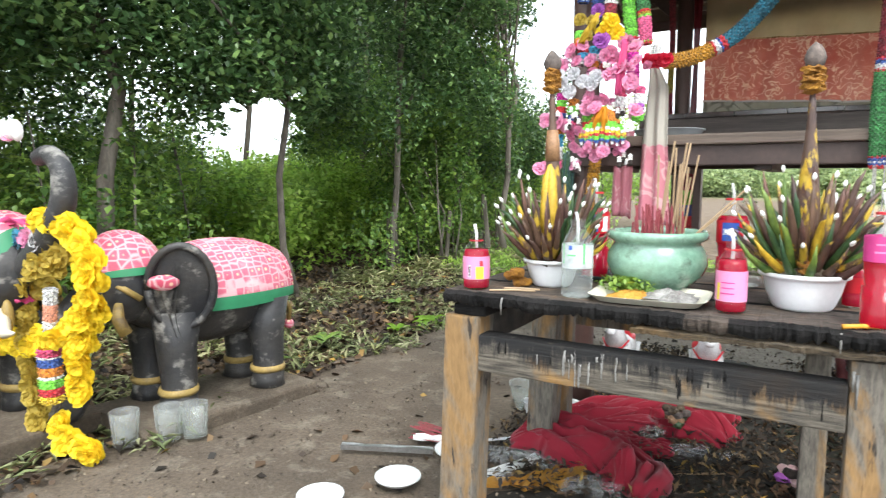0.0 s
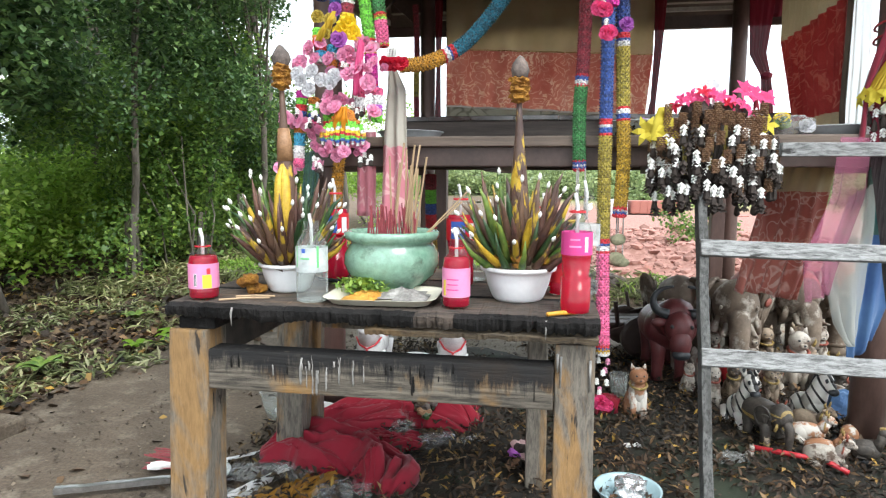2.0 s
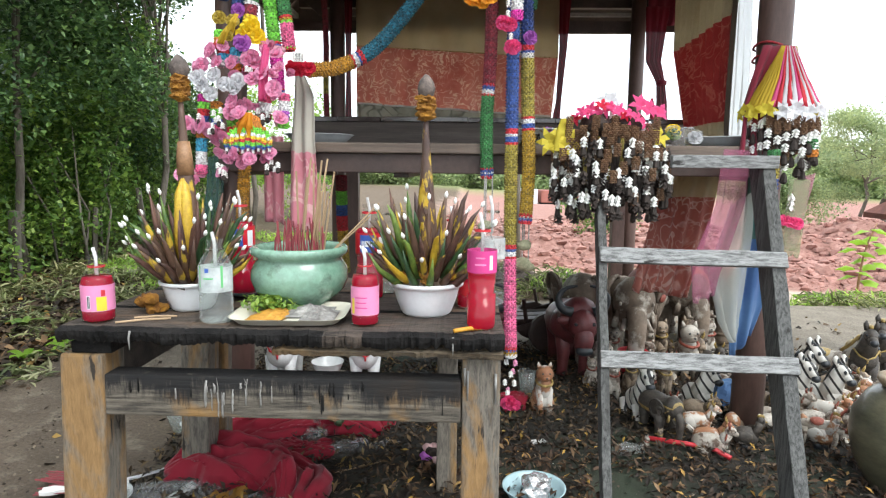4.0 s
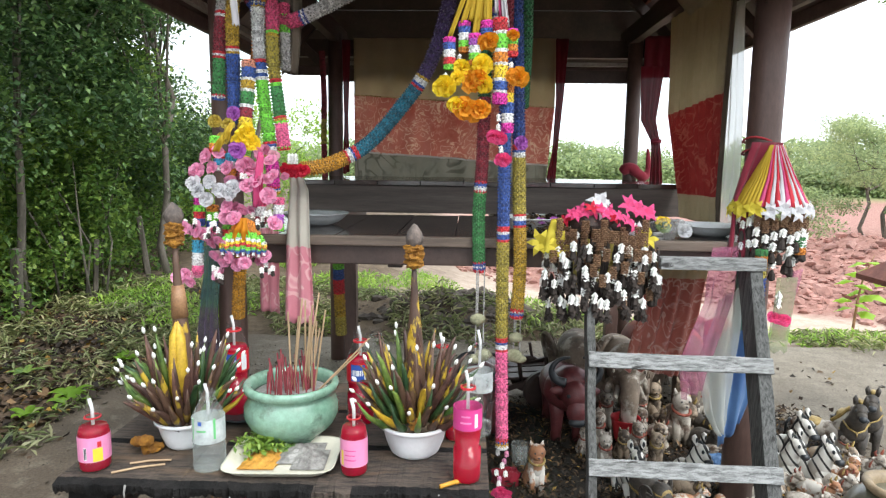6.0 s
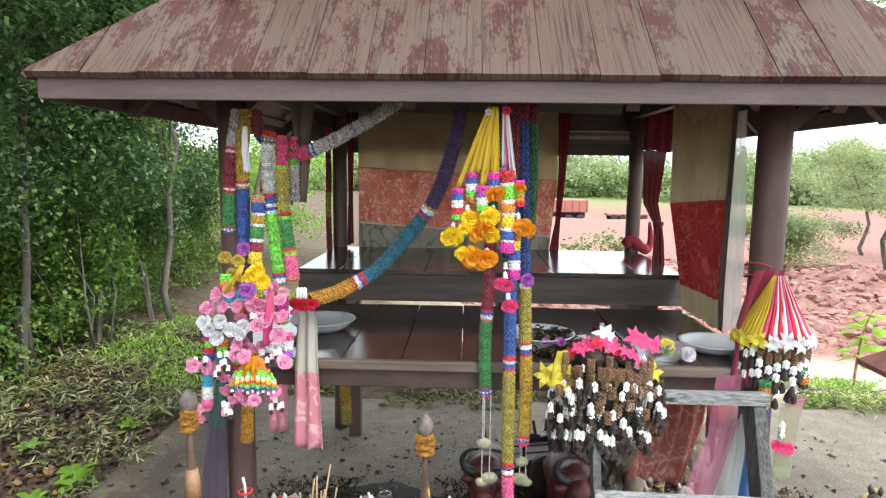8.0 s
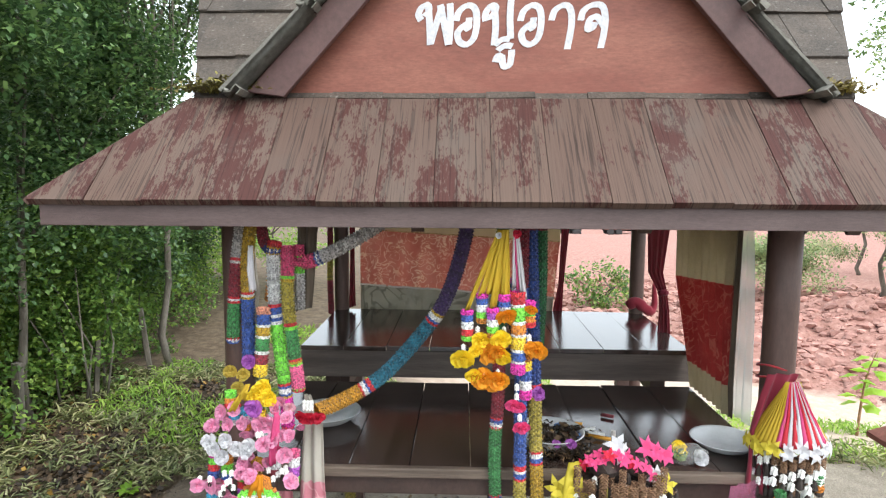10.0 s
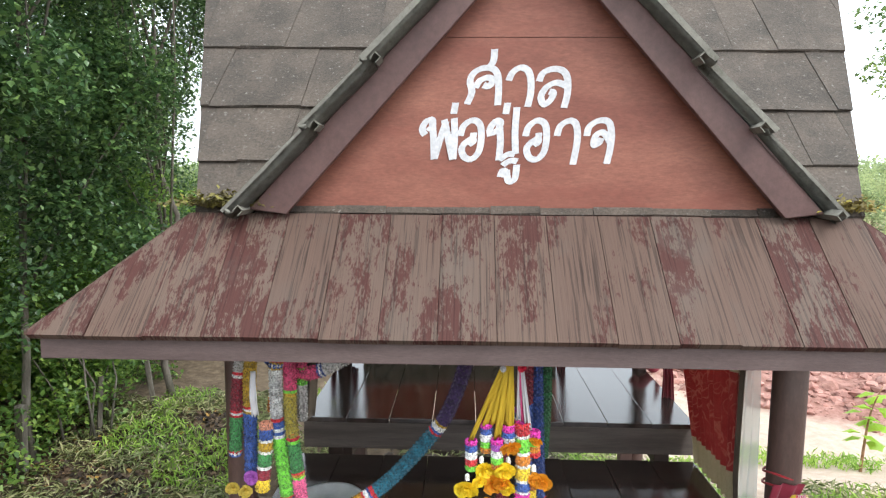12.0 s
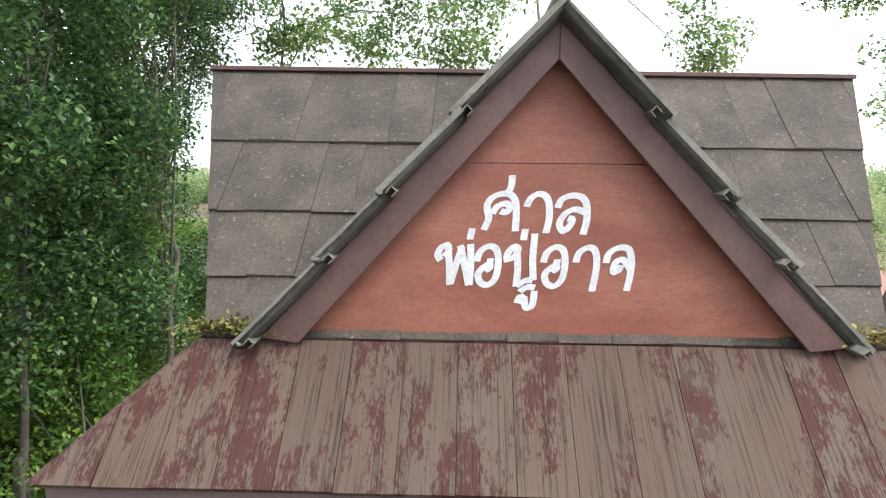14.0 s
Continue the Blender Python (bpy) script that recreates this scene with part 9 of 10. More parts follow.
def animal(kind, label, at, rz, h, mats, seated=False, lying=False):
    """A small cast figure: body 0, dark details 1, accent 2. Height about 1 before scaling; faces +x."""
    bm = bmesh.new()

    def add(mi, fn, *a, **k):
        n = len(bm.faces)
        fn(bm, *a, **k)
        bm.faces.ensure_lookup_table()
        for fc in bm.faces[n:]:
            fc.material_index = mi
    if kind in ("zebra", "horse", "bull"):
        heavy = kind == "bull"
        br = 0.25 if heavy else 0.17
        add(0, ball, (0, 0, 0.50), 1, (0.44, br, 0.22 if heavy else 0.18), 0.03, 3, 1)
        add(0, ball, (0.24, 0, 0.52), 1, (0.22, br, 0.22 if heavy else 0.18), 0.03, 3, 2)
        for x, y in ((0.27, 0.09), (0.27, -0.09), (-0.3, 0.09), (-0.3, -0.09)):
            add(0, tube, [(x, y * (1.3 if heavy else 1), 0.48), (x + 0.02, y * 1.2, 0.26), (x, y * 1.2, 0.1), (x + 0.01, y * 1.2, 0.0)], [0.1, 0.07 if heavy else 0.055, 0.055 if heavy else 0.042, 0.065 if heavy else 0.05], 9)
        if heavy:
            add(0, tube, [(0.3, 0, 0.60), (0.48, 0, 0.66), (0.58, 0, 0.62)], [0.2, 0.19, 0.16], 12)
            add(0, ball, (0.62, 0, 0.60), 1, (0.14, 0.13, 0.16), 0.03, 3, 3)
            add(0, ball, (0.70, 0, 0.47), 1, (0.09, 0.095, 0.14), 0.03, 3, 4)
            add(1, ball, (0.745, 0, 0.38), 1, (0.06, 0.085, 0.05), 0, 2)
            for sg in (-1, 1):
                add(1, tube, spline([(0.60, 0.10 * sg, 0.72), (0.60, 0.20 * sg, 0.76), (0.60, 0.235 * sg, 0.86), (0.60, 0.17 * sg, 0.95), (0.61, 0.06 * sg, 0.98)], 14), [0.05 - 0.0028 * k for k in range(15)], 9)
                add(0, ball, (0.60, 0.17 * sg, 0.64), 1, (0.03, 0.08, 0.045), 0, 2)
                add(1, ball, (0.72, 0.085 * sg, 0.63), 0.02, (1, 1, 1), 0, 2)
        else:
            add(0, tube, [(0.28, 0, 0.55), (0.42, 0, 0.74), (0.50, 0, 0.90)], [0.15, 0.11, 0.085], 11)
            add(0, ball, (0.54, 0, 0.90), 1, (0.12, 0.08, 0.085), 0.02, 3, 3)
            add(0, ball, (0.64, 0, 0.85), 1, (0.09, 0.06, 0.06), 0, 3, 3)
            add(1, ball, (0.71, 0, 0.83), 1, (0.05, 0.055, 0.05), 0, 2)
            add(1 if kind == "zebra" else 2, tube, [(0.2, 0, 0.70), (0.36, 0, 0.86), (0.46, 0, 1.0), (0.53, 0, 1.0)], [0.03, 0.04, 0.04, 0.02], 6)
            for sg in (-1, 1):
                add(0, tube, [(0.49, 0.05 * sg, 0.96), (0.50, 0.065 * sg, 1.04), (0.50, 0.06 * sg, 1.09)], [0.03, 0.032, 0.006], 7)
                add(1, ball, (0.60, 0.062 * sg, 0.91), 0.019, (1, 1, 1), 0, 2)
                add(1, ball, (0.512, 0.066 * sg, 1.03), 1, (0.012, 0.014, 0.03), 0, 2)
        add(1, tube, [(-0.43, 0, 0.56), (-0.5, 0, 0.44), (-0.5, 0, 0.26)], [0.03, 0.025, 0.02], 6)
        if kind == "horse":
            add(2, tube, [(0.35, 0.15, 0.66), (0.44, 0.09, 0.59), (0.475, 0, 0.55), (0.44, -0.09, 0.59), (0.35, -0.15, 0.66)], 0.012, 6)
            add(2, tube, [(0.475, 0, 0.55), (0.47, 0, 0.50)], 0.012, 6)
            add(2, ball, (-0.06, 0, 0.60), 1, (0.18, 0.16, 0.10), 0, 3)
    elif kind == "lying_zebra":
        add(0, ball, (0.04, 0, 0.28), 1, (0.31, 0.23, 0.26), 0.03, 3, 1)
        add(0, ball, (0.22, 0, 0.36), 1, (0.22, 0.21, 0.27), 0.03, 3, 2)
        add(0, tube, [(0.18, 0, 0.36), (0.29, 0, 0.60), (0.36, 0, 0.84), (0.38, 0, 0.94)], [0.23, 0.175, 0.145, 0.11], 14)
        add(0, ball, (0.42, 0, 0.90), 1, (0.155, 0.125, 0.135), 0.02, 3, 3)
        add(0, ball, (0.53, 0, 0.80), 1, (0.12, 0.088, 0.10), 0, 3, 3)
        add(1, ball, (0.61, 0, 0.725), 1, (0.088, 0.092, 0.078), 0, 3)
        add(1, tube, [(0.06, 0, 0.58), (0.15, 0, 0.78), (0.25, 0, 0.98), (0.36, 0, 1.06), (0.44, 0, 1.03)], [0.02, 0.035, 0.04, 0.035, 0.015], 7)
        for sg in (-1, 1):
            add(0, tube, [(0.34, 0.08 * sg, 0.98), (0.34, 0.125 * sg, 1.09), (0.34, 0.135 * sg, 1.17), (0.345, 0.12 * sg, 1.22)], [0.045, 0.062, 0.055, 0.012], 9)
            add(1, ball, (0.392, 0.128 * sg, 1.12), 1, (0.014, 0.03, 0.062), 0, 2)
            add(1, ball, (0.525, 0.082 * sg, 0.915), 1, (0.032, 0.028, 0.045), 0, 2)
            add(0, tube, [(0.28, 0.14 * sg, 0.24), (0.42, 0.17 * sg, 0.07), (0.56, 0.15 * sg, 0.05)], [0.1, 0.075, 0.06], 8)
            add(0, tube, [(-0.16, 0.18 * sg, 0.2), (0.0, 0.25 * sg, 0.08), (0.14, 0.24 * sg, 0.05)], [0.12, 0.085, 0.06], 8)
    elif kind == "cat":
        add(0, ball, (-0.05, 0, 0.27), 1, (0.27, 0.2, 0.27), 0.05, 3, 1)
        add(0, ball, (0.06, 0, 0.5), 1, (0.19, 0.16, 0.24), 0.05, 3, 2)
        add(0, ball, (0.12, 0, 0.80), 1, (0.17, 0.165, 0.16), 0.04, 3, 3)
        add(0, ball, (0.26, 0, 0.75), 1, (0.07, 0.075, 0.055), 0, 2)
        add(1, ball, (0.325, 0, 0.77), 0.018, (1, 1, 1), 0, 2)
        for sg in (-1, 1):
            add(0, tube, [(0.13, 0.08 * sg, 0.5), (0.19, 0.085 * sg, 0.2), (0.21, 0.085 * sg, 0.0)], [0.085, 0.06, 0.07], 8)
            add(0, tube, [(0.08, 0.1 * sg, 0.92), (0.07, 0.12 * sg, 1.02)], [0.055, 0.008], 6)
            add(0, ball, (-0.08, 0.15 * sg, 0.14), 1, (0.2, 0.09, 0.15), 0, 2)
            add(1, ball, (0.262, 0.065 * sg, 0.84), 0.02, (1, 1, 1), 0, 2)
        add(2, tube, [(0.11 + 0.17 * math.cos(a), 0.15 * math.sin(a), 0.645 - 0.04 * math.cos(a)) for a in [2 * math.pi * k / 14 for k in range(15)]], 0.025, 6)
        add(0, tube, [(-0.25, 0, 0.1), (-0.36, 0.1, 0.06), (-0.25, 0.22, 0.05)], [0.05, 0.045, 0.03], 7)
    elif kind == "bird":
        add(0, ball, (0, 0, 0.38), 1, (0.36, 0.24, 0.28), 0.03, 3, 1)
        add(0, tube, [(0.2, 0, 0.45), (0.32, 0, 0.68), (0.34, 0, 0.84)], [0.17, 0.11, 0.10], 10)
        add(0, ball, (0.37, 0, 0.88), 0.115, (1, 0.9, 1), 0, 3)
        add(2, tube, [(0.45, 0, 0.87), (0.56, 0, 0.84)], [0.045, 0.006], 6)
        add(2, ball, (0.36, 0, 1.0), 1, (0.1, 0.02, 0.06), 0.2, 2)
        add(0, tube, [(-0.25, 0, 0.42), (-0.42, 0, 0.58), (-0.5, 0, 0.72)], [0.16, 0.12, 0.03], 8)
        add(1, tube, [(0, 0, 0.2), (0, 0, 0.0)], [0.12, 0.22], 10)
        for sg in (-1, 1):
            add(0, ball, (-0.04, 0.2 * sg, 0.42), 1, (0.24, 0.06, 0.16), 0.05, 2)
            add(1, ball, (0.43, 0.085 * sg, 0.91), 0.018, (1, 1, 1), 0, 2)
    elif kind == "cow":
        add(0, ball, (0, 0, 0.34), 1, (0.5, 0.24, 0.27), 0.04, 3, 1)
        add(0, ball, (-0.18, 0, 0.30), 1, (0.32, 0.27, 0.27), 0.04, 3, 5)
        add(0, tube, [(0.34, 0, 0.42), (0.5, 0, 0.66)], [0.18, 0.13], 9)
        add(0, ball, (0.55, 0, 0.74), 1, (0.16, 0.12, 0.13), 0.03, 3, 2)
        add(0, ball, (0.68, 0, 0.68), 1, (0.09, 0.085, 0.08), 0, 2)
        for sg in (-1, 1):
            add(0, tube, [(0.3, 0.14 * sg, 0.22), (0.44, 0.16 * sg, 0.05), (0.58, 0.15 * sg, 0.04)], [0.1, 0.08, 0.06], 7)
            add(0, tube, [(-0.3, 0.2 * sg, 0.2), (-0.1, 0.26 * sg, 0.06), (0.06, 0.25 * sg, 0.04)], [0.12, 0.09, 0.06], 7)
            add(2, tube, [(0.50, 0.09 * sg, 0.84), (0.50, 0.14 * sg, 0.93), (0.53, 0.12 * sg, 1.0)], [0.035, 0.03, 0.006], 6)
            add(0, ball, (0.50, 0.16 * sg, 0.78), 1, (0.035, 0.085, 0.045), 0, 2)
            add(1, ball, (0.66, 0.085 * sg, 0.77), 0.018, (1, 1, 1), 0, 2)
        add(2, tube, [(0.42 + 0.03 * math.cos(a), 0.16 * math.sin(a), 0.56 + 0.14 * math.cos(a)) for a in [2 * math.pi * k / 14 for k in range(15)]], 0.026, 6)
    kind = "zebra" if kind == "lying_zebra" else kind
    ob = part(f"{kind}_figurine", bm, mats, smooth=True)
    ob.matrix_basis = pose(*at, 0, 0, rz) @ Matrix.Scale(h, 4)
    return tagged(ob, label, f"{kind} figurine", "animal figurines")


zb, tan, wht, orn, drk, bul = ([M["zebra"], M["horn"], M["horn"]], [M["plaster_tan"], M["horn"], M["gold_paint"]], [M["plaster"], M["horn"], M["fig_red"]], [M["plaster_orange"], M["horn"], M["gold_paint"]], [M["fig_dark"], M["horn"], M["gold_paint"]], [M["bull_red"], M["horn"], M["bull_red"]])
animal("bull", "dark red bull figure with black curled horns", (0.345, 0.80, 0.01), -88, 0.43, bul)
animal("bull", "dark red bull figure beside the other", (-0.02, 0.86, 0.01), -95, 0.42, bul)
for x, y, rz, h in ((0.515, 0.27, -82, 0.185), (0.745, 0.33, -62, 0.185), (1.135, 0.40, -66, 0.185), (1.235, 0.36, -62, 0.185), (1.24, 0.56, -60, 0.20), (0.985, 0.42, -76, 0.175)):
    animal("lying_zebra", "glossy black and white striped zebra figurine", (x, y, 0.005), rz, h, zb)
animal("horse", "dark brown horse figurine with gold trappings", (1.52, 0.60, 0), -110, 0.30, drk)
animal("horse", "dark brown horse figurine with gold harness", (1.66, 0.70, 0), -120, 0.30, drk)
animal("horse", "dirty white horse figurine with a red saddle", (1.04, 0.0, 0), -35, 0.15, wht)
animal("horse", "grey-white horse figurine with gold harness", (1.40, 0.62, 0), -40, 0.24, [M["plaster"], M["horn"], M["gold_paint"]])
elephant("small dark elephant figurine with a gold collar", (0.545, 0.10, 0), -70, 0.24, False, [M["fig_dark"], M["fig_dark"], M["gold_paint"], M["gold_paint"], M["fig_dark"]])
animal("horse", "white porcelain horse figure with thin red bridle", (-0.86, 0.46, 0), -85, 0.335, [M["porcelain"], M["porcelain"], M["red_plastic"]])
animal("horse", "white porcelain horse figure with thin red collar", (-0.535, 0.46, 0), -80, 0.335, [M["porcelain"], M["porcelain"], M["red_plastic"]])
animal("cat", "painted seated tiger figurine, orange and white", (0.165, 0.26, 0), -85, 0.195, orn)
for i, (x, y, rz, h, mt, kd) in enumerate(((0.47, 0.47, -90, 0.15, wht, "cat"), (0.62, 0.56, -80, 0.16, wht, "cat"), (0.72, 0.58, -95, 0.15, tan, "cat"), (0.84, 0.70, -85, 0.25, wht, "cat"), (0.80, 0.95, -90, 0.20, tan, "cat"), (0.56, 1.0, -90, 0.22, wht, "cat"), (0.70, 0.86, -70, 0.20, wht, "cat"), (0.93, 0.93, -100, 0.22, tan, "cat"), (1.04, 1.0, -90, 0.2, wht, "cat"), (0.86, 1.18, -85, 0.22, wht, "cat"), (0.48, 0.72, -85, 0.17, wht, "bird"), (0.60, 0.42, -60, 0.12, wht, "cat"), (0.92, 0.60, -85, 0.17, drk, "cow"), (0.97, 0.78, -80, 0.16, drk, "cow"),
                                           (0.68, 0.0, -15, 0.10, orn, "cow"), (0.66, -0.06, -20, 0.11, wht, "cow"), (0.84, 0.14, 10, 0.11, orn, "cow"), (0.93, 0.12, 20, 0.10, wht, "bird"), (0.79, -0.02, -20, 0.115, drk, "bird"), (1.04, 0.0, -60, 0.13, orn, "bird"), (1.10, 0.14, -40, 0.12, wht, "cow"), (1.18, 0.22, -60, 0.13, orn, "cow"), (1.02, 0.22, -80, 0.11, tan, "cow"), (1.28, 0.28, -70, 0.13, wht, "cow"), (1.38, 0.34, -90, 0.14, orn, "cat"), (1.46, 0.42, -70, 0.15, wht, "cow"), (0.46, -0.05, -60, 0.05, wht, "cat"), (0.52, 0.0, -90, 0.055, tan, "cat"), (1.3, 0.14, -110, 0.11, tan, "cow"), (0.40, 0.55, -90, 0.13, wht, "cat"), (0.63, 0.26, -90, 0.11, wht, "cow"), (0.72, 0.22, -50, 0.12, tan, "cow"), (0.68, 0.12, -10, 0.11, orn, "cow"), (0.46, 0.43, -90, 0.16, wht, "cat"), (0.55, 0.50, -90, 0.15, tan, "cat"), (0.67, 0.46, -85, 0.16, tan, "cat"), (0.47, 0.62, -90, 0.18, wht, "cat"), (0.60, 0.70, -80, 0.15, tan, "cat"), (0.68, 0.72, -85, 0.16, wht, "cat"), (0.78, 0.78, -85, 0.15, tan, "bird"), (0.74, 0.66, -90, 0.15, wht, "cow"), (0.88, 0.82, -80, 0.2, tan, "cow"), (0.55, 0.84, -95, 0.2, wht, "cat"), (0.65, 0.60, -90, 0.14, wht, "cat"), (0.92, 0.48, -80, 0.14, wht, "cow"), (1.0, 0.32, -70, 0.13, tan, "cow"), (1.10, 0.30, -60, 0.12, wht, "cow"), (1.36, 0.46, -60, 0.16, tan, "cow"), (1.32, 0.36, -60, 0.13, orn, "cow"), (1.46, 0.54, -70, 0.15, wht, "cat"), (0.96, 0.18, -30, 0.11, wht, "cow"), (0.88, 0.24, -60, 0.12, tan, "cat"), (1.20, 0.14, -60, 0.12, wht, "cow"), (1.12, 0.06, -50, 0.11, orn, "cow"))):
    animal(kd, {"cat": "weathered painted plaster figurine of a seated animal", "cow": "weathered painted plaster figurine of a lying animal", "bird": "weathered painted plaster bird figurine"}[kd], (x, y, 0.004), rz, h, mt)
elephant("small dark log-brown elephant figure behind the bull", (0.46, 1.12, 0), -100, 0.68, False, [M["plaster_old"], M["plaster_old"], M["plaster_old"], M["plaster_old"], M["plaster"]], False)


# ---- old cart model behind the table ----
cart = thing("cart_model", "old dark wooden cart model with solid wheels", "cart", (0.17, 1.16, 0.0), 12)
for y in (-0.13, 0.13):
    bm = bmesh.new()
    lathe(bm, [(0.02, -0.02), (0.085, -0.018), (0.10, -0.012), (0.10, 0.012), (0.085, 0.018), (0.02, 0.02)], 20, m=pose(0.09, y, 0.10, 90, 0, 0))
    part("wheel", bm, M["dark_wood"], cart)
bm = bmesh.new()
beam(bm, (0.09, -0.15, 0.10), (0.09, 0.15, 0.10), 0.02, 0.02)
part("axle", bm, M["dark_wood"], cart)
for k in range(3):
    bm = bmesh.new()
    box(bm, (-0.22, -0.11 + 0.085 * k, 0.15), (0.20, -0.04 + 0.085 * k, 0.165), bevel=0.003)
    part("board", bm, M["dark_wood"], cart)
for y in (-0.12, 0.12):
    bm = bmesh.new()
    beam(bm, (-0.30, y, 0.06), (0.20, y * 0.95, 0.185), 0.016, 0.024)
    part("side_rail", bm, M["dark_wood"], cart)
    for x in (-0.16, -0.02, 0.12):
        bm = bmesh.new()
        beam(bm, (x, y, 0.15), (x - 0.02, y * 1.1, 0.27), 0.014, 0.014)
        part("stake", bm, M["dark_wood"], cart)
bm = bmesh.new()
tube(bm, [(-0.20, -0.08, 0.16), (-0.25, -0.08, 0.08), (-0.24, -0.08, 0.0)], 0.012, 7)
part("prop", bm, M["dark_wood"], cart)

# ---- vessels ----
def vessel(name, label, at, prof, mt, n=40, cat="bowl", group="", extra=None):
    ob = thing(name, label, cat, at, group=group)
    bm = bmesh.new()
    lathe(bm, prof, n)
    part("body", bm, mt, ob, smooth=True)
    if extra:
        extra(ob)
    return ob


def bowl_prof(r, h, t=0.004):
    return [(0.5 * r, 0), (0.56 * r, 0.004), (0.75 * r, 0.3 * h), (0.93 * r, 0.75 * h), (r, h), (1.05 * r, h + 0.002), (1.04 * r, h + 0.005), (0.97 * r, h), (0.9 * r, 0.75 * h), (0.72 * r, 0.33 * h + t), (0.4 * r, t * 2), (0.002, t * 2)]


def jar_rim(ob):
    bm = bmesh.new()
    lathe(bm, [(0.072, 0.302), (0.084, 0.308), (0.092, 0.320), (0.090, 0.331), (0.078, 0.334), (0.064, 0.326), (0.060, 0.30)], 36, cap=False)
    part("rim", bm, M["jar_rim"], ob, "unglazed brown rim", True)


vessel("jar", "large olive-brown glazed earthenware jar", (1.135, -0.27, 0), [(0.085, 0), (0.095, 0.012), (0.135, 0.085), (0.152, 0.16), (0.146, 0.22), (0.112, 0.28), (0.076, 0.304), (0.066, 0.304)], M["jar"], 44, "jar", extra=jar_rim)
bb = vessel("enamel_bowl", "pale blue enamel bowl with crumpled plastic inside", (0.062, -0.40, 0.0), bowl_prof(0.082, 0.05), M["enamel_blue"])
bm = bmesh.new()
ball(bm, (0.006, 0.0, 0.05), 0.042, (1, 1, 0.75), 0.5, 3, 2)
part("plastic_ball", bm, M["foil"], bb, "crumpled clear plastic cup")
vessel("basin", "white enamel basin on the lower deck", (-0.70, 0.43, 0.979), bowl_prof(0.125, 0.042), M["enamel_white"], group="deck bowls")
vessel("basin", "white enamel plate standing on the deck", (0.745, 0.245, 0.979), bowl_prof(0.11, 0.035), M["enamel_white"], group="deck bowls")
db = vessel("basin", "flowered enamel bowl full of leaves and sticks", (0.13, 0.24, 0.979), bowl_prof(0.12, 0.055), M["enamel_white"], group="deck bowls")
for k in range(6):
    a = k * math.pi / 3
    bm = bmesh.new()
    ball(bm, (0.098 * math.cos(a), 0.098 * math.sin(a), 0.04), 0.02, (1, 1, 0.5), 0.2, 2, k)
    part("flower_print", bm, M["blue_flower"], db)
q = np.column_stack([RNG.normal(0.04, 0.045, 260), RNG.normal(0, 0.045, 260), RNG.uniform(0.03, 0.062, 260)])
leaves("dry_leaf", q, RNG.uniform(0.012, 0.035, 260), RNG, M["litter"], db, 0, 0.4, "stuff")
heap = thing("leaf_heap", "heap of dry twigs and withered purple flowers", "leaf litter", (0.17, 0.16, 0.98))
q = np.column_stack([RNG.normal(0.0, 0.05, 600), RNG.normal(0, 0.03, 600), RNG.uniform(0.0, 0.05, 600)])
leaves("twig", q, RNG.uniform(0.012, 0.04, 600), RNG, M["litter"], heap, 0, 0.12, "stuff")
rosette(heap, (0.02, -0.03, 0.05), 0.02, M["p_violet"], 4, (0, -1, 1))
rosette(heap, (-0.03, -0.03, 0.05), 0.016, M["p_violet"], 5, (0, -1, 1))
for i, (x, y, rz, L, mt) in enumerate(((0.22, 0.44, -14, 0.13, "candle"), (0.30, 0.34, -20, 0.10, "paper"), (0.33, 0.30, -25, 0.12, "candle"), (0.28, 0.37, 20, 0.09, "paper"), (0.40, 0.52, -30, 0.05, "incense_red"), (0.55, 0.20, 35, 0.06, "paper"))):
    c = thing("candle", "candle or incense packet lying on the deck", "candle", (x, y, 0.986), rz, "deck candles")
    bm = bmesh.new()
    tube(bm, [(-L / 2, 0, 0), (L / 2, 0, 0)], 0.007, 8)
    part("stick", bm, M[mt], c, smooth=True)
pk = thing("flower_packet", "plastic-wrapped green and white flower packet on the deck", "flowers", (0.565, 0.11, 0.985))
for k in range(9):
    rosette(pk, (0.045 * math.cos(k * 2.1), 0.02 * math.sin(k * 1.7), 0.022 + 0.012 * (k % 3)), 0.024, M[("p_white", "leaf_green", "p_yellow")[k % 3]], k, (0.3 * math.cos(k), -1, 0.6))
bm = bmesh.new()
ball(bm, (0, 0, 0.03), 1, (0.068, 0.04, 0.032), 0.5, 3, 8)
part("wrapper", bm, M["film"], pk, smooth=True)
pot = vessel("pot", "white enamel dish standing behind the table", (-0.66, 0.34, 0.10), bowl_prof(0.06, 0.05), M["enamel_white"], cat="dish")
bm = bmesh.new()
box(bm, (-0.72, 0.28, -0.01), (-0.60, 0.40, 0.10), bevel=0.006)
tagged(part("stump", bm, M["old_wood"]), "short wooden block under a dish", "block")
for i, (x, y, z, r, h) in enumerate(((-1.98, -0.83, 0, 0.045, 0.11), (-2.06, -0.93, 0, 0.045, 0.11), (-1.93, -0.77, 0, 0.045, 0.11), (0.12, 0.42, 0.02, 0.035, 0.085))):
    vessel("drinking_glass", "dusty clear drinking glass", (x, y, z), [(0.8 * r, 0), (0.85 * r, 0.008), (r, h), (0.94 * r, h), (0.8 * r, 0.012), (0.002, 0.012)], M["clear_cup"], 24, "glass", "offering glasses")
vessel("red_bowl", "red plastic bowl among the figurines", (0.60, 0.66, 0.004), bowl_prof(0.062, 0.12), M["red_plastic"])

# ---- under the table ----
bag = thing("red_cloth", "crumpled red cloth sheet lying under the table", "cloth", (0, 0, 0))


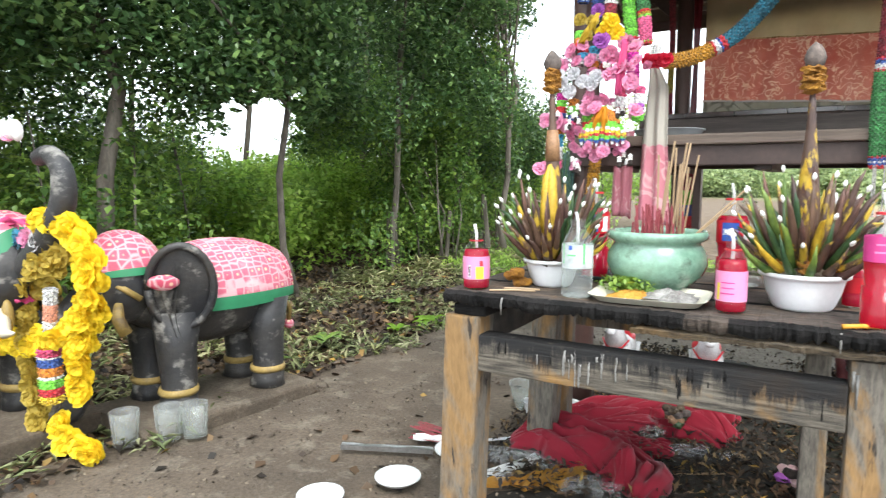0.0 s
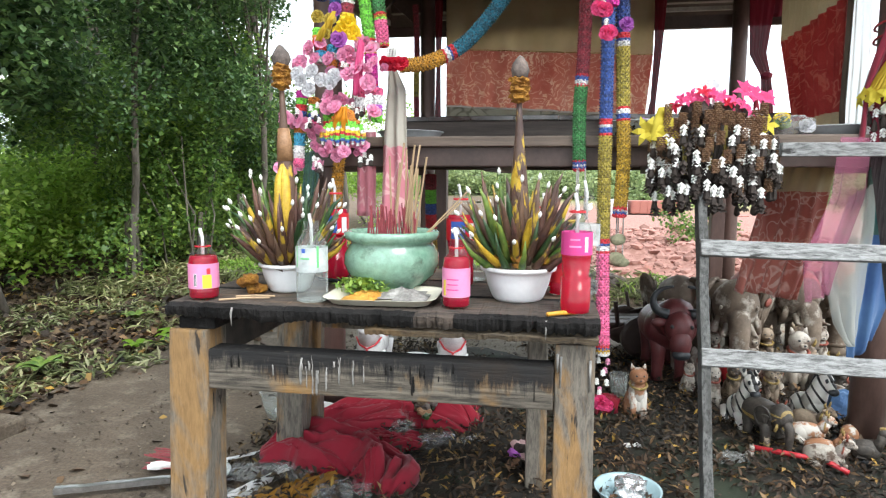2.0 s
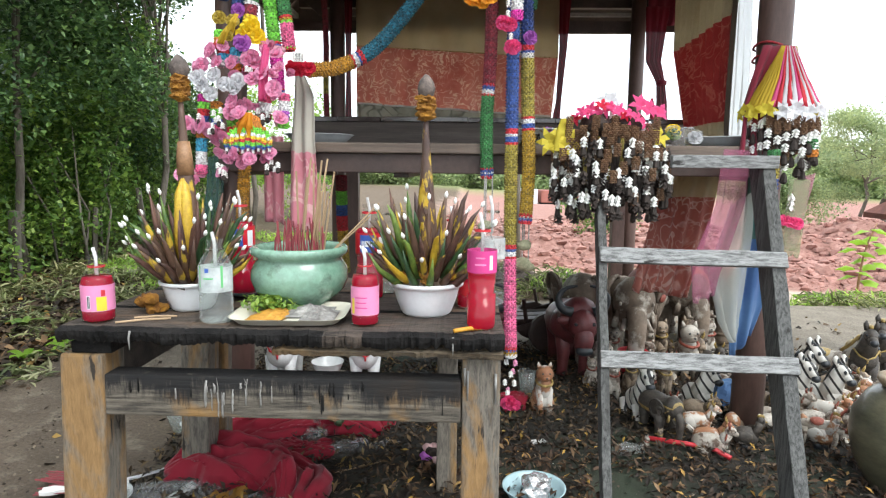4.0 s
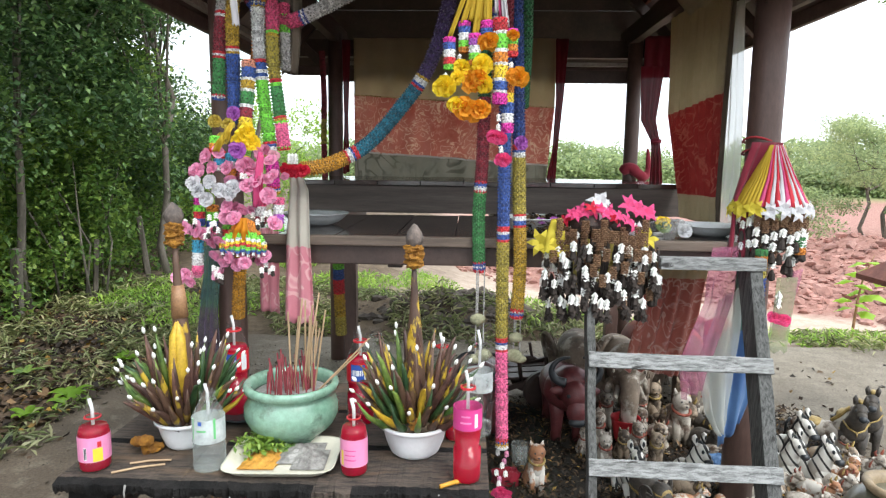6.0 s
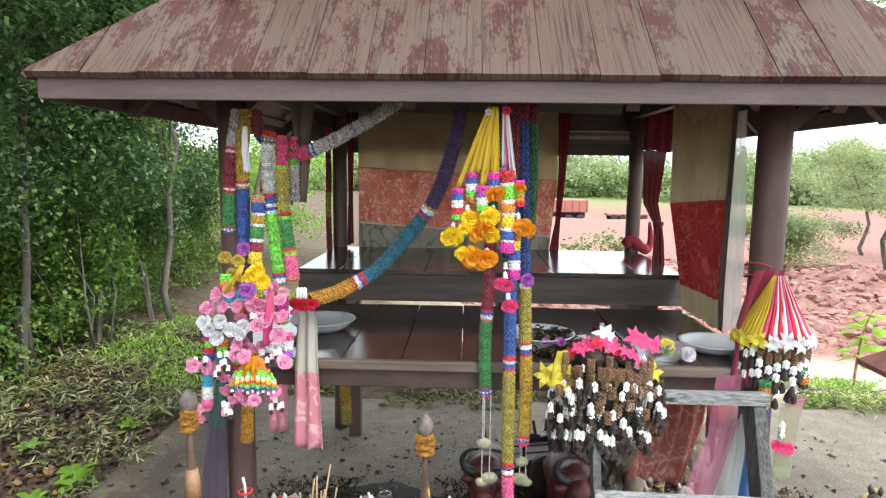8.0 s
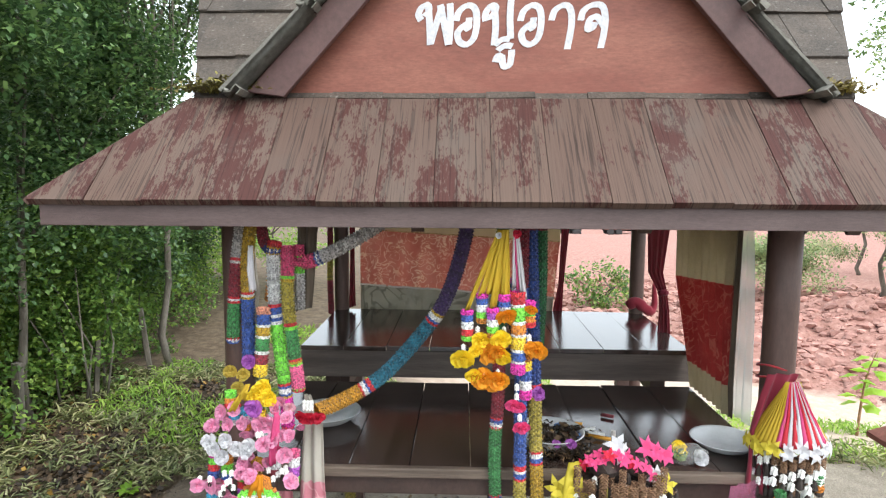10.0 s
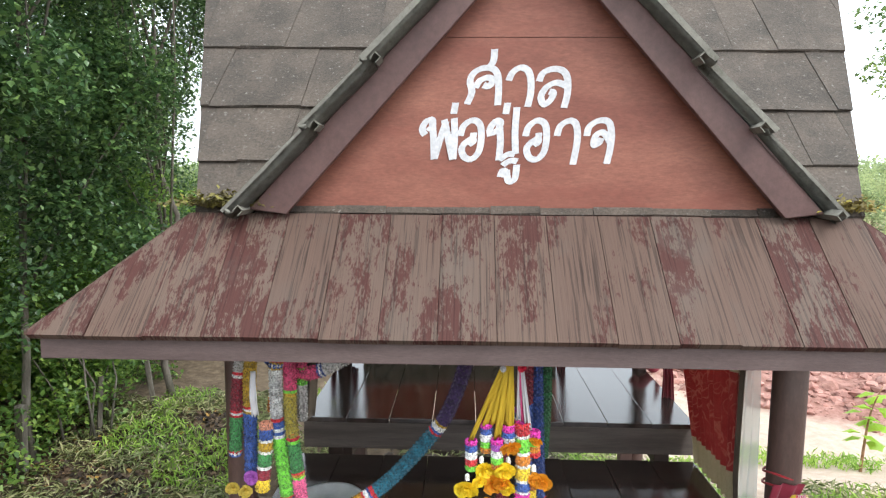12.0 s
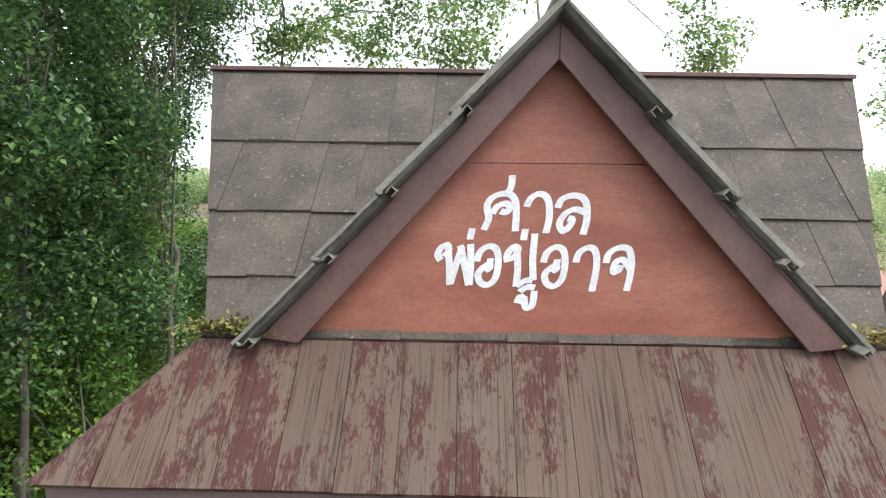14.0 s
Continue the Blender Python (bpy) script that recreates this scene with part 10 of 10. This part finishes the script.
def heap_cloth(pts, w, h, seed, mt="c_bag"):
    """A crumpled length of cloth along a line, with folds that run with it."""
    bm = bmesh.new()
    path = spline(pts, 40)

    def f(u, v):
        i = min(39, int(u * 40))
        c = path[i].lerp(path[i + 1], u * 40 - i)
        d = (path[i + 1] - path[i]).normalized()
        s_ = Vector((-d.y, d.x, 0))
        ends = min(1, 5 * u, 5 * (1 - u)) ** 0.5
        ww = w * (0.45 + 0.55 * ends) * (1 + 0.3 * noise.noise(Vector((u * 4, seed, 0))))
        k = 2 * v - 1
        body = max(0.0, 1 - abs(k) ** 2.6) ** 0.6 * ends
        n1 = noise.noise(Vector((u * 2.2 + seed, v * 5 + 1.2 * u, seed)))
        n2 = noise.noise(Vector((u * 5 + seed, v * 13 + 3 * u, seed + 4)))
        n3 = noise.noise(Vector((u * 14, v * 17, seed + 9)))
        z = h * body * (0.72 + 0.55 * n1 - 0.50 * abs(n2)) + 0.010 * n3 * body + 0.006 + 0.01 * abs(n2)
        q = c + s_ * ww * (k + 0.16 * n2) + d * 0.03 * n1
        return Vector((q.x, q.y, max(0.004, z)))
    sheet(bm, f, 90, 60)
    thick(part("cloth_fold", bm, M[mt], bag, smooth=True), 0.002)


heap_cloth([(-1.0, -0.29, 0), (-0.86, -0.27, 0), (-0.70, -0.31, 0), (-0.60, -0.38, 0), (-0.585, -0.47, 0)], 0.105, 0.125, 2)
heap_cloth([(-0.93, -0.10, 0), (-0.80, -0.02, 0), (-0.66, 0.10, 0), (-0.52, 0.10, 0), (-0.40, 0.03, 0)], 0.115, 0.11, 9)
heap_cloth([(-0.80, -0.02, 0), (-0.72, -0.12, 0), (-0.62, -0.15, 0), (-0.53, -0.12, 0)], 0.06, 0.045, 14)
heap_cloth([(-0.60, 0.22, 0), (-0.50, 0.20, 0), (-0.42, 0.16, 0)], 0.10, 0.08, 23)


def litter_thing(name, label, cat, at, rz, build, group="rubbish under the table"):
    ob = thing(name, label, cat, at, rz, group)
    build(ob)
    return ob


def sticks(L, w):
    """A loose bundle of thin sticks lying side by side."""
    def build(ob):
        rs = random.Random(int(L * 1000))
        for k in range(11):
            y, a = lerp(-w / 2, w / 2, k / 10), rs.uniform(-0.08, 0.08)
            bm = bmesh.new()
            tube(bm, [(-L / 2 + rs.uniform(0, 0.03), y, 0.004 + rs.uniform(0, 0.006)), (L / 2 - rs.uniform(0, 0.03), y + a * L, 0.004 + rs.uniform(0, 0.006))], 0.0017, 5)
            part("stick", bm, M["incense_red"], ob)
    return build


def packet(L, w, t, mt, crumple=0.3):
    if mt == "incense_red":
        return sticks(L, 1.6 * w)

    def build(ob):
        bm = bmesh.new()
        flat = t if mt in ("foil", "c_bag", "c_blue", "incense_red", "steel") else 0.45 * t
        box(bm, (-L / 2, -w / 2, 0), (L / 2, w / 2, flat))
        bmesh.ops.subdivide_edges(bm, edges=bm.edges[:], cuts=7, use_grid_fill=True)
        for v_ in bm.verts:
            q = Vector((v_.co.x * 22, v_.co.y * 60, 3.1 * L))
            crease = abs(noise.noise(q)) + 0.5 * abs(noise.noise(q * 2.3))
            v_.co += Vector((0.6 * noise.noise(v_.co * 30), 0.6 * noise.noise(v_.co * 30 + Vector((9, 0, 0))), crease * (1.3 if v_.co.z > 0.5 * flat else 0.9))) * crumple * 0.03
        part("wrapper", bm, M[mt], ob)
    return build


for i, (x, y, rz, L, w, t, mt, cr, lb) in enumerate(((-1.02, -0.44, 12, 0.26, 0.05, 0.03, "film", 0.4, "empty clear plastic packet"), (-0.92, -0.46, 66, 0.20, 0.035, 0.02, "paper", 0.25, "white paper incense packet lying askew"), (-0.82, -0.50, 62, 0.15, 0.05, 0.03, "film_orange", 0.5, "crumpled orange plastic wrapper"), (-0.76, -0.47, 68, 0.13, 0.05, 0.035, "film_orange", 0.6, "crumpled orange plastic wrapper"), (-0.68, -0.47, 10, 0.15, 0.09, 0.035, "film", 0.7, "crumpled clear plastic bag"),
                                                    (-0.50, -0.10, 30, 0.12, 0.045, 0.022, "foil", 0.2, "white foil carton lying on the ground"), (-0.45, -0.11, 34, 0.23, 0.035, 0.018, "film", 0.3, "long clear plastic sleeve"), (-1.05, -0.30, 40, 0.13, 0.012, 0.01, "white_plastic", 0.1, "white plastic stick lying on the slab"), (-1.31, -0.55, 24, 0.29, 0.02, 0.015, "steel", 0.1, "long thin metal rod lying on the slab"), (-1.18, -0.40, 15, 0.22, 0.03, 0.02, "paper", 0.3, "torn white paper strip"), (-1.22, -0.40, 14, 0.18, 0.03, 0.02, "incense_red", 0.2, "bundle of red incense sticks"), (-1.25, -0.35, -8, 0.20, 0.035, 0.02, "incense_red", 0.2, "bundle of red incense sticks"), (-0.98, -0.55, 5, 0.17, 0.06, 0.02, "film", 0.5, "flattened clear plastic packet"), (-0.90, -0.57, 35, 0.13, 0.04, 0.015, "film_orange", 0.5, "torn orange plastic wrapper"), (-0.96, -0.38, 20, 0.20, 0.04, 0.02, "film", 0.4, "long clear plastic sleeve"), (-0.86, -0.40, -20, 0.12, 0.06, 0.03, "film", 0.7, "crumpled clear plastic bag"), (-1.04, -0.52, 30, 0.07, 0.03, 0.012, "blue_print", 0.4, "torn blue and white label"), (-0.62, -0.06, 80, 0.09, 0.06, 0.05, "film", 0.8, "crumpled clear bag with scraps of food"), (-0.66, -0.02, 50, 0.10, 0.02, 0.02, "paper", 0.4, "scrap of white paper"), (-0.47, -0.24, 30, 0.20, 0.006, 0.004, "incense_tan", 0.2, "thin dry stick lying on the ground"),
                                                    (0.12, -0.02, 10, 0.05, 0.03, 0.01, "paper", 0.4, "scrap of white paper"), (0.15, -0.14, 80, 0.06, 0.008, 0.008, "paper", 0.0, "thin white paper stick on the ground"), (0.40, -0.08, 15, 0.10, 0.05, 0.03, "film", 0.6, "crumpled clear plastic bag"), (0.055, 0.27, 20, 0.09, 0.06, 0.05, "c_bag", 0.6, "crumpled red plastic bag"), (0.88, 0.36, 0, 0.09, 0.06, 0.09, "c_blue", 0.5, "crumpled blue plastic bag"))):
    litter_thing("wrapper", lb, "rubbish", (x, y, 0.002), rz, packet(L, w, t, mt, cr))
straw = thing("red_pipe", "bent red plastic pipe lying in the leaves", "pipe", (0, 0, 0))
bm = bmesh.new()
tube(bm, [(0.47, -0.03, 0.035), (0.60, -0.06, 0.03), (0.66, -0.075, 0.028), (0.70, -0.13, 0.02)], 0.008, 8)
part("pipe", bm, M["red_plastic"], straw, smooth=True)
for i, (x, y, r, h, mt) in enumerate(((-1.09, 0.02, 0.06, 0.09, "clear_cup"), (-0.97, -0.02, 0.05, 0.06, "steel"), (-0.93, 0.0, 0.055, 0.05, "enamel_white"), (-1.10, -0.46, 0.075, 0.02, "enamel_white"), (-1.02, -0.06, 0.04, 0.06, "enamel_white"), (-1.165, -0.70, 0.062, 0.018, "enamel_white"), (-1.28, -0.89, 0.06, 0.018, "enamel_white"))):
    vessel("tub", "discarded dirty dish lying by the table", (x, y, 0), bowl_prof(r, h), M[mt], 28, "dish", "discarded dishes")
gb = thing("bead_heap", "small heap of withered bead garland with purple flowers", "garland", (-0.21, -0.22, 0))
for k in range(16):
    bm = bmesh.new()
    ball(bm, (0.05 * math.cos(k * 2.4) * (0.3 + k / 20), 0.04 * math.sin(k * 2.4), 0.015 + 0.02 * (k % 4)), 0.016, (1, 1, 0.8), 0.5, 2, k)
    part("flower_bud", bm, M[("bead_brown", "p_violet", "p_dusty", "bead_dark")[k % 4]], gb)
wreath = thing("flower_heap", "heap of green and brown withered flowers by the red cloth", "flowers", (-0.555, 0.0, 0.05))
for k in range(18):
    bm = bmesh.new()
    ball(bm, (0.05 * noise.noise(Vector((k * 1.7, 3, 0))) * 1.6, 0.04 * noise.noise(Vector((k * 1.3, 9, 0))) * 1.6, 0.012 + 0.012 * (k % 4)), 0.016, (1, 1, 0.8), 0.5, 2, k)
    part("flower_bud", bm, M[("leaf_dark", "bead_brown", "withered", "dry_leaf")[k % 4]], wreath)

# ---- posts, stakes, weeds and the far side ----
for i, (x, y, h, w, tilt) in enumerate(((-3.5, 2.55, 0.52, 0.06, 2), (-3.22, 4.0, 0.65, 0.045, -6), (-3.35, 3.3, 0.5, 0.04, 4))):
    bm = bmesh.new()
    box(bm, (-w / 2, -w / 2, -0.15), (w / 2, w / 2, h), bevel=0.008)
    o = part("fence_post", bm, M["bark"])
    o.matrix_basis = pose(x, y, 0.03, 0, tilt, 20 * i)
    tagged(o, "old grey fence stake at the edge of the thicket", "stake", "fence stakes")


def weed(at, n, L, w, mt, label, seed, up=0.8):
    ob = thing("weed", label, "plant", at, group="weeds")
    Rr = random.Random(seed)
    for i in range(n):
        a = 2 * math.pi * i / n + Rr.uniform(-0.3, 0.3)
        l_ = L * Rr.uniform(0.7, 1.2)
        d, s = Vector((math.cos(a), math.sin(a), 0)), Vector((-math.sin(a), math.cos(a), 0))
        k = up * Rr.uniform(0.7, 1.2)
        bm = bmesh.new()
        g = sheet(bm, lambda u, v: d * l_ * u * (1 - 0.25 * u * k) + Vector((0, 0, l_ * k * (u - 0.75 * u * u))) + s * w * (v - 0.5) * 2 * math.sin(math.pi * min(1, 0.08 + 0.92 * u)) ** 0.8 + Vector((0, 0, 0.012 * abs(v - 0.5))), 8, 4)
        part("leaf", bm, M[mt], ob, smooth=True)
    return ob


weed((-2.12, 1.0, -0.03), 9, 0.16, 0.028, "young_leaf", "bright green broad-leaved weed at the slab's edge", 1)
weed((-2.20, 1.12, -0.03), 7, 0.13, 0.025, "young_leaf", "bright green broad-leaved weed at the slab's edge", 2)
weed((-2.24, 0.85, -0.03), 6, 0.10, 0.02, "young_leaf", "small green weed at the slab's edge", 3)
weed((-2.24, 1.75, -0.03), 7, 0.12, 0.022, "young_leaf", "small green weed beside the slab", 4)
weed((-2.35, 0.35, 0.0), 8, 0.13, 0.022, "leaf_green", "small green weed beside the slab", 5)
weed((-2.6, 1.35, 0.0), 7, 0.12, 0.02, "leaf_green", "small green weed in the litter", 6)
weed((-2.3, -0.05, 0.0), 6, 0.10, 0.02, "leaf_green", "small green weed behind the plinth", 7)
sz = ground_height(3.32, 3.58)
sap = thing("sapling", "young tree with bright yellow-green lobed leaves", "sapling", (3.32, 3.58, sz))
bm = bmesh.new()
tube(bm, spline([(0, 0, -0.05), (0.02, 0, 0.3), (0.05, 0, 0.55), (0.13, 0, 0.78)], 12), [0.014 - 0.0008 * k for k in range(13)], 7)
part("stem", bm, M["leaf_tan"], sap, smooth=True)
Rr = random.Random(4)
for i in range(16):
    z = 0.26 + 0.46 * i / 15
    a = i * 2.4
    r = Rr.uniform(0.06, 0.2)
    c = Vector((0.02 + 0.1 * (i / 15) + r * math.cos(a), r * math.sin(a) * 0.7, z + 0.05 * Rr.random()))
    bm = bmesh.new()
    vs = [bm.verts.new(c + Vector((0, 0, 0.01)))]
    for k in range(15):
        t = 2 * math.pi * k / 15
        rr = 0.085 * (0.45 + 0.55 * abs(math.cos(2.5 * t)) ** 0.7)
        vs.append(bm.verts.new(c + Vector((rr * math.cos(t), rr * math.sin(t) * 0.75, -0.035 * (rr / 0.115) + 0.35 * rr * math.sin(t + a)))))
    for k in range(15):
        bm.faces.new((vs[0], vs[1 + k], vs[1 + (k + 1) % 15]))
    part("leaf", bm, M["young_leaf"], sap)
hut = thing("small_roof", "corner of a little red-tiled shrine roof on a post", "shrine", (2.03, 0.86, 0))
bm = bmesh.new()
beam(bm, (0.0, 0.0, -0.03), (0.0, 0.0, 0.70), 0.07, 0.07)
part("post", bm, M["post"], hut)
bm = bmesh.new()
vs = [bm.verts.new(c) for c in ((-0.24, -0.24, 0.715), (0.24, -0.24, 0.715), (0.24, 0.24, 0.715), (-0.24, 0.24, 0.715), (-0.03, -0.03, 0.90), (0.03, -0.03, 0.90), (0.03, 0.03, 0.90), (-0.03, 0.03, 0.90), (-0.24, -0.24, 0.69), (0.24, -0.24, 0.69), (0.24, 0.24, 0.69), (-0.24, 0.24, 0.69))]
for f in ((0, 1, 5, 4), (1, 2, 6, 5), (2, 3, 7, 6), (3, 0, 4, 7), (4, 5, 6, 7), (8, 9, 1, 0), (9, 10, 2, 1), (10, 11, 3, 2), (11, 8, 0, 3), (11, 10, 9, 8)):
    bm.faces.new([vs[i] for i in f])
part("roof", bm, M["red_tile"], hut)

# red clods on the spoil heaps
Rr = random.Random(14)
vs, fs = [], []
base = bmesh.new()
bmesh.ops.create_icosphere(base, subdivisions=1, radius=1)
bv, bf = [v_.co.copy() for v_ in base.verts], [[v_.index for v_ in f_.verts] for f_ in base.faces]
base.free()
while len(vs) < 17000 * len(bv):
    x, y = Rr.uniform(-0.5, 13), Rr.uniform(2.6, 13)
    d = y + 0.45 * x
    if (x > 4.3 and 5.8 < d) or 7.1 < d < 19:
        z = ground_height(x, y)
        r = 0.012 + 0.075 * Rr.random() ** 4
        o = len(vs)
        a = Rr.uniform(0, 6.28)
        for c in bv:
            k = 1 + 0.95 * noise.noise(c * 3.7 + Vector((o * 0.37, 0, 0))) + 0.5 * noise.noise(c * 7 + Vector((0, o * 0.21, 0)))
            vs.append((x + r * k * (c.x * math.cos(a) - c.y * math.sin(a)) * 1.2, y + r * k * (c.x * math.sin(a) + c.y * math.cos(a)), z + 0.2 * r + r * k * c.z * 0.75))
        fs += [[o + i for i in f_] for f_ in bf]
M["clod"] = surface("clod", (0.28, 0.13, 0.105), (0.50, 0.29, 0.245), 3, 0.95, 30, 0.6, island=0.3)
tagged(raw("earth_clods", vs, fs, M["clod"]), "lumps of red laterite earth on the heaps", "earth", kind="stuff")
# dark clods beside the slab
vs, fs = [], []
for i in range(1100):
    x, y = Rr.gauss(-0.05, 0.42), Rr.gauss(3.05, 0.26)
    z = ground_height(x, y)
    r = 0.010 + 0.05 * Rr.random() ** 3
    o = len(vs)
    for c in bv:
        k = 1 + 0.5 * noise.noise(c * 1.7 + Vector((o, 3, 0)))
        vs.append((x + r * k * c.x * 1.2, y + r * k * c.y, z + r * k * c.z * 0.8))
    fs += [[o + j for j in f_] for f_ in bf]
M["dark_clod"] = surface("dark_clod", (0.07, 0.055, 0.045), (0.16, 0.13, 0.105), 3, 0.95, 30, 0.6, island=0.3)
tagged(raw("earth_clods", vs, fs, M["dark_clod"]), "lumps of dark dug earth behind the slab", "earth", kind="stuff")

# machines on the far site
def wheel(ob, at, r, w):
    bm = bmesh.new()
    lathe(bm, [(0.6 * r, -w / 2), (0.95 * r, -w / 2), (r, -0.3 * w), (r, 0.3 * w), (0.95 * r, w / 2), (0.6 * r, w / 2)], 20, m=pose(*at, 90, 0, 0))
    part("wheel", bm, M["tyre"], ob, smooth=True)


tx, ty = 9.0, 60.0
tz = ground_height(tx, ty)
truck = thing("dump_truck", "small dusty white-cab dump truck parked on red earth", "truck", (tx, ty, tz), 8)
truck.matrix_basis = truck.matrix_basis @ Matrix.Scale(0.93, 4)
bm = bmesh.new()
for a, b in (((-2.2, -1.2, 1.25), (2.6, 1.2, 2.5)),):
    box(bm, a, b, bevel=0.05)
part("tipper", bm, M["truck_red"], truck)
for k in range(7):
    bm = bmesh.new()
    box(bm, (-2.1 + 0.75 * k, -1.28, 1.25), (-2.0 + 0.75 * k, -1.2, 2.5))
    part("rib", bm, M["truck_red"], truck)
bm = bmesh.new()
box(bm, (-4.2, -1.1, 0.7), (-2.5, 1.1, 2.6), bevel=0.15)
cab = part("cab", bm, M["enamel_white"], truck)
bm = bmesh.new()
box(bm, (-4.22, -0.9, 1.6), (-4.1, 0.9, 2.3))
part("windscreen", bm, M["dark_glaze"], cab)
bm = bmesh.new()
box(bm, (-4.0, -0.5, 0.75), (2.5, 0.5, 1.2))
part("chassis", bm, M["tyre"], truck)
for x in (-3.3, 0.6, 1.8):
    for y in (-1.0, 1.0):
        wheel(truck, (x, y, 0.5), 0.5, 0.4)
ex, ey = 15.3, 60.0
ez = ground_height(ex, ey)
trailer = thing("flatbed_trailer", "low dusty flatbed trailer parked on red earth", "trailer", (ex, ey, ez), 0)
bm = bmesh.new()
box(bm, (-1.9, -1.0, 0.55), (2.2, 1.0, 0.72), bevel=0.03)
part("flatbed", bm, M["truck_red"], trailer)
bm = bmesh.new()
box(bm, (-1.8, -0.4, 0.38), (2.0, 0.4, 0.55))
part("chassis", bm, M["tyre"], trailer)
for x in (-1.3, -0.5, 1.5):
    for y in (-0.85, 0.85):
        wheel(trailer, (x, y, 0.34), 0.34, 0.3)
sx2, sy2 = 6.9, 11.8
shz = ground_height(sx2, sy2)
st = thing("spirit_house", "little wooden spirit house on a slatted stand", "spirit house", (sx2, sy2, shz))
st.matrix_basis = st.matrix_basis @ Matrix.Scale(0.55, 4)
for x in (-0.22, 0.22):
    for y in (-0.2, 0.2):
        bm = bmesh.new()
        beam(bm, (x, y, -0.05), (x * 0.9, y * 0.9, 0.75), 0.06, 0.06)
        part("leg", bm, M["incense_tan"], st)
for z in (0.3, 0.75):
    bm = bmesh.new()
    box(bm, (-0.34, -0.3, z), (0.34, 0.3, z + 0.05))
    part("shelf", bm, M["incense_tan"], st)
bm = bmesh.new()
box(bm, (-0.2, -0.18, 0.8), (0.2, 0.18, 1.05), bevel=0.02)
part("house", bm, M["fig_dark"], st)
bm = bmesh.new()
lathe(bm, [(0.36, 1.02), (0.34, 1.06), (0.12, 1.25), (0.02, 1.27)], 4, m=pose(0, 0, 0, 0, 0, 45))
part("roof", bm, M["red_tile"], st)
